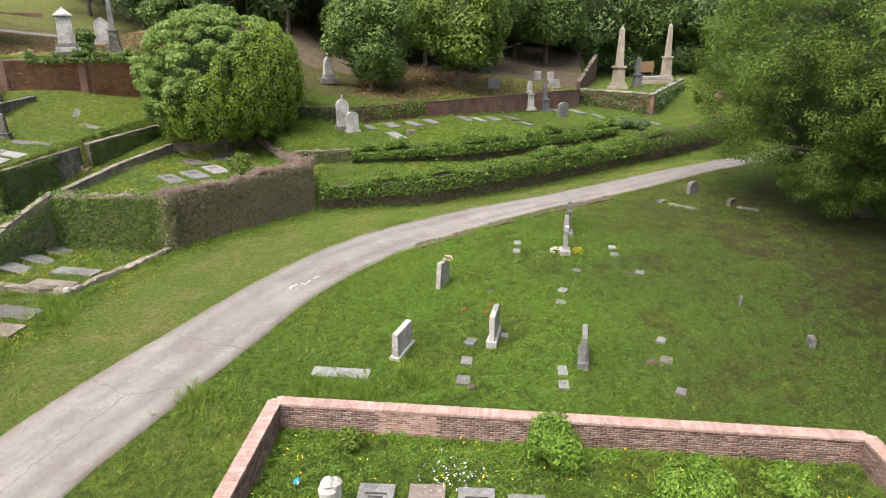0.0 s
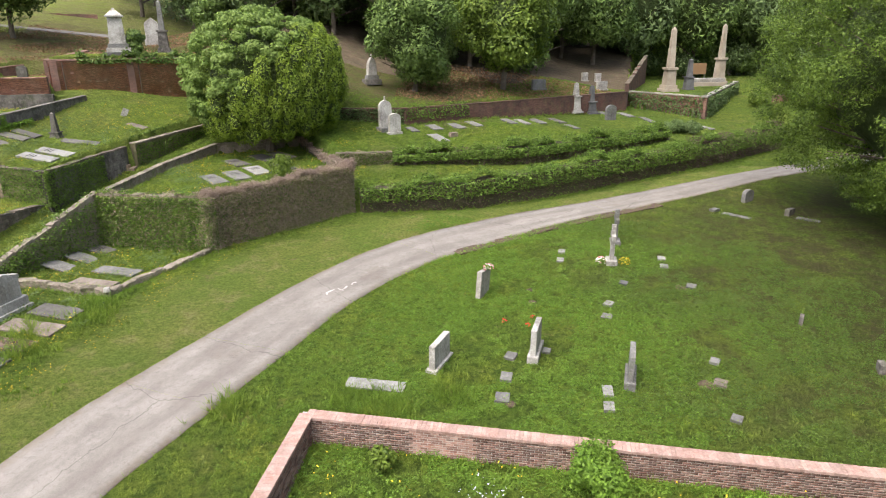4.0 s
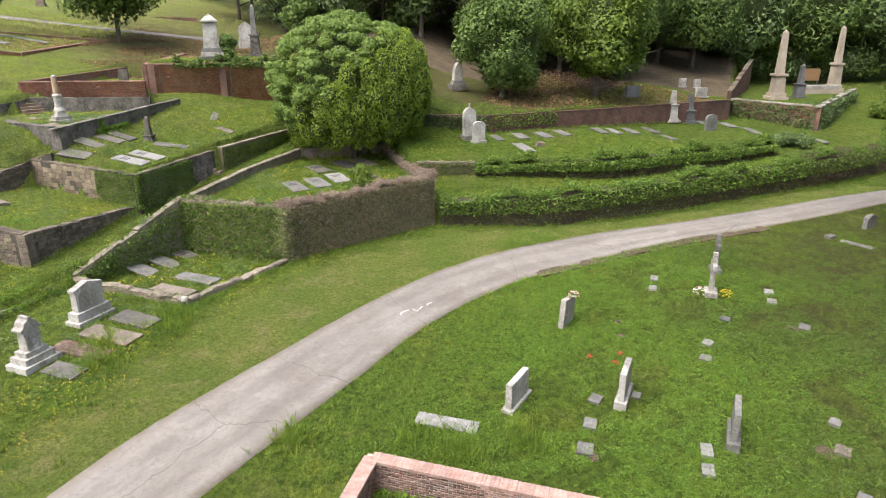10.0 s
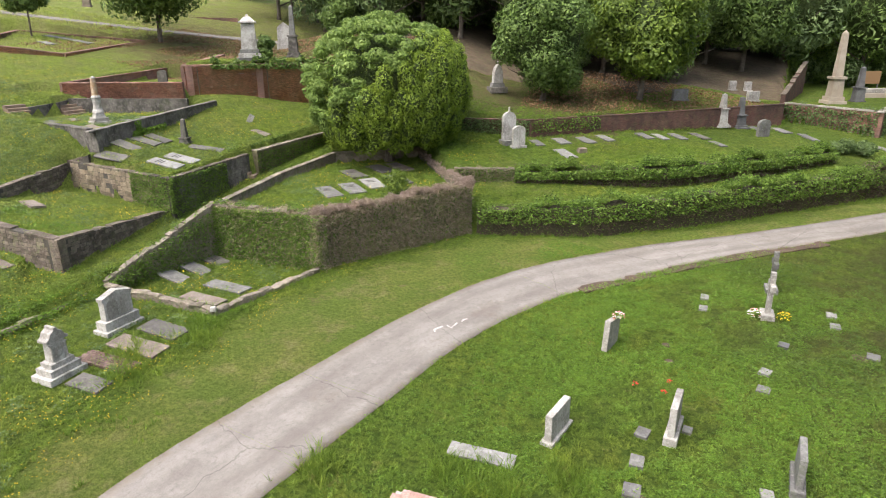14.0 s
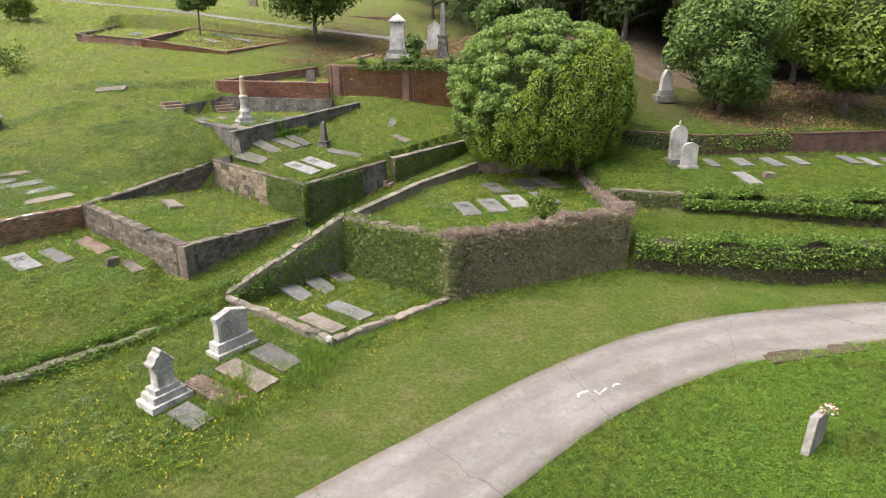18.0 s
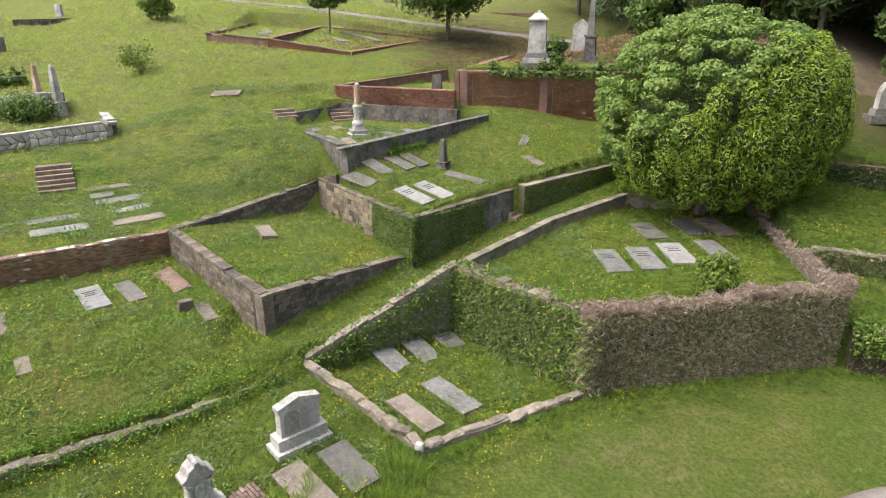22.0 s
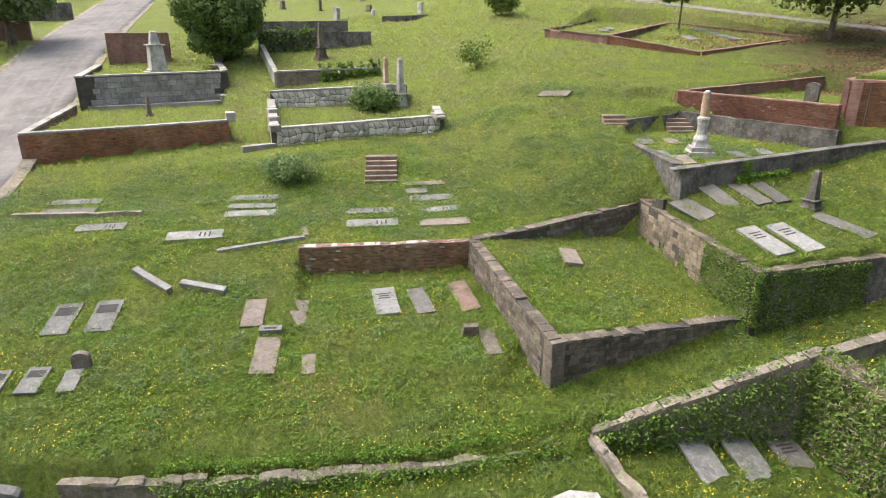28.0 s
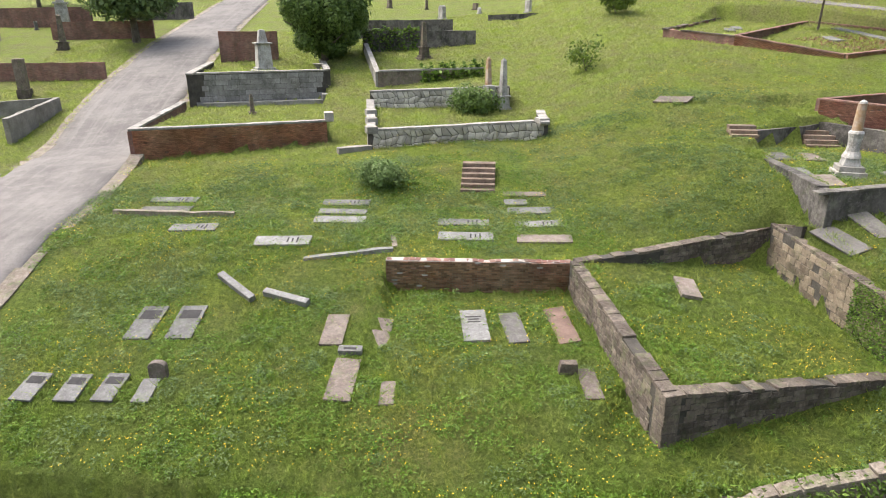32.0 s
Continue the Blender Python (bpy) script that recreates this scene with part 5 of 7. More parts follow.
part("bowl", lathe(bmesh.new(), [(0.2, 0), (0.1, 0.2), (0.14, 0.35), (0.4, 0.6), (0.44, 0.66)]), MARBLE, t)
obelisk(-59.5, 14.8, 15, 0.6, 1.5, STONE, "small slim grey post stone in a plot", 1, 0.1)
headstone(-71.8, -3.7, 10, 1.4, 3.1, 0.7, STONE, "grey square monument on the lawn by the road", 0.7)
obelisk(-88.6, -5.2, 10, 1.3, 3.6, STONE, "grey obelisk within a low curb", 1, 0.15)
obelisk(-103.0, -9.0, 10, 2.2, 6.0, MARBLE, "pale tall monument on the hilltop", 2, 0.4)
for x, y, r, h in [(-92, 36, 20, 1.6), (-99, 52, 20, 2.0), (-96, 62, 10, 1.5), (-110, 44, 10, 1.8), (-86, 58, 5, 1.3), (-75, 70, 20, 1.6), (-66, 76, 20, 1.4), (-112, 20, 10, 1.8), (-108, 32, 10, 1.3)]:
    headstone(x, y, r, 0.9, h, 0.5, MARBLE if h > 1.55 else STONE, "distant pale headstone on the hilltop", 0.2, "round", group="hilltop headstones")
hill_rng = random.Random(41)
for i in range(26):
    x, y = hill_rng.uniform(-128, -88), hill_rng.uniform(-22, 74)
    if -2 < y < 18:
        continue
    headstone(x, y, hill_rng.uniform(-15, 25), hill_rng.uniform(0.6, 1.2), hill_rng.uniform(0.7, 1.7), 0.35, hill_rng.choice((MARBLE, STONE, STONE, SLATE)), "distant weathered headstone on the hilltop", 0.15, hill_rng.choice(("round", "flat")), group="hilltop headstones")
slab(-45.3, 38.8, 2.0, 0.9, 35, PINK, "lone pinkish slab in the hillside grass", "", 0.13)
slab(-31.1, 31.2, 1.5, 0.75, 160, PINK, "broken grave slab within the stone-walled plot", "", 0.22)
slab(-24.6, 44.6, 1.6, 0.6, 160, PINK, "brick-edged broken grave slab in the grass", "", 0.1)
for (x, y, x2, y2) in [(-36.55, 14.45, -34.68, 15.65), (-35.06, 16.12, -33.92, 17.65)]:
    r = math.degrees(math.atan2(y2 - y, x2 - x))
    t = thing("fallen_curb_stone", on_ground((x + x2) / 2, (y + y2) / 2, r, 0.0, 0.6), "long pale curb stone fallen on the bank", "stone")
    part("stone", box(math.hypot(x2 - x, y2 - y), 0.28, 0.24, None, 0.03), PALE, t)


# steps up the bank
STEP_STONE = weathered("brown_step_stone", (0.185, 0.122, 0.088), (0.06, 0.045, 0.036), (0.25, 0.19, 0.15), 2.2, 14, 0.9, 0.012, 0.75, 0.2, 0.2, lichen=0.4)
def steps(x, y, rot, wide, count, rise, tread, label):
    t = thing("stone_steps", pose(x, y, floor_at(x, y), 0, 0, rot), label, "steps", kind="structure")
    for i in range(count):
        part("tread", box(wide, tread * (count - i) + 0.2, rise, pose(0, tread * i + (tread * (count - i) + 0.2) / 2, rise * i - 0.06), 0.025), STEP_STONE, t)
    return t


steps(-41.75, 26.25, 72, 1.7, 6, 0.19, 0.36, "five worn brown stone steps up the bank")
steps(-39.7, 39.5, 70, 1.3, 3, 0.18, 0.3, "dark steps into the concrete-walled plot")
steps(-39.6, 44.2, 70, 1.6, 4, 0.2, 0.32, "dark brown steps below the brick wall")
steps(-23.4, 41.6, 100, 1.0, 4, 0.2, 0.3, "narrow stone steps beside the ivy wall")


# ---- the walls of the plots ----
def along(line, k):
    """The place and the way at a share k of a line of corners."""
    runs = [math.dist(a, b) for a, b in zip(line, line[1:])]
    d = k * sum(runs)
    for i, r in enumerate(runs):
        if d <= r or i == len(runs) - 1:
            (ax, ay), (bx, by) = line[i], line[i + 1]
            f = min(d / r, 1.0)
            return ax + (bx - ax) * f, ay + (by - ay) * f, (bx - ax) / r, (by - ay) / r, i, f
        d -= r


def block_face(ob, a, b, top_a, top_b, side, foot, size, material, seed, thick=0.42, limit=140, skip=0.0):
    """Dressed blocks in courses on one face of a wall, each a piece of its own."""
    rng = random.Random(seed)
    run = math.dist(a, b)
    ux, uy = (b[0] - a[0]) / run, (b[1] - a[1]) / run
    rot = math.degrees(math.atan2(uy, ux))
    nx_, ny_ = -uy * side, ux * side
    meshes = []
    for k in range(7):
        w = size[0] * (0.65 + 0.13 * k)
        me = mesh_of(box(w - 0.018, 0.1, size[1] - 0.016, None, 0.014))
        me.materials.append(material)
        meshes.append((w, me))
    z, made, row = 0.0, 0, 0
    while made < limit:
        d, any_ = -rng.random() * size[0] * 0.5, False
        while d < run and made < limit:
            w, me = rng.choice(meshes)
            mid = d + w / 2
            d += w
            if mid < w / 2 + 0.02 or mid > run - w / 2 - 0.02 or rng.random() < skip:
                continue
            x, y = a[0] + ux * mid, a[1] + uy * mid
            top = top_a + (top_b - top_a) * mid / run - z - size[1] - 0.05
            if top < floor_at(x + nx_ * 0.7, y + ny_ * 0.7) - size[1]:
                continue
            off = thick / 2 - 0.03 + rng.uniform(-0.008, 0.012)
            part("stone_block", me, material, ob, at=pose(x + nx_ * off, y + ny_ * off, top, rng.uniform(-1, 1), rng.uniform(-0.8, 0.8), rot))
            made, any_ = made + 1, True
        z += size[1]
        row += 1
        if not any_ or row > 12:
            return


def coping(ob, line, tops, wide, high, piece, material, seed=1, lost=0.0, tip=0.5):
    """Flat stones along the top of a wall, end to end."""
    rng = random.Random(seed)
    total = sum(math.dist(a, b) for a, b in zip(line, line[1:]))
    n = max(1, int(total / piece))
    me = mesh_of(box(total / n - 0.012, wide, high, None, 0.018))
    me.materials.append(material)
    for i in range(n):
        if rng.random() < lost:
            continue
        x, y, ux, uy, k, f = along(line, (i + 0.5) / n)
        rise = math.degrees(math.atan2(tops[k + 1] - tops[k], math.dist(line[k], line[k + 1])))
        z = tops[k] + (tops[k + 1] - tops[k]) * f
        part("coping_stone", me, material, ob, at=pose(x + rng.uniform(-0.015, 0.015), y, z - 0.01 + rng.uniform(-0.008, 0.012), 0, -rise + rng.uniform(-tip, tip), math.degrees(math.atan2(uy, ux)) + rng.uniform(-2, 2) * tip))


def brick_face(ob, a, b, top_a, top_b, side, thick, seed, most=60, material=AGED_BRICK):
    """Brick courses proud of one face of a wall, joined into one part."""
    rng = random.Random(seed)
    run = math.dist(a, b)
    ux, uy = (b[0] - a[0]) / run, (b[1] - a[1]) / run
    nx_, ny_ = -uy * side, ux * side
    points, faces = [], []
    for row in range(most):
        d, any_ = -0.11 * (row % 2), False
        while d < run:
            k0, k1 = max(d, 0.0), min(d + 0.206, run)
            d += 0.216
            if k1 - k0 < 0.05 or rng.random() < 0.015:
                continue
            mid = (k0 + k1) / 2
            x, y = a[0] + ux * mid, a[1] + uy * mid
            top = top_a + (top_b - top_a) * mid / run - 0.02 - row * 0.075
            if top < floor_at(x + nx_ * (thick / 2 + 0.5), y + ny_ * (thick / 2 + 0.5)) - 0.1:
                continue
            any_ = True
            out = thick / 2 + 0.012 + rng.uniform(-0.006, 0.012)
            base = len(points)
            for o, z, k in itertools.product((thick / 2 - 0.05, out), (top - 0.066 + rng.uniform(-0.003, 0.003), top), (k0, k1)):
                points.append((a[0] + ux * k + nx_ * o, a[1] + uy * k + ny_ * o, z))
            faces.extend([(base + p, base + q, base + r, base + t) for p, q, r, t in ((4, 5, 7, 6), (2, 3, 7, 6), (0, 1, 5, 4), (0, 2, 6, 4), (1, 3, 7, 5))])
        if not any_:
            break
    rest = part("brickwork", mesh_from(points, faces), material, ob)
    rest["kind"] = "stuff"


def rubble_face(ob, a, b, top_a, top_b, side, thick, seed, material, cell=(0.38, 0.42)):
    """Irregular fitted stones on one face of a wall, joined into one part."""
    rng = np.random.default_rng(seed)
    run = math.dist(a, b)
    ux, uy = (b[0] - a[0]) / run, (b[1] - a[1]) / run
    nx_, ny_ = -uy * side, ux * side
    cols, rows = int(run / cell[0]), 9
    joint = {}

    def corner(i, j):
        if (i, j) not in joint:
            d = min(max((i + 0.5 * (j % 2) + rng.uniform(-0.34, 0.34)) * cell[0], 0.0), run)
            joint[i, j] = (d, (j + rng.uniform(-0.3, 0.3) * (j > 0)) * cell[1])
        return joint[i, j]

    points, faces = [], []
    for i, j in itertools.product(range(cols), range(rows)):
        ring = [corner(i, j), corner(i + 1, j), corner(i + 1, j + 1), corner(i, j + 1)]
        cd, cz = sum(p[0] for p in ring) / 4, sum(p[1] for p in ring) / 4
        top = top_a + (top_b - top_a) * cd / run
        if top - cz < floor_at(a[0] + ux * cd + nx_ * 0.8, a[1] + uy * cd + ny_ * 0.8) - 0.25:
            continue
        base, out = len(points), thick / 2 + rng.uniform(0.02, 0.055)
        for o, k in ((thick / 2 - 0.04, 0.95), (out - 0.02, 0.93), (out, 0.78)):
            for d, z in ring:
                d, z = cd + (d - cd) * k, cz + (z - cz) * k
                points.append((a[0] + ux * d + nx_ * o, a[1] + uy * d + ny_ * o, top - z))
        for lo in (0, 4):
            faces.extend([(base + lo + p, base + lo + (p + 1) % 4, base + lo + 4 + (p + 1) % 4, base + lo + 4 + p) for p in range(4)])
        faces.append((base + 8, base + 9, base + 10, base + 11))
    rest = part("rubble_stones", mesh_from(points, faces), material, ob)
    rest["kind"] = "stuff"


def rocks(ob, line, tops, size, seed, material, gap=0.8):
    """Broken, half-sunk stones along the top of a worn curb."""
    rng = np.random.default_rng(seed)
    shapes = []
    for k in range(5):
        bm = bmesh.new()
        bmesh.ops.create_icosphere(bm, subdivisions=2, radius=0.5)
        for v in bm.verts:
            v.co = Vector((max(min(v.co.x * 1.7, 0.53), -0.53), max(min(v.co.y * 1.6, 0.5), -0.5), max(min(v.co.z * 1.3, 0.42), -0.5))) + Vector(rng.normal(0, 0.035, 3))
        me = mesh_of(bm)
        me.materials.append(material)
        shapes.append(me)
    total = sum(math.dist(a, b) for a, b in zip(line, line[1:]))
    d = 0.1
    while d < total:
        wide = size * rng.uniform(0.6, 1.5)
        if rng.random() < gap:
            x, y, ux, uy, k, f = along(line, (d + wide / 2) / total)
            z = tops[k] + (tops[k + 1] - tops[k]) * f - 0.05 + rng.normal(0, 0.02)
            m = pose(x + rng.normal(0, 0.03), y + rng.normal(0, 0.03), z, rng.normal(0, 5), rng.normal(0, 5), math.degrees(math.atan2(uy, ux)) + rng.normal(0, 9))
            part("curb_stone", shapes[int(rng.integers(5))], material, ob, at=m @ Matrix.Diagonal((wide, rng.uniform(0.26, 0.4), rng.uniform(0.16, 0.28), 1)))
        d += wide


JOINT = weathered("dark_joint", (0.07, 0.062, 0.052), (0.03, 0.028, 0.025), (0.1, 0.09, 0.075), 3, 20, 0.95, 0.02, 0.7, 0)
SIDE_A, SIDE_B = [(-25.3, 26.9), (-33.2, 27.7)], [(-25.3, 26.9), (-25.7, 35.0)]
w = wall("retaining_wall", SIDE_A, [3.1, 3.8], 0.42, JOINT, "grey dressed-stone retaining wall round a grassy plot")
block_face(w, *SIDE_A, 3.1, 3.8, 1, 0, (0.42, 0.2), STONE, 1, 0.42, 220)
coping(w, SIDE_A, [3.06, 3.78], 0.46, 0.12, 0.42, STONE, 2, 0.12, 2.5)
w = wall("retaining_wall", SIDE_B, [3.05, 2.25], 0.42, JOINT, "grey dressed-stone front wall of a raised plot")
block_face(w, *SIDE_B, 3.05, 2.25, -1, 0, (0.4, 0.19), STONE, 3, 0.42, 220)
coping(w, SIDE_B, [3.02, 2.2], 0.48, 0.12, 0.42, STONE, 4, 0.22, 3.0)
corner = mesh_of(box(0.5, 0.5, 0.29, None, 0.02))
corner.materials.append(STONE)
for i in range(6):
    part("stone_block", corner, STONE, w, at=pose(-25.3, 26.93, 2.82 - 0.3 * i, 0, 0, 2 * (i % 3)))
line = [(-33.2, 27.7), (-33.4, 31.0), (-33.9, 37.0), (-31.9, 36.7)]
w = wall("retaining_wall", line, [3.85, 4.0, 4.4, 5.0], 0.4, JOINT, "sloping stone wall holding the hillside")
block_face(w, (-33.4, 31.0), (-33.9, 37.0), 4.0, 4.42, -1, 0, (0.45, 0.2), STONE, 5, 0.4, 120)
coping(w, line, [3.8, 3.95, 4.36, 4.95], 0.44, 0.12, 0.5, STONE, 6, 0.3, 3.0)
line = [(-33.7, 36.8), (-25.3, 35.3), (-23.9, 41.4)]
w = wall("retaining_wall", line, [4.55, 4.15, 4.55], 0.4, JOINT, "stone retaining wall partly grown with ivy")
block_face(w, line[0], line[1], 4.55, 4.15, -1, 0, (0.45, 0.3), weathered("tan_stone", (0.215, 0.165, 0.115), (0.065, 0.052, 0.038), (0.30, 0.245, 0.18), 1.5, 16, 0.92, 0.02, 0.8, 0.3, 0.25, streak=0.3, lichen=0.4), 7, 0.4, 90, 0.12)
block_face(w, line[1], line[2], 4.15, 4.55, -1, 0, (0.5, 0.3), DARK_STONE, 8, 0.4, 70)
coping(w, line, [4.5, 4.1, 4.5], 0.44, 0.12, 0.5, STONE, 9, 0.15, 2.0)
w = wall("brick_wall", [(-35.35, 20.75), (-33.35, 27.6)], [3.75, 3.8], 0.35, MORTAR, "low brown brick retaining wall with a broken top")
brick_face(w, (-35.35, 20.75), (-33.35, 27.6), 3.74, 3.79, -1, 0.35, 5, 60, TAN_BRICK)
rng = random.Random(3)
one = mesh_of(box(0.21, 0.3, 0.075, None, 0.008))
one.materials.append(OLD_BRICK)
for i in range(32):
    x, y, ux, uy, k, f = along([(-35.35, 20.75), (-33.35, 27.6)], (i + 0.5) / 32)
    if rng.random() < 0.75:
        part("brick", one, BRICK, w, at=pose(x, y, 3.69 + 0.05 * f + rng.uniform(-0.03, 0.02), rng.uniform(-5, 5), rng.uniform(-5, 5), math.degrees(math.atan2(uy, ux)) + rng.uniform(-9, 9)))
line = [(-27.1, 12.6), (-26.2, 15.0), (-25.2, 18.0), (-23.9, 22.5), (-23.2, 27.0)]
w = wall("curb", line, [0.7, 0.68, 0.68, 0.7, 0.9], 0.3, CURB, "mossy low stone curb below the lawn", 0.07)
rocks(w, line, [0.76, 0.74, 0.74, 0.76, 0.96], 0.62, 4, CURB, 0.75)
w = wall("retaining_wall", [(-23.2, 27.0), (-21.2, 33.5)], [1.1, 3.45], 0.36, CURB, "sloping overgrown wall beside a grass walk")
coping(w, [(-23.2, 27.0), (-21.2, 33.5)], [1.05, 3.42], 0.4, 0.12, 0.5, CURB, 5, 0.15, 3.0)
line = [(-23.2, 27.0), (-16.8, 26.3), (-14.4, 31.9)]
w = wall("curb", line, [1.02, 0.68, 0.82], 0.3, CURB, "crumbling low curb round flat graves", 0.05)
rocks(w, line, [1.06, 0.72, 0.86], 0.68, 6, CURB, 0.95)
t = stand("white_stone", -16.75, 26.1, 20, "small painted white stone at a plot corner", "stone", lift=0.25)
part("stone", box(0.3, 0.22, 0.22, None, 0.05, 0.8), MARBLE, t)

IVY_LINE, IVY_TOPS = [(-21.2, 33.5), (-14.5, 32.4), (-8.4, 39.5)], [3.3, 3.5, 3.85]
ivy_wall = wall("ivy_wall", IVY_LINE, IVY_TOPS, 0.55, IVY_WALL, "tall retaining wall covered with dry and green ivy")
plot_side = wall("plot_wall", [(-8.4, 39.5), (-11.5, 44.8), (-14.5, 50.2)], [3.8, 3.6, 3.9], 0.4, CURB, "mossy stone side wall of a raised plot")
line = [(-21.2, 33.5), (-21.2, 40.8), (-20.0, 46.7), (-14.5, 50.2)]
w = wall("plot_wall", line, [3.3, 3.5, 3.85, 3.9], 0.3, CURB, "low mossy stone edge along a grass walk")
coping(w, line, [3.26, 3.46, 3.81, 3.86], 0.4, 0.12, 0.7, CURB, 7, 0.06, 1.5)
hedge_walk = wall("hedge_wall", [(-23.6, 41.9), (-20.6, 52.0)], [4.65, 5.15], 0.5, IVY_WALL, "clipped ivy-grown wall beside a grass walk")
coping(hedge_walk, [(-23.6, 41.9), (-20.6, 52.0)], [4.66, 5.16], 0.56, 0.1, 1.0, CURB, 8)
line = [(-38.0, 38.9), (-31.4, 37.0), (-29.6, 47.0)]
w = wall("concrete_wall", line, [6.57, 6.5, 7.3], 0.4, DARK_STONE, "dark weathered concrete plot wall")
coping(w, line, [6.55, 6.48, 7.28], 0.46, 0.1, 1.5, DARK_STONE, 9)
wall("concrete_wall", [(-40.3, 40.2), (-41.1, 45.0)], [7.25, 7.35], 0.35, DARK_STONE, "dark weathered concrete plot wall")
wall("concrete_wall", [(-41.0, 45.0), (-32.3, 47.5)], [7.45, 7.4], 0.35, DARK_STONE, "dark weathered concrete back wall")
line = [(-42.0, 58.0), (-41.6, 45.4), (-32.6, 47.6)]
w = wall("brick_wall", line, [9.0, 8.55, 8.55], 0.35, OLD_BRICK, "red brick wall of a raised plot")
coping(w, line, [8.98, 8.54, 8.54], 0.42, 0.09, 0.6, OLD_BRICK, 10)
brick_face(w, line[1], line[2], 8.55, 8.55, -1, 0.35, 6)
line = [(-37.0, 60.0), (-32.9, 48.4), (-19.0, 57.0)]
red_high = wall("brick_wall", line, [10.1, 9.7, 9.75], 0.45, OLD_BRICK, "tall red brick retaining wall with pilasters")
coping(red_high, line, [10.1, 9.7, 9.75], 0.6, 0.14, 0.7, OLD_BRICK, 11)
brick_face(red_high, line[1], line[2], 9.7, 9.75, -1, 0.45, 7)
for k in (0.02, 0.34, 0.6, 0.85):
    x, y = -32.9 + 13.9 * k, 48.4 + 8.6 * k
    part("pilaster", box(0.5, 0.12, 4.0, pose(x + 0.13, y - 0.21, 5.7, 0, 0, 31.7), 0.01), OLD_BRICK, red_high)
    part("drain_pipe", box(0.07, 0.07, 3.4, pose(x + 0.65, y + 0.08, 6.2, 0, 0, 31.7), 0.02), EARTH, red_high, "dark rusty downpipe")
LONG_BRICK = coursed(weathered("sooty_brick", (0.120, 0.055, 0.042), (0.042, 0.028, 0.024), (0.165, 0.088, 0.068), 0.9, 14, 0.9, 0.012, 0.85, 0.15, 0.2, streak=0.4), (0.13, 0.10, 0.085), 0.5)
w = wall("brick_wall", RED_LONG, [5.9, 5.85, 5.75, 5.7, 5.3], 0.4, LONG_BRICK, "long dark brick retaining wall")
red_long = w
coping(w, RED_LONG, [5.88, 5.83, 5.73, 5.68, 5.28], 0.46, 0.09, 1.2, LONG_BRICK, 12)
line = [(16.0, 75.0), (22.3, 68.8), (31.5, 86.0)]
w = wall("plot_wall", line, [5.3, 5.3, 5.6], 0.5, OLD_BRICK, "brick plot wall with sandstone coping")
coping(w, line, [5.28, 5.28, 5.58], 0.62, 0.14, 1.6, COPING, 13)
line = [(15.7, 75.2), (21.2, 91.0)]
w = wall("brick_wall", line, [6.1, 8.6], 0.4, LONG_BRICK, "dark brick side wall of the obelisk plot", 0.06)
coping(w, line, [6.08, 8.58], 0.5, 0.12, 1.1, STONE, 26, 0.2, 2.0)
wall("brick_wall", [(33.0, 78.0), (45.0, 86.0)], [4.6, 4.8], 0.4, OLD_BRICK, "low red brick wall beyond the obelisks")
# plots up the hill
RUBBLE = [(-58.3, 23.0), (-50.5, 22.1), (-48.2, 32.2), (-51.5, 33.2)]
w = wall("rubble_wall", RUBBLE, [7.2, 6.3, 6.85, 7.0], 0.45, JOINT, "pale rubble-stone plot wall with flat coping")
coping(w, RUBBLE, [7.18, 6.28, 6.83, 6.98], 0.55, 0.14, 1.3, PALE_COPING, 14)
rubble_face(w, RUBBLE[1], RUBBLE[2], 6.3, 6.85, -1, 0.45, 30, WHITE_STONE)
rubble_face(w, RUBBLE[0], RUBBLE[1], 7.2, 6.3, -1, 0.45, 31, WHITE_STONE)
rubble_face(w, RUBBLE[1], RUBBLE[2], 6.3, 6.85, 1, 0.45, 32, WHITE_STONE)
for x, y, z in ((-50.5, 22.1, 6.35), (-52.4, 22.35, 6.6), (-54.4, 22.55, 6.85), (-48.3, 32.1, 6.85)):
    part("pier_cap", box(0.75, 0.66, 0.42, pose(x, y, z - 0.2, 0, 0, 6), 0.03), PALE_COPING, w)
line = [(-58.3, 23.0), (-57.2, 33.0)]
w = wall("rubble_wall", line, [7.75, 8.0], 0.45, JOINT, "pale rubble-stone back wall with flat coping")
rubble_face(w, line[0], line[1], 7.75, 8.0, -1, 0.45, 33, WHITE_STONE)
coping(w, line, [7.74, 7.98], 0.55, 0.14, 1.3, PALE_COPING, 15)
line = [(-64.4, 24.4), (-63.2, 32.8)]
w = wall("rubble_wall", line, [8.7, 8.9], 0.4, STONE, "dark rubble wall with pale coping")
coping(w, line, [8.7, 8.9], 0.5, 0.14, 1.3, PALE_COPING, 16)
line = [(-64.4, 24.4), (-76.0, 24.8)]
w = wall("plot_wall", line, [8.7, 10.6], 0.4, PALE_COPING, "pale stone plot edge")
w = wall("concrete_wall", [(-76.2, 24.6), (-73.4, 35.0)], [11.6, 11.7], 0.4, DARK_STONE, "grey concrete wall with creeper on it")
wall("concrete_wall", [(-83.0, 24.0), (-80.5, 34.5)], [12.6, 12.7], 0.4, DARK_STONE, "grey concrete wall with creeper on it")
line = [(-64.0, 9.6), (-52.4, 8.4), (-53.5, 19.6)]
w = wall("brick_wall", line, [6.7, 6.5, 6.5], 0.4, OLD_BRICK, "red brick plot wall with pale coping")
coping(w, line, [6.7, 6.5, 6.5], 0.5, 0.13, 1.6, PALE_COPING, 17)
part("end_stone", box(0.9, 0.55, 0.55, pose(-53.8, 19.8, 6.5), 0.03), PALE_COPING, w)
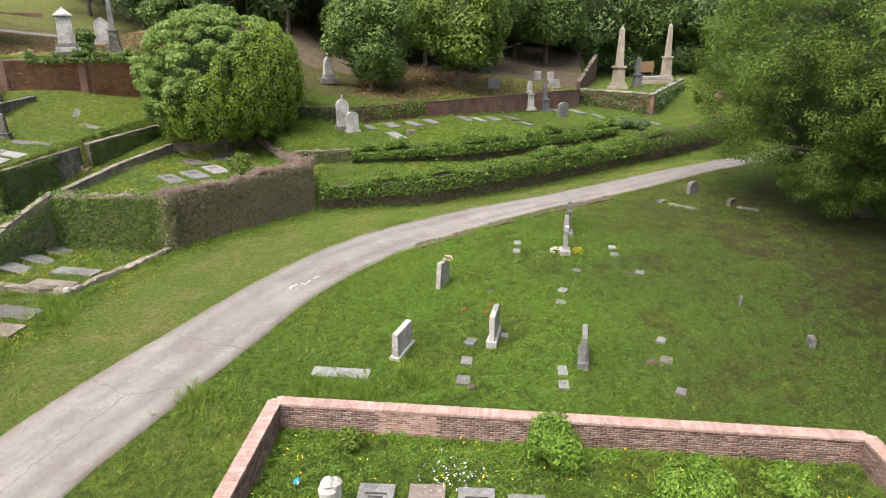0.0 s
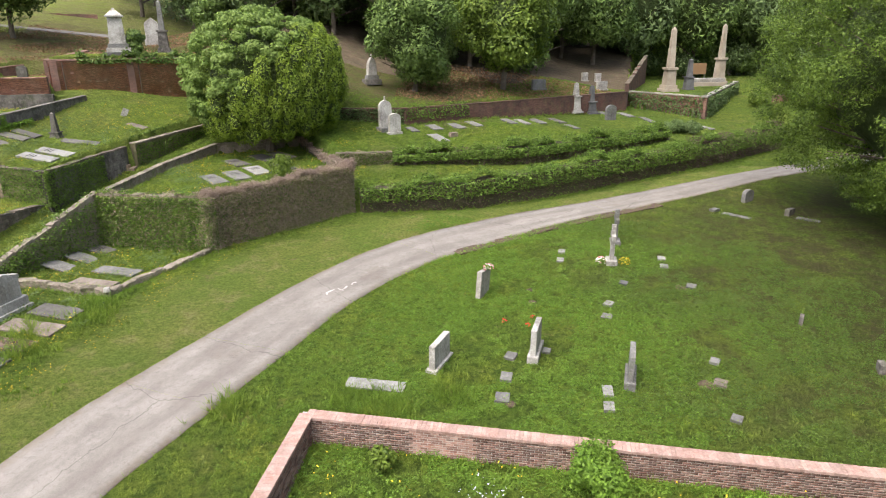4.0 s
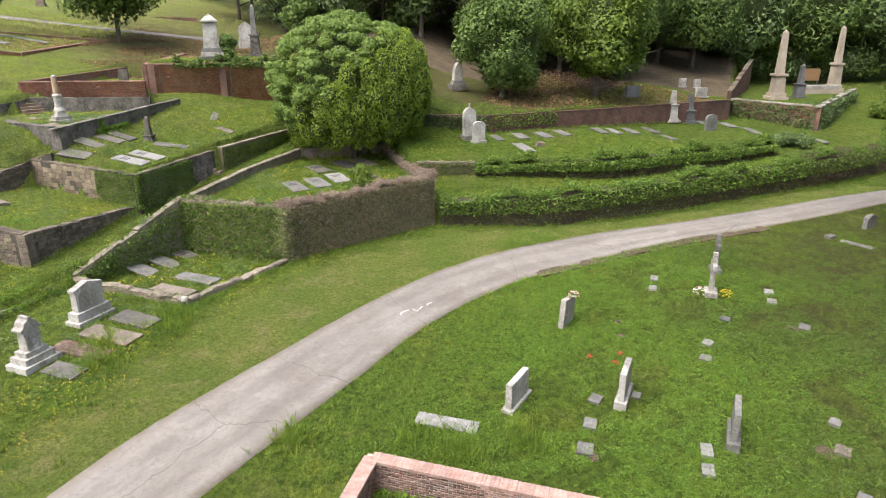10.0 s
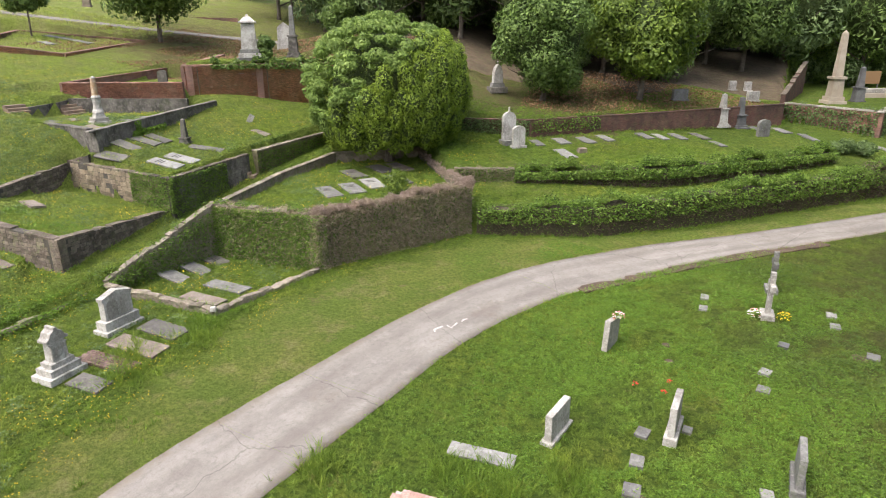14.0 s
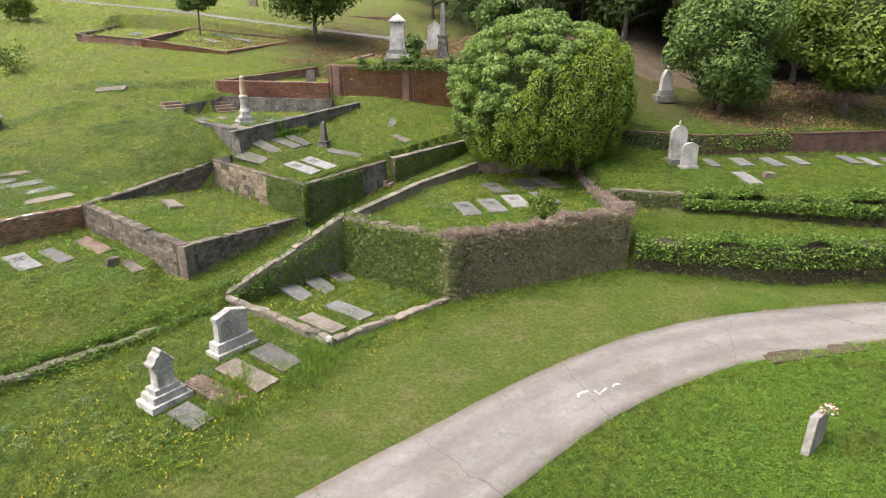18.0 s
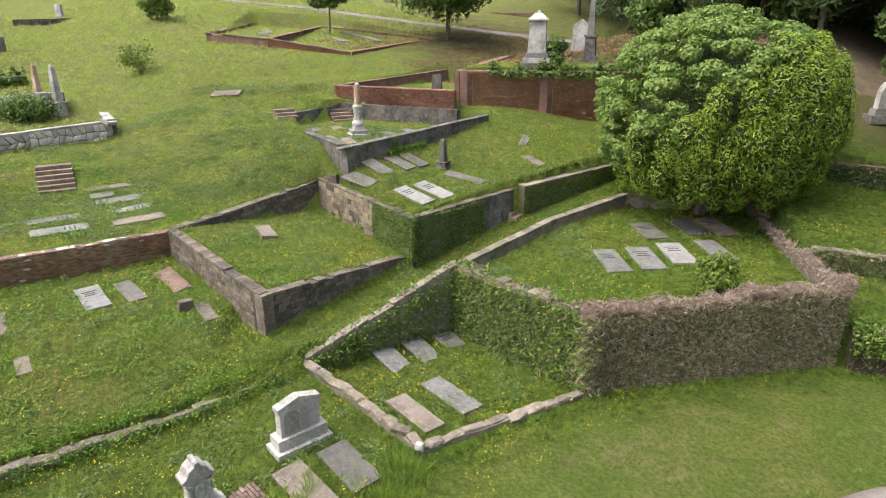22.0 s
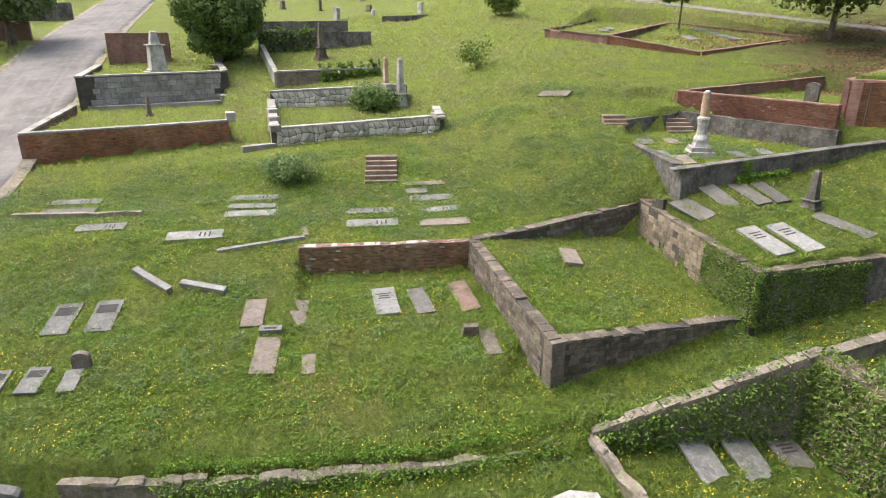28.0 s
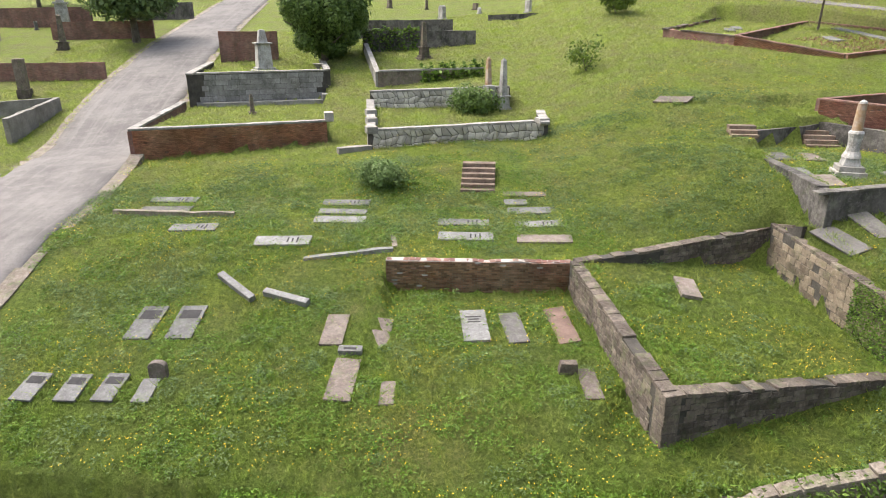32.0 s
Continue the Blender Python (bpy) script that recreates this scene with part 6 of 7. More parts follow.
part("end_stone", box(0.9, 0.55, 0.5, pose(-64.4, 20.2, 6.6), 0.03), PALE_COPING, w)
line = [(-64.2, 11.0), (-64.9, 20.0)]
sill = wall("plot_wall", line, [6.62, 6.62], 0.5, PALE_COPING, "pale stone kerb at the back of the brick plot")
brick_face(w, (-52.4, 8.4), (-53.5, 19.6), 6.5, 6.5, -1, 0.4, 8)
line = [(-76.0, 10.6), (-64.8, 10.2), (-66.0, 20.5), (-76.0, 20.6)]
w = wall("stone_wall", line, [8.9, 8.7, 8.75, 9.0], 0.45, JOINT, "grey block wall of a raised plot")
block_face(w, line[1], line[2], 8.7, 8.75, -1, 0, (0.8, 0.4), BLOCK_GREY, 21, 0.45, 90)
coping(w, line, [8.9, 8.7, 8.75, 9.0], 0.55, 0.13, 1.6, PALE_COPING, 18)
wall("brick_wall", [(-78.3, 11.3), (-77.4, 16.6)], [11.6, 11.6], 0.5, OLD_BRICK, "red brick screen wall beside the road")
line = FAR_PLOT + FAR_PLOT[:1]
w = wall("brick_wall", line, [10.4, 11.35, 12.5, 11.5, 10.4], 0.4, OLD_BRICK, "low rust-red brick wall of a far plot")
coping(w, line, [10.4, 11.35, 12.5, 11.5, 10.4], 0.5, 0.1, 1.2, OLD_BRICK, 19)
brick_face(w, line[3], line[4], 11.5, 10.4, -1, 0.4, 23)
brick_face(w, line[0], line[1], 10.4, 11.35, -1, 0.4, 24)
line = FAR_SIDE_PLOT[:3]
w = wall("brick_wall", line, [11.45, 11.95, 12.8], 0.4, OLD_BRICK, "crumbling low brick wall with weeds on it")
coping(w, line, [11.45, 11.95, 12.8], 0.5, 0.1, 0.8, STONE, 25, 0.3, 2.0)
for x, y, a in [(-53.0, 60.6, 165), (-54.6, 60.9, 165), (-56.2, 61.2, 165), (-57.8, 61.4, 165), (-54.5, 57.4, 165), (-60.0, 52.5, 150), (-61.2, 54.0, 150)]:
    slab(x, y, 2.1, 0.85, a, SLATE, "grey stone slab within a far brick plot", "", 0.2, "slabs of the far plots")
wall("stone_wall", [(-86.0, 40.0), (-84.0, 50.0)], [13.2, 13.6], 0.4, DARK_STONE, "low grey plot wall on the hill")
wall("brick_wall", [(-76.0, 76.0), (-64.0, 84.0)], [15.4, 15.2], 0.4, OLD_BRICK, "low brick wall beyond the upper lane")
wall("brick_wall", [(-58.0, 80.0), (-50.0, 84.5)], [14.2, 14.0], 0.4, OLD_BRICK, "low brick wall beyond the upper lane")
wall("brick_wall", [(-77.6, -7.6), (-75.4, 1.7)], [9.0, 9.1], 0.35, OLD_BRICK, "low brick edging on the lawn by the road")
wall("brick_wall", [(-95.0, -8.0), (-93.0, 3.0)], [12.4, 12.6], 0.35, OLD_BRICK, "low brick wall by the road")
wall("brick_wall", [(-108.0, -18.0), (-104.0, -6.0)], [14.0, 14.2], 0.35, OLD_BRICK, "low brick wall on the hilltop")
wall("stone_wall", [(-110.0, -4.0), (-108.0, 5.5)], [14.8, 14.9], 0.35, DARK_STONE, "grey wall by the road on the hilltop")
wall("curb", [(-67.5, 0.0), (-60.5, -1.2)], [6.95, 6.35], 0.35, COPING, "pale stone curb of a plot by the road")
wall("curb", [(-67.5, 0.0), (-66.5, -7.0)], [6.95, 6.7], 0.35, COPING, "pale stone curb of a plot by the road")
wall("curb", [(-36.75, 21.3), (-39.6, 21.6)], [3.72, 3.85], 0.22, CURB, "sunken line of stones edging a plot", 0.06)
line = [(-36.88, 17.6), (-36.6, 21.2)]
w = wall("curb", line, [3.5, 3.8], 0.28, PALE, "tilted grey stone curb at the top of the bank")
wall("curb", [(-43.6, 9.1), (-42.0, 14.6)], [4.15, 4.15], 0.25, CURB, "low dark stone curb in the grass")
wall("curb", [(-49.9, 20.0), (-50.2, 22.0)], [5.45, 5.5], 0.5, COPING, "low stone sill between two plots")


# the second drive and the upper lane
LANE_RIGHT = [(-20.0, 2.0), (-30.0, 4.6), (-37.3, 6.2), (-50.0, 8.2), (-68.0, 9.2), (-95.0, 11.5), (-122.0, 14.2), (-180.0, 20.0)]
LANE_LEFT = [(-20.0, -6.0), (-30.0, -3.5), (-37.3, -1.2), (-51.3, 1.7), (-70.3, 1.7), (-95.0, 4.3), (-122.0, 7.0), (-180.0, 12.0)]
drive("road", LANE_RIGHT, LANE_LEFT, ASPHALT, "worn grey asphalt drive up the hill", [(0, 0), (84, 84)], 0.07)
for edge, tone in ((LANE_RIGHT, 0.15), (LANE_LEFT, -0.15)):
    pts = [tuple(p + (0, tone)) for p in spline(edge, 4)]
    wall("gutter", pts, [floor_at(*p) + 0.06 for p in pts], 0.75, CURB, "pale worn gutter stones beside the asphalt")
drive("road", [(-100.0, 58.0), (-79.0, 60.5), (-60.0, 67.5), (-42.8, 76.2), (-25.0, 88.0)], [(-100.0, 55.5), (-79.0, 58.5), (-60.4, 65.9), (-42.8, 74.4), (-24.0, 86.0)], ASPHALT, "narrow grey lane across the hill", [(0, 0), (48, 48)], 0.07)


# ---- brick plot by the drive: brick by brick ----
BRICK_LINE = [(-5.75, 6.0), (-5.15, 16.85), (11.75, 14.9), (11.3, 4.0)]
core = wall("brick_wall", BRICK_LINE, [0.9, 0.9, 0.9, 0.9], 0.362, MORTAR, "rebuilt red brick plot wall with a brick-on-edge coping", 0.0)
line = [(-5.75, 6.0), (-6.2, -4.0), (10.9, -6.0), (11.3, 4.0)]
back_wall = wall("brick_wall", line, [0.9, 0.9, 0.9, 0.9], 0.38, OLD_BRICK, "red brick back wall of the rebuilt plot", 0.0)
coping(back_wall, line, [0.88, 0.88, 0.88, 0.88], 0.44, 0.09, 1.0, OLD_BRICK, 22)
course = mesh_of(box(0.205, 0.09, 0.062, None, 0.005))
header = mesh_of(box(0.111, 0.43, 0.085, None, 0.005))
course.materials.append(BRICK)
header.materials.append(weathered("coping_brick", (0.315, 0.190, 0.158), (0.165, 0.100, 0.084), (0.39, 0.285, 0.25), 2.5, 30, 0.9, 0.005, 0.45, 0.14, 0.05, lichen=0.4))
rng = random.Random(8)
rest_p, rest_f = [], []


def lay(me, m, single):
    """One brick: a piece of its own, or one of the joined rest."""
    if single:
        part("brick", me, BRICK, core, at=m)
        return
    base = len(rest_p)
    sx, sy, sz = (0.1025, 0.045, 0.031)
    for dx, dy, dz in itertools.product((-1, 1), (-1, 1), (0, 2)):
        rest_p.append(m @ Vector((dx * sx, dy * sy, dz * sz)))
    rest_f.extend([(base + a, base + b, base + c, base + d) for a, b, c, d in ((0, 1, 3, 2), (4, 6, 7, 5), (0, 4, 5, 1), (2, 3, 7, 6), (0, 2, 6, 4), (1, 5, 7, 3))])


for (a, b, inner) in ((BRICK_LINE[0], BRICK_LINE[1], -1), (BRICK_LINE[1], BRICK_LINE[2], -1), (BRICK_LINE[2], BRICK_LINE[3], -1)):
    run = math.dist(a, b)
    ux, uy = (b[0] - a[0]) / run, (b[1] - a[1]) / run
    rot = math.degrees(math.atan2(uy, ux))
    n = int(run / 0.115)
    for i in range(n):
        if (b == BRICK_LINE[1] and i < n - 62) or (b == BRICK_LINE[3] and i > 25):
            continue
        d = (i + 0.5) * run / n
        part("coping_brick", header, BRICK, core, at=pose(a[0] + ux * d, a[1] + uy * d, 0.9 + rng.uniform(-0.004, 0.006), rng.uniform(-1, 1), 0, rot))
    for row in range(18):
        d = 0.11 * (row % 2)
        while d < run:
            x, y = a[0] + ux * d, a[1] + uy * d
            z = 0.82 - row * 0.074
            if z > floor_at(x + uy * 0.6, y - ux * 0.6) - 0.1:
                for s in (inner, -inner):
                    off = 0.17 - 0.03 + rng.uniform(-0.004, 0.006)
                    if s == inner or z > floor_at(x - uy * 0.6, y + ux * 0.6) - 0.1:
                        lay(course, pose(x - uy * s * off, y + ux * s * off, z, 0, rng.uniform(-0.6, 0.6), rot), s == inner and b == BRICK_LINE[2] and 3.2 < d < 5.0 and row < 12)
            d += 0.216
rest = part("brickwork", mesh_from(rest_p, rest_f), BRICK, core)
rest["kind"] = "stuff"


# ---- ivy, hedges and creeper ----
def cover(line, tops, thick, n, seed, low=0.0, high=1.0, top_share=0.4, bulge=0.12, sides=(1, -1), reach=None):
    """Places over the faces and the top of a wall, between shares of its height."""
    rng = np.random.default_rng(seed)
    out = []
    for i in range(n):
        k = rng.random() if reach is None else reach[0] + rng.random() * (reach[1] - reach[0])
        x, y, ux, uy, j, f = along(line, float(k))
        top = tops[j] + (tops[j + 1] - tops[j]) * f
        if rng.random() < top_share:
            o = rng.uniform(-0.5, 0.5) * thick * 1.15
            z = top + abs(rng.normal(0, bulge)) + bulge * (math.sin(k * 61 + seed) + math.sin(k * 23 + 2 * seed) + 0.6 * math.sin(k * 140))
        else:
            s = sides[int(rng.integers(len(sides)))]
            o = s * (thick / 2 + abs(rng.normal(0, bulge)))
            foot = floor_at(x - uy * s * (thick / 2 + 0.6), y + ux * s * (thick / 2 + 0.6))
            z = foot + (top - foot) * (low + (high - low) * rng.random())
        out.append((x - uy * o, y + ux * o, z))
    return np.array(out)


def twigs(name, centres, length, material, seed, parent):
    """Thin bent stems lying over a wall."""
    rng = np.random.default_rng(seed)
    n = len(centres)
    d = rng.normal(size=(n, 3)) * (1, 1, 0.8)
    d /= np.linalg.norm(d, axis=1)[:, None]
    e = np.cross(d, rng.normal(size=(n, 3)))
    e /= np.linalg.norm(e, axis=1)[:, None]
    s = length * rng.uniform(0.5, 1.4, (n, 1))
    c = np.asarray(centres)[:, :3]
    pts = np.stack([c - d * s, c + e * s * 0.25 + d * s * 0.1, c + d * s, c + e * s * 0.25 + d * s * 0.1 + e * 0.03], 1).reshape(-1, 3)
    return part(name, mesh_from(pts, np.arange(4 * n).reshape(n, 4), material), material, parent)


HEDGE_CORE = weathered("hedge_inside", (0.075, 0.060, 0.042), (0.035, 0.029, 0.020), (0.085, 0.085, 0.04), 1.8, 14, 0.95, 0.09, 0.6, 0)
HEDGE_STEM = foliage("hedge_stems", (0.20, 0.150, 0.115), (0.055, 0.042, 0.032), (0.13, 0.115, 0.06))
LOW_TOPS, HIGH_TOPS = [2.3, 2.45, 2.8, 2.95, 3.1, 3.2], [3.55, 3.55, 3.75, 3.75, 3.5]
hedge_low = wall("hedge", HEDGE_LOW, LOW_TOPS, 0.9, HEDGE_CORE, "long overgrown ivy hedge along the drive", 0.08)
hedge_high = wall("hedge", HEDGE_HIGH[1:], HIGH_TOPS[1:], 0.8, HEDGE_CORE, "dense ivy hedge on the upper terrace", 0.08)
curb_high = wall("curb", HEDGE_HIGH[:2], [3.85, 3.75], 0.3, IVY_WALL, "low mossy curb of the upper terrace")
twigs("stems", cover(HEDGE_HIGH[:2], [3.85, 3.75], 0.3, 1800, 59, 0.0, 1.0, 0.1, 0.05, (-1,)), 0.14, DRY_IVY, 59, curb_high)
leaves("ivy_leaves", cover(HEDGE_HIGH[:2], [3.85, 3.75], 0.3, 1800, 60, 0.0, 1.0, 0.1, 0.06, (-1,)), 0.075, IVY, 60, curb_high)
coping(curb_high, HEDGE_HIGH[:2], [3.83, 3.73], 0.36, 0.1, 0.7, CURB, 20, 0.1, 1.5)
for ob, line, tops, thick, seed in ((hedge_low, HEDGE_LOW, LOW_TOPS, 0.9, 21), (hedge_high, HEDGE_HIGH[1:], HIGH_TOPS[1:], 0.8, 31)):
    leaves("ivy_leaves", cover(line, tops, thick, 50000, seed, 0.5, 1.06, 0.5, 0.2), 0.08, IVY, seed, ob)
    leaves("hanging_leaves", cover(line, tops, thick, 5000, seed + 1, 0.0, 0.7, 0.0, 0.06), 0.07, IVY, seed + 1, ob)
    twigs("stems", cover(line, tops, thick, 12000, seed + 2, 0.0, 0.8, 0.05, 0.05), 0.2, HEDGE_STEM, seed + 2, ob)
twigs("dry_stems", cover(HEDGE_LOW, LOW_TOPS, 0.95, 7000, 24, 0.1, 1.08, 0.4, 0.2, reach=(0.66, 1.0)), 0.16, HEDGE_STEM, 24, hedge_low)
twigs("dry_stems", cover(IVY_LINE, IVY_TOPS, 0.55, 34000, 41, 0.0, 1.0, 0.08, 0.07, (-1,)), 0.12, DRY_IVY, 41, ivy_wall)
twigs("top_stems", cover(IVY_LINE, IVY_TOPS, 0.6, 7000, 42, 0.9, 1.0, 1.0, 0.1, reach=(0.42, 1.0)), 0.13, foliage("grey_stems", (0.40, 0.31, 0.26), (0.17, 0.125, 0.10), (0.30, 0.25, 0.17)), 42, ivy_wall)
leaves("ivy_leaves", cover(IVY_LINE, IVY_TOPS, 0.55, 16000, 43, 0.0, 0.98, 0.0, 0.06, (-1,)), 0.055, IVY, 43, ivy_wall)
leaves("corner_leaves", cover(IVY_LINE, IVY_TOPS, 0.55, 22000, 44, 0.0, 1.0, 0.05, 0.1, (-1,), (0.0, 0.43)), 0.068, IVY, 44, ivy_wall)
coping(ivy_wall, IVY_LINE[:2], [3.3, 3.48], 0.5, 0.12, 0.55, CURB, 27, 0.2, 2.5)
turn_rng = np.random.default_rng(64)
bend = np.stack([turn_rng.normal(-14.42, 0.17, 3200), turn_rng.normal(32.02, 0.17, 3200), turn_rng.uniform(0.4, 3.6, 3200)], 1)
twigs("corner_stems", bend, 0.13, DRY_IVY, 65, ivy_wall)
leaves("corner_ivy", bend[:1500] + (0, -0.12, 0), 0.06, IVY, 66, ivy_wall)
for x, y, z in ((-14.5, 32.4, 3.5), (-8.4, 39.5, 3.8)):
    lump = crown_points(lobes_of((x, y, z + 0.15), 0.5, 0.9, 8, 5), 1800, 6)
    twigs("stem_bunch", lump, 0.17, bpy.data.materials["grey_stems"], 7, ivy_wall)
twigs("stems", cover([(-8.4, 39.5), (-11.5, 44.8), (-14.5, 50.2)], [3.8, 3.6, 3.9], 0.4, 3500, 45, 0.5, 1.0, 0.6, 0.06), 0.14, bpy.data.materials["grey_stems"], 45, plot_side)
leaves("ivy_leaves", cover([(-23.6, 41.9), (-20.6, 52.0)], [4.6, 5.1], 0.5, 7000, 46, 0.0, 0.95, 0.0, 0.03), 0.07, IVY, 46, hedge_walk)
SLOPE, SLOPE_TOPS = [(-23.2, 27.0), (-21.2, 33.5)], [1.1, 3.4]
creeper = thing("creeper", pose(0, 0, 0), "green ivy creeping over the sloping wall and curb", "ivy")
leaves("slope_leaves", cover(SLOPE, SLOPE_TOPS, 0.36, 9000, 47, 0.0, 0.97, 0.06, 0.12), 0.065, IVY, 47, creeper)
leaves("curb_leaves", cover([(-26.2, 15.0), (-25.2, 18.0), (-23.9, 22.5), (-23.2, 27.0)], [0.86, 0.86, 0.88, 1.06], 0.36, 9000, 48, 0.0, 1.0, 0.12, 0.16, (-1, 1)), 0.045, WEED, 48, creeper)
creeper = thing("creeper", pose(0, 0, 0), "ivy over the corner of the upper stone wall", "ivy")
leaves("corner_leaves", cover([(-28.3, 35.85), (-25.3, 35.3), (-24.35, 39.4)], [4.35, 4.18, 4.4], 0.46, 11000, 49, 0.0, 0.99, 0.06, 0.03, (-1,)), 0.05, IVY, 49, creeper)
bend = np.stack([turn_rng.normal(-25.14, 0.07, 1800), turn_rng.normal(35.12, 0.07, 1800), turn_rng.uniform(2.1, 4.2, 1800)], 1)
leaves("bend_leaves", bend, 0.048, IVY, 67, creeper)
creeper = thing("creeper", pose(0, 0, 0), "vine climbing a dark concrete plot wall", "creeper")
leaves("vine_leaves", cover([(-31.0, 39.3), (-30.5, 42.0)], [6.7, 6.9], 0.42, 900, 57, 0.0, 0.5, 0.0, 0.12, (-1,)), 0.08, WEED, 57, creeper)
leaves("climbing_leaves", cover([(-30.95, 39.6), (-30.85, 40.1)], [6.72, 6.76], 0.42, 350, 58, 0.0, 1.0, 0.05, 0.05, (-1,)), 0.07, WEED, 58, creeper)
creeper = thing("creeper", pose(0, 0, 0), "creeper hanging over the tall brick wall", "creeper")
leaves("top_leaves", cover([(-32.9, 48.4), (-19.0, 57.0)], [9.75, 9.8], 0.6, 4200, 50, 0.88, 1.03, 0.7, 0.2, (-1,), (0.12, 1.0)), 0.14, TREE, 50, creeper)
creeper = thing("creeper", pose(0, 0, 0), "ivy covering the end of the long brick wall", "ivy")
leaves("wall_leaves", cover([(-19.0, 52.0), (-6.6, 52.6)], [5.9, 5.85], 0.4, 5000, 51, 0.0, 1.0, 0.05, 0.05, (-1,)), 0.1, HAZY_TREE, 51, creeper)
creeper = thing("creeper", pose(0, 0, 0), "creeper on grey walls up the hill", "creeper")
leaves("wall_leaves", cover([(-76.2, 24.6), (-73.4, 35.0)], [11.6, 11.7], 0.4, 1500, 52, 0.0, 1.0, 0.3, 0.12, (-1, 1), (0.0, 0.5)), 0.18, IVY, 52, creeper)
leaves("edge_leaves", cover([(-64.4, 24.4), (-63.2, 32.8)], [8.7, 8.9], 0.4, 1500, 53, 0.0, 1.0, 0.3, 0.2, (-1, 1), (0.4, 1.0)), 0.18, IVY, 53, creeper)


creeper = thing("creeper", pose(0, 0, 0), "ivy hanging over the brick wall below the obelisks", "ivy")
leaves("wall_leaves", cover([(16.0, 75.0), (22.3, 68.8), (31.5, 86.0)], [5.25, 5.25, 5.5], 0.55, 5000, 54, 0.0, 1.0, 0.1, 0.12, (-1,)), 0.14, HAZY_TREE, 54, creeper)
creeper = thing("creeper", pose(0, 0, 0), "dark ivy patches on the long brick wall", "ivy")
leaves("wall_leaves", cover(RED_LONG[1:], [5.85, 5.75, 5.7, 5.3], 0.42, 1300, 55, 0.3, 1.0, 0.4, 0.1, (-1,), (0.0, 0.2)), 0.09, IVY, 55, creeper)


# ---- trees and shrubs ----
big = tree("round_tree", -16.3, 48.2, 10.2, 5.7, CEDAR, "large round dense evergreen tree hung with pale creeper", 6000, 0.08, 0.92, 0.06, 3, 110, 0.45, 0.17)
rng = np.random.default_rng(31)
hung, sprays = [], []
while len(hung) < 340 or len(sprays) < 430:
    d = rng.normal(size=3)
    a, b, c = d / np.linalg.norm(d)
    if c < -0.72:
        continue
    w, k = c * 0.85 - a * 0.85 - b * 0.1 + rng.normal(0, 0.13), rng.uniform(0.93, 1.02)
    if w > -0.12 and len(hung) < 340:
        hung.append((a * 5.5 * k, b * 5.5 * k, 5.45 + c * 4.75 * k, rng.uniform(0.3, 0.62), 0.6))
    elif w <= -0.05 and len(sprays) < 430:
        sprays.append((a * 5.5 * k, b * 5.5 * k, 5.4 + c * 4.65 * k, rng.uniform(0.32, 0.62), rng.uniform(1.5, 2.2)))
part("spray_shade_core", core_bm(sprays, 0.72), SHADE_CORE, big)
leaves("creeper_leaves", crown_points(hung, 74000, 12, 0.4), 0.1, BUSH, 13, big)
leaves("cedar_sprays", crown_points(sprays, 150000, 14, 0.2), 0.1, CEDAR, 15, big, corners=3)


def drooping_tree(x, y, height, radius, low, label, n, size, seed, count=240):
    """A broad tree of layered, drooping leaf sprays round a solid shade-coloured core."""
    z = floor_at(x, y)
    t = thing("shade_tree", pose(x, y, z - 0.1), label, "tree")
    r = np.random.default_rng(seed)
    bm = bmesh.new()
    limb_bm(bm, (0, 0, 0), (0.2, 0.1, height * 0.35), 0.6, 0.42, 10)
    limb_bm(bm, (0.2, 0.1, height * 0.34), (0, 0, height * 0.85), 0.42, 0.08)
    mid, half = (height + low) / 2, (height - low) / 2
    layers = []
    for i in range(count):
        d = r.normal(size=3)
        d /= np.linalg.norm(d)
        k = r.uniform(0.7, 1.0)
        p = (d[0] * radius * k, d[1] * radius * k, mid + d[2] * half * k)
        layers.append((*p, r.uniform(0.6, 1.25), r.uniform(0.4, 0.65)))
        if i % 8 == 0:
            limb_bm(bm, (0.1, 0, max(height * 0.2, p[2] * 0.6)), p, 0.14, 0.03, 6)
    part("trunk", bm, BARK, t)
    part("crown_shade_core", core_bm([(0, 0, mid, radius * 0.68, half / radius)], 1.0), SHADE_CORE, t)
    places = crown_points(layers, n, seed, 0.5)
    places[:, 2] -= 0.12 * np.hypot(places[:, 0] / radius, places[:, 1] / radius) ** 2 * radius * r.random(n) * 0.5
    leaves("crown", places, size, SHADE_LEAF, seed, t, corners=3)
    return t


SHADE_LEAF = foliage("shade_tree_leaves", (0.145, 0.225, 0.030), (0.026, 0.050, 0.010), (0.20, 0.27, 0.04), 0.45)
drooping_tree(26.5, 38.5, 18.5, 10.6, 0.4, "broad leafy tree with low hanging branches", 290000, 0.095, 4, 900)
# The next two stand out of view, added to shade the right-hand lawn.
drooping_tree(28.0, 18.5, 18.5, 13.2, 4.5, "unseen broad tree added to shade the lawn's edge", 42000, 0.3, 18, 300)
drooping_tree(21.5, 5.5, 17.0, 9.0, 4.0, "unseen tree added beyond the brick plot for shade", 16000, 0.34, 28, 160)
tree("magnolia_tree", 1.6, 64.2, 11.5, 5.6, LIME, "spreading magnolia with glossy yellow-green leaves", 30000, 0.19, 0.85, 0.14, 5, 50, 0.3, 0.3)
tree("leafy_tree", -6.4, 59.0, 10.0, 4.3, TREE, "dense leafy tree growing down to the ground", 34000, 0.16, 0.9, 0.03, 6, 50, 0.3, 0.3)
tree("magnolia_tree", -48.0, 65.7, 9.0, 5.5, TREE, "magnolia with white blossoms above a bare trunk", 14000, 0.26, 0.8, 0.3, 7, 40, 0.26)
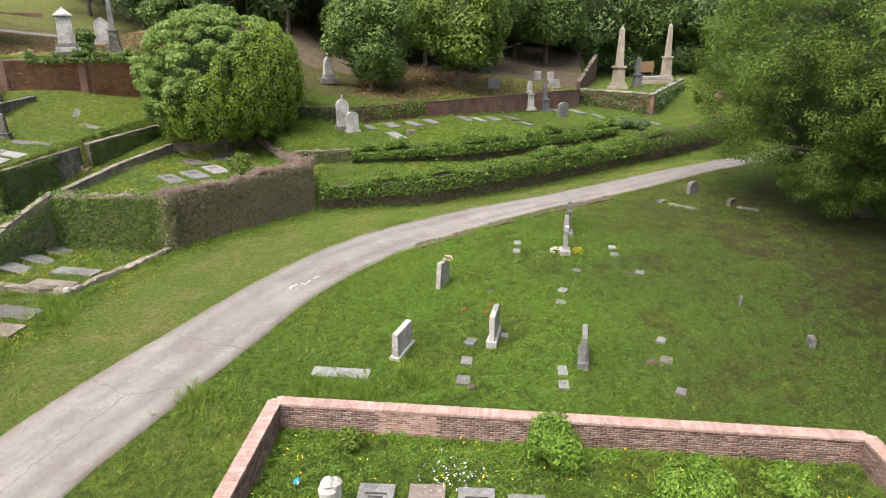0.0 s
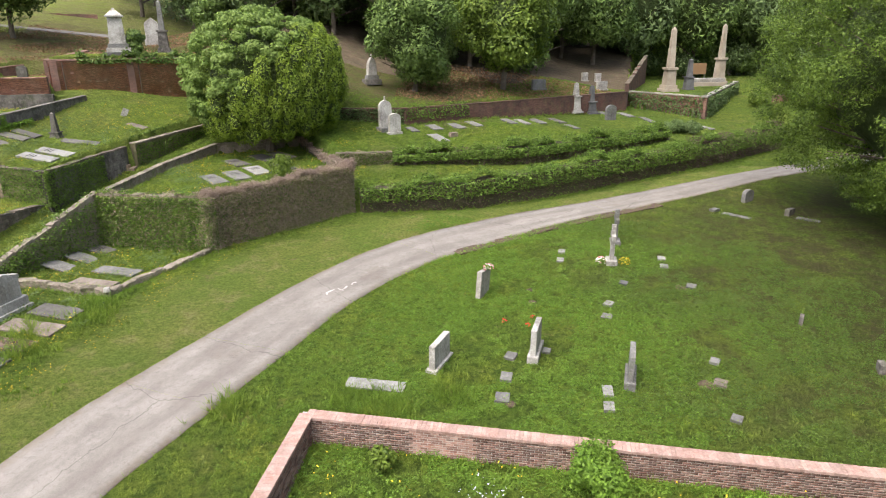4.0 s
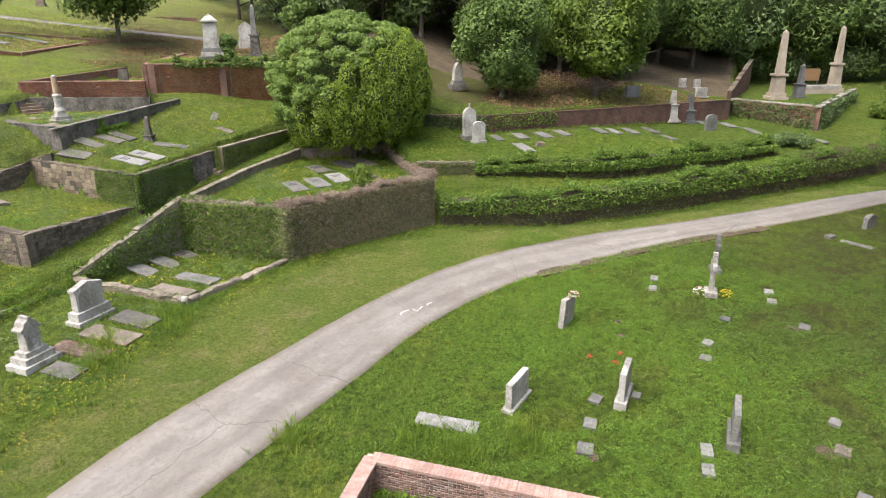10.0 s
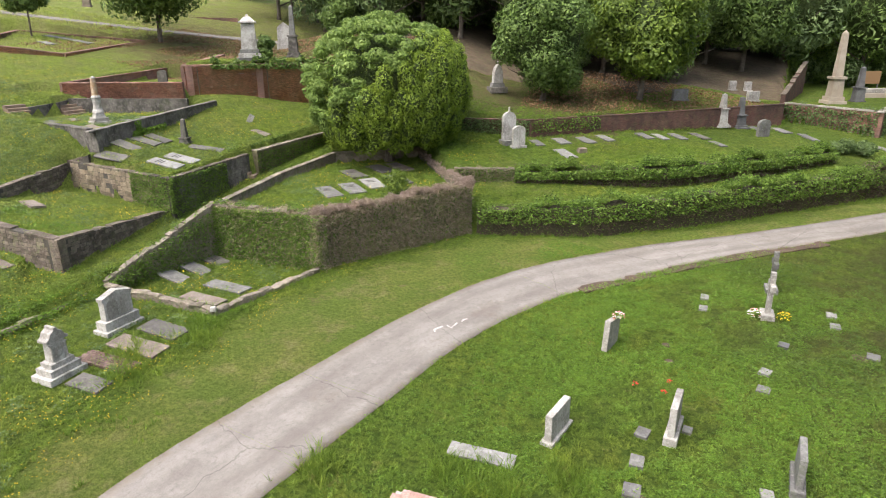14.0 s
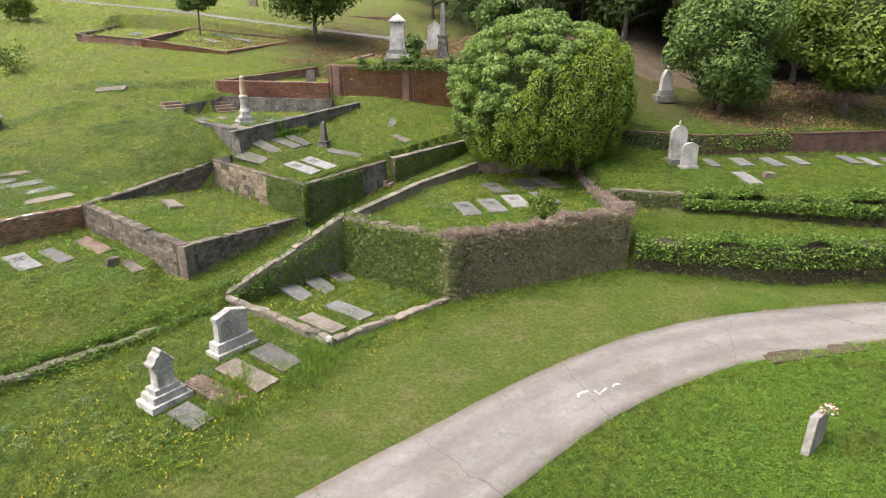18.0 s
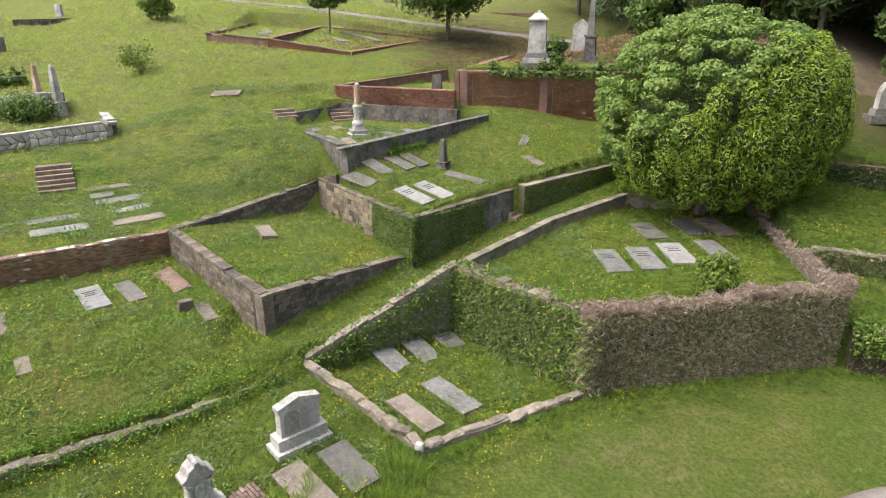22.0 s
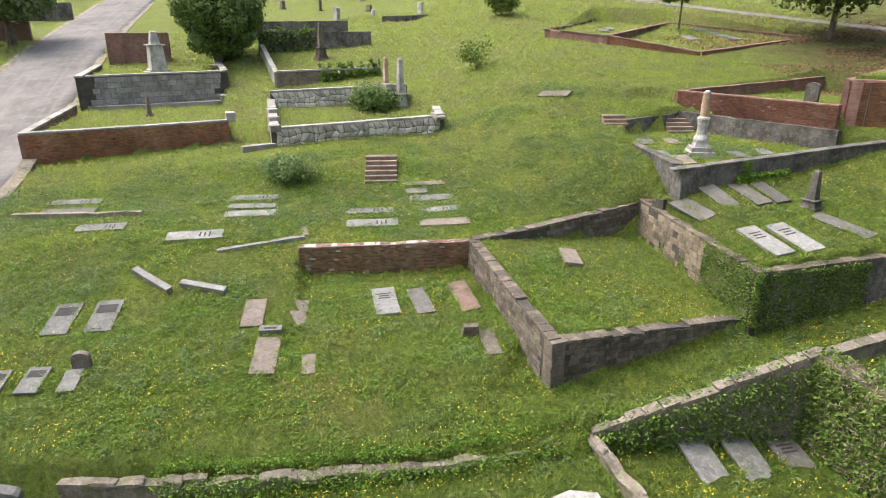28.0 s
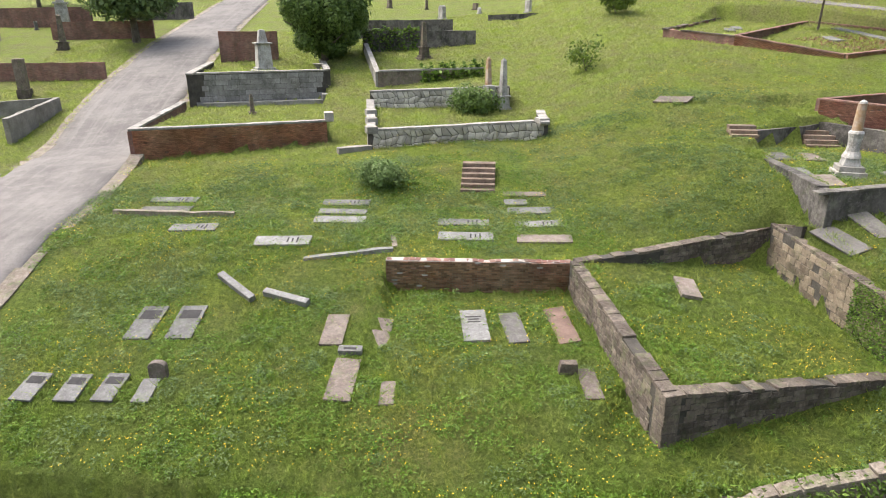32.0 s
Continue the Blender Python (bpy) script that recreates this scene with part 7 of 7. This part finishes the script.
tree("young_tree", -58.5, 59.6, 5.5, 2.2, TREE, "young slim tree within a far plot", 3500, 0.2, 0.8, 0.45, 8, 18, 0.1)
tree("dark_tree", -74.5, 20.8, 8.5, 4.7, TREE, "dark dense evergreen beside a plot", 42000, 0.16, 0.85, 0.06, 9, 45, 0.4, 0.3)
tree("street_tree", -89.7, 1.7, 9.0, 5.0, HAZY_TREE, "dark spreading tree with a pale trunk by the road", 12000, 0.3, 0.8, 0.3, 10, 36, 0.45)
tree("grey_tree", 14.0, 90.0, 13.0, 7.0, TREE, "broad grey-green tree behind mounds", 16000, 0.32, 0.8, 0.15, 11, 50, 0.35, 0.3)
tree("lime_tree", 24.0, 104.0, 11.0, 5.0, LIME, "bright yellow-green young tree", 9000, 0.32, 0.8, 0.1, 12, 36, 0.3)
tree("broad_tree", 36.0, 106.0, 17.0, 7.5, TREE, "tall leafy tree behind the obelisks", 15000, 0.36, 0.8, 0.08, 13, 50, 0.4, 0.3)
tree("pine_tree", 9.0, 100.0, 19.0, 5.5, HAZY_TREE, "tall dark pine in the woods", 12000, 0.36, 0.8, 0.1, 14, 44, 0.4)
rng = random.Random(77)
spots = [(-26, 74), (-12, 79), (-2, 74), (10, 92), (20, 98), (30, 100), (42, 100), (-40, 90), (14, 120), (0, 118), (-28, 116), (-48, 92), (50, 122), (28, 130), (-16, 124), (-36, 84), (-29, 90), (-23, 80), (-17, 74), (-14, 88), (-9, 72), (-4, 82), (-1, 94), (4, 80), (8, 108), (18, 112), (27, 116), (44, 112), (50, 98), (56, 110), (46, 84), (62, 90), (70, 76), (58, 66), (-44, 96), (-52, 104), (-20, 102), (-8, 108), (40, 66), (36, 124), (66, 120), (-62, 108), (-74, 104), (52, 78), (-31, 104)]
for i, (x, y) in enumerate(spots):
    h = rng.uniform(15, 22)
    tree("woodland_tree", x, y, h, rng.uniform(5.6, 7.8), (HAZY_TREE, HAZY_TREE, TREE)[i % 3], "tall dense dark woodland tree at the edge", 7000, 0.4, 0.8, rng.uniform(0.0, 0.05), 100 + i, 40, 0.35, 0.3)
for i, (x, y) in enumerate([(-130, -20), (-136, 26), (-126, 50), (-118, 74), (-104, 88), (-140, 2), (-90, 98)]):
    tree("hilltop_tree", x, y, rng.uniform(9, 13), rng.uniform(5, 6.5), (TREE, HAZY_TREE)[i % 2], "leafy tree on the far hilltop", 5000, 0.5, 0.8, 0.2, 200 + i, 36, 0.35)


def shrub(x, y, high, radius, material, label, n=2500, size=0.1, seed=1, lift=0.0):
    t = thing("shrub", pose(x, y, floor_at(x, y) - 0.05 + lift), label, "shrub")
    bm = bmesh.new()
    r = random.Random(seed)
    for i in range(6):
        a = i * 1.05 + r.random()
        limb_bm(bm, (0, 0, 0), (radius * 0.5 * math.cos(a), radius * 0.5 * math.sin(a), high * 0.7), 0.02, 0.008, 5)
    part("stems", bm, BARK, t)
    leaves("foliage", crown_points(lobes_of((0, 0, high * 0.52), radius, high * 0.5 / radius, 16, seed, 0.42), n, seed, 0.7), size, material, seed, t)
    return t


shrub(-12.3, 37.4, 2.0, 0.95, LIME, "small upright yellow-green shrub by the graves", 4000, 0.08, 2)
shrub(3.15, 15.0, 1.35, 0.95, WEED, "leafy green shrub against the brick wall", 8000, 0.06, 3)
shrub(5.9, 12.75, 1.2, 1.0, WEED, "rounded leafy shrub inside the brick plot", 8000, 0.06, 4)
shrub(7.1, 13.9, 0.8, 0.7, WEED, "small shrub inside the brick plot", 4000, 0.055, 5)
shrub(-2.8, 15.6, 0.7, 0.42, LIME, "small weedy shrub inside the brick plot", 1200, 0.07, 6)
shrub(9.1, 13.8, 0.65, 0.7, WEED, "small shrub inside the brick plot", 3500, 0.055, 7)
shrub(-43.6, 21.9, 1.2, 1.4, BANK_WEED, "tangled scrubby bush on the bank", 2600, 0.09, 8)
shrub(-44.2, 21.6, 1.1, 1.1, BANK_WEED, "tangled green scrub on the bank", 1800, 0.08, 18)
shrub(-55.6, 29.8, 1.6, 2.1, TREE, "dark juniper bush among the obelisks", 6000, 0.12, 9)
shrub(-57.0, 38.8, 2.6, 1.5, LIME, "thin light-green sapling in the grass", 700, 0.13, 10)
shrub(-69.0, 47.0, 2.8, 1.6, LIME, "bright young sapling on the hill", 2500, 0.16, 11)
shrub(-28.3, 52.8, 2.0, 0.9, TREE, "bushy growth beside the white monument", 3000, 0.12, 12)
shrub(36.5, 76.0, 2.6, 2.6, LIME, "bright green bushes below the tree", 6000, 0.2, 13)
shrub(30.5, 76.0, 1.3, 1.3, LIME, "bright green bush by the plot wall", 2200, 0.16, 14)
shrub(17.0, 60.2, 1.2, 1.0, HAZY_TREE, "clipped dark box shrub at a path", 2500, 0.1, 15)
shrub(18.6, 60.6, 1.0, 0.9, HAZY_TREE, "clipped dark box shrub at a path", 2500, 0.1, 16)


for i in range(34):
    x, y = -34 + i * 2.9 + rng.uniform(-1, 1), 78 + rng.uniform(-4, 12) + max(0, i - 20) * 0.9
    if 5 < x < 40 and y < 97:
        y = 99 + rng.uniform(0, 6)
    shrub(x, y, rng.uniform(2.5, 5.0), rng.uniform(2.0, 3.4), (HAZY_TREE, TREE)[i % 2], "dense dark undergrowth at the foot of the woods", 2200, 0.24, 300 + i)


# ---- grass, weeds and small flowers ----
def within(x, y, poly):
    odd = np.zeros(len(x), bool)
    px, py = poly[-1]
    for qx, qy in poly:
        hit = ((qy > y) != (py > y)) & (x < (px - qx) * (y - qy) / (py - qy + 1e-9) + qx)
        odd ^= hit
        px, py = qx, qy
    return odd


DRIVE_POLY = [tuple(p) for p in spline(DRIVE_LEFT, 6)] + [tuple(p) for p in spline(DRIVE_RIGHT, 6)][::-1]
LANE_POLY = LANE_LEFT + LANE_RIGHT[::-1]


def scatter(n, xa, xb, ya, yb, seed, steep=0.95):
    """Random places on open ground: off the drives and clear of walls."""
    rng = np.random.default_rng(seed)
    x, y = rng.uniform(xa, xb, n), rng.uniform(ya, yb, n)
    e = 0.3
    flat = (abs(level(x + e, y) - level(x - e, y)) < steep * 2 * e) & (abs(level(x, y + e) - level(x, y - e)) < steep * 2 * e)
    keep = flat & ~within(x, y, DRIVE_POLY) & ~within(x, y, LANE_POLY)
    for sx, sy, hl, hw, a in SLABS:
        near = np.nonzero((abs(x - sx) < 1.6) & (abs(y - sy) < 1.6))[0]
        dx, dy = x[near] - sx, y[near] - sy
        keep[near[(abs(dx * math.cos(a) + dy * math.sin(a)) < hl * (0.86 if sx > -36 else 0.72)) & (abs(dy * math.cos(a) - dx * math.sin(a)) < hw * (0.84 if sx > -36 else 0.7))]] = False
    return x[keep], y[keep]


def patchy(x, y, scale, seed):
    """A slow wave pattern between 0 and 1."""
    rng = np.random.default_rng(seed)
    v = np.zeros(len(x))
    for _ in range(7):
        a, f, p = rng.uniform(0, 6.28), rng.uniform(0.5, 2.0) / scale, rng.uniform(0, 6.28)
        v += np.sin((x * np.cos(a) + y * np.sin(a)) * f * 6.28 + p)
    return 0.5 + v / 7


def blades(name, x, y, height, spread_, material, seed, label, per=4, most=0.015):
    rng = np.random.default_rng(seed)
    x, y, height = np.repeat(x, per), np.repeat(y, per), np.repeat(height, per)
    n = len(x)
    x, y = x + rng.normal(0, 0.03, n), y + rng.normal(0, 0.03, n)
    z = level(x, y) - 0.01
    a = rng.uniform(0, 6.283, n)
    w = np.clip(height * 0.14, 0.0, most)
    h = height * rng.uniform(0.6, 1.3, n)
    lx, ly = rng.normal(0, spread_, n) * h, rng.normal(0, spread_, n) * h
    p = np.stack([np.stack([x - w * np.cos(a), y - w * np.sin(a), z], 1), np.stack([x + w * np.cos(a), y + w * np.sin(a), z], 1), np.stack([x + lx, y + ly, z + h], 1)], 1)
    ob = part(name, mesh_from(p.reshape(-1, 3), np.arange(3 * n).reshape(n, 3), material), material)
    return tagged(ob, label, "grass", kind="stuff")


def bump(x, y):
    """Tussocks about a step across, between 0 and 1."""
    return np.clip(0.5 + 1.3 * (patchy(x, y, 1.1, 41) - 0.5) + 0.9 * (patchy(x, y, 0.55, 42) - 0.5), 0, 1)


x, y = scatter(430000, -50, 22, 8, 56, 61)
mown = within(x, y, VERGE)
thick_ = patchy(x, y, 9, 3)
clump = bump(x, y)
shady = np.clip((np.hypot(x - 27, y - 30) - 8) / 10, 0.3, 1)
keep = (np.random.default_rng(4).random(len(x)) < (0.2 + 0.3 * thick_ + 0.5 * clump) * shady) & ~mown
blades("grass", x[keep], y[keep], (0.04 + 0.035 * thick_ + 0.085 * clump)[keep], 0.8, GRASS, 5, "short uneven green grass blades over the lawns", 3)
x, y = scatter(260000, -19, 24, 6, 56, 63)
keep = within(x, y, VERGE)
blades("mown_grass", x[keep], y[keep], np.full(keep.sum(), 0.045), 0.9, MOWN_BLADE, 11, "close-mown pale green grass beside the drive", 2, 0.012)
x, y = scatter(90000, -92, -50, -6, 72, 62)
clump = bump(x / 1.6, y / 1.6)
keep = np.random.default_rng(6).random(len(x)) < 0.2 + 0.8 * clump
blades("hill_grass", x[keep], y[keep], 0.1 + 0.14 * clump[keep], 0.8, GRASS, 7, "rough uneven grass over the upper hillside", 3, 0.03)
x, y = scatter(6500, -40, -14, 9, 50, 71)
keep = patchy(x, y, 6, 9) > 0.62
blades("tall_grass", x[keep], y[keep], np.full(keep.sum(), 0.22), 0.5, GRASS, 8, "taller tufts of rough grass", 9)
rng = np.random.default_rng(19)
fringe = []
for line, wide in ((SIDE_A, 0.4), (SIDE_B, 0.4), ([(-27.1, 12.6), (-25.2, 18.0), (-23.2, 27.0)], 0.35), ([(-23.2, 27.0), (-16.8, 26.3), (-14.4, 31.9)], 0.35), ([(-33.7, 36.8), (-25.3, 35.3), (-23.9, 41.4)], 0.4),
                   (IVY_LINE, 0.5), ([(-23.2, 27.0), (-21.2, 33.5), (-21.2, 40.8), (-20.0, 46.7)], 0.35), ([(-38.0, 38.9), (-31.4, 37.0), (-29.6, 47.0)], 0.4), ([(-35.35, 20.75), (-33.35, 27.6)], 0.4), (BRICK_LINE, 0.4),
                   ([(-52.4, 8.4), (-53.5, 19.6)], 0.4), (RUBBLE[:3], 0.45), (RED_LONG, 0.4), (HEDGE_LOW, 0.9)):
    total = sum(math.dist(a, b) for a, b in zip(line, line[1:]))
    for i in range(int(total * 24)):
        x, y, ux, uy, k, f = along(line, rng.random())
        o = (wide / 2 + 0.05 + abs(rng.normal(0, 0.14))) * (1 if rng.random() < 0.5 else -1)
        fringe.append((x - uy * o, y + ux * o))
for px, py, hl, hw, a in SLABS:
    for i in range(22):
        s, o = rng.uniform(-hl, hl), (hw + abs(rng.normal(0, 0.05))) * (1 if rng.random() < 0.5 else -1)
        fringe.append((px + s * math.cos(a) - o * math.sin(a), py + s * math.sin(a) + o * math.cos(a)))
fringe = np.array(fringe)
tufts = fringe[np.random.default_rng(23).random(len(fringe)) < 0.2]
blades("edge_grass", fringe[:, 0], fringe[:, 1], rng.uniform(0.1, 0.3, len(fringe)), 0.6, GRASS, 20, "long grass left standing along walls and slabs", 5)
rng = np.random.default_rng(9)
spot = np.concatenate([rng.normal(c, 0.45, (60, 2)) for c in [(-18.0, 22.3), (-16.6, 25.2), (-16.2, 24.2), (-4.3, 19.4), (-3.0, 19.2), (-1.2, 20.3), (-8.3, 18.6), (-17.3, 21.2)]])
blades("grass_tussock", spot[:, 0], spot[:, 1], np.full(len(spot), 0.42), 0.5, GRASS, 10, "long arching grass tussocks beside the graves", 9)


def weeds(name, x, y, radius, material, seed, label, per=9, size=0.055):
    rng = np.random.default_rng(seed)
    n = len(x)
    cx, cy = np.repeat(x, per), np.repeat(y, per)
    r = np.repeat(radius, per) * np.sqrt(rng.random(n * per))
    a = rng.uniform(0, 6.283, n * per)
    px, py = cx + r * np.cos(a), cy + r * np.sin(a)
    pz = level(px, py) + 0.03 + np.repeat(radius, per) * 0.75 * rng.random(n * per) * (1 - (r / np.repeat(radius, per)) ** 2)
    ob = leaves(name, np.stack([px, py, pz], 1), size, material, seed, None, "stuff", 1.5, 0.3, 3)
    return tagged(ob, label, "weeds")


x, y = scatter(34000, -8, 21, 15, 41, 81)
fade = np.hypot((x - 3) / 10, (y - 24) / 11) + 0.35 * patchy(x, y, 5, 28)
keep = (patchy(x, y, 8, 21) + 0.6 * patchy(x, y, 1.6, 24) > 0.56) & (fade < 1.65) & (np.random.default_rng(17).random(len(x)) < np.clip(2.2 - fade, 0.3, 1) * np.clip((x + 6) / 5, 0.15, 1))
x, y = x[keep], y[keep]
# Clover to the right takes the leaf colour with shade painted in.
dull = x + 2.5 * np.sin(y * 0.7) + np.random.default_rng(18).normal(0, 2.2, len(x)) > 8.0
for chosen, leaf, seed in ((~dull, WEED, 82), (dull, CLOVER_SHADED, 182)):
    weeds("clover", x[chosen], y[chosen], np.random.default_rng(seed).uniform(0.1, 0.28, chosen.sum()), leaf, seed, "leafy clover and low weeds in the lawn", 20, 0.042)
x, y = scatter(9500, -47, -24, 7, 30, 83)
keep = patchy(x, y, 5, 22) + 0.5 * patchy(x, y, 1.5, 25) > 0.77
weeds("low_weeds", x[keep], y[keep], np.random.default_rng(8).uniform(0.15, 0.35, keep.sum()), WEED, 84, "low broad-leaved weeds on the bank", 14)
x, y = scatter(9000, -50, -33, 6, 44, 89)
u = -0.95 * x + 0.31 * y
keep = (abs(u - 45.5) < 2.6) & (patchy(x, y, 5, 26) > 0.35) | (patchy(x, y, 7, 27) > 0.74)
weeds("bank_weeds", x[keep], y[keep], np.random.default_rng(9).uniform(0.2, 0.45, keep.sum()), BANK_WEED, 90, "dull green scrubby weeds along the bank", 26, 0.05)
x, y = scatter(1900, -48, -16, 7, 44, 85)
keep = patchy(x, y, 7, 44) > 0.4
x, y = x[keep], y[keep]
weeds("weed_clumps", x, y, np.random.default_rng(5).uniform(0.2, 0.5, len(x)), BANK_WEED, 86, "rounded clumps of green weeds", 60, 0.055)
weeds("wall_weeds", tufts[:, 0], tufts[:, 1], np.random.default_rng(24).uniform(0.12, 0.38, len(tufts)), WEED, 25, "leafy weeds crowding the feet of walls and graves", 26, 0.045)
x, y = scatter(500, -5, 11, 8, 16.5, 87)
weeds("plot_weeds", x, y, np.random.default_rng(6).uniform(0.15, 0.4, len(x)), WEED, 88, "weeds filling the brick plot", 40, 0.05)


def dots(name, x, y, material, seed, label, high=0.13, size=0.029):
    rng = np.random.default_rng(seed)
    c = np.stack([x, y, level(x, y) + high * rng.uniform(0.6, 1.4, len(x))], 1)
    ob = leaves(name, c, size, material, seed, None, "stuff", 3.0)
    return tagged(ob, label, "flowers")


x, y = scatter(52000, -52, -8, 7, 50, 91)
keep = (patchy(x, y, 4.5, 31) + 0.3 * patchy(x, y, 1.2, 32) > 0.7) & ~within(x, y, [(-16.5, 8), (-14.2, 26), (-13.0, 31), (-8, 39), (6, 44), (24, 56), (24, 40), (-4, 30), (-9, 8)])
dots("yellow_flowers", x[keep], y[keep], YELLOW, 92, "tiny yellow wild flowers in the grass")
x, y = scatter(1500, -5, 11.5, 6, 16.6, 93)
keep = patchy(x, y, 2, 33) > 0.55
dots("yellow_flowers", x[keep], y[keep], YELLOW, 94, "yellow wild flowers in the brick plot", 0.25, 0.04)
rng = np.random.default_rng(95)
x, y = rng.normal(0.1, 0.45, 90), rng.normal(14.1, 0.35, 90)
dots("lilac_flowers", x, y, LILAC, 96, "pale lilac wild flowers in the brick plot", 0.35, 0.035)
x, y = scatter(26000, -56, -20, 55, 80, 97, 2.0)
keep = (patchy(x, y, 9, 35) > 0.4) & (y < 74)
ob = leaves("fallen_leaves", np.stack([x, y, level(x, y) + 0.05], 1)[keep], 0.12, DEAD_LEAF, 98, None, "stuff", 3.0)
tagged(ob, "dry brown leaves lying below the trees", "leaves")
x, y = scatter(12000, -8, 14, 56, 74, 99, 2.0)
keep = [off_line(a, b, RED_LONG) > 0.4 for a, b in zip(x, y)]
ob = leaves("fallen_leaves", np.stack([x, y, level(x, y) + 0.03], 1)[keep], 0.12, DEAD_LEAF, 100, None, "stuff", 3.0)
tagged(ob, "dry brown leaves lying below the magnolia", "leaves")


# bare earth along the inner edge of the drive
pts = [tuple(p) for p in spline([(-1.5, 33.2), (1.5, 35.7), (5.2, 38.4), (8.5, 40.6), (11.5, 42.4)], 5)]
edge = wall("earth_edge", pts, [floor_at(*p) + 0.05 for p in pts], 0.75, EARTH, "washed-out strip of red earth beside the drive", 0.03)
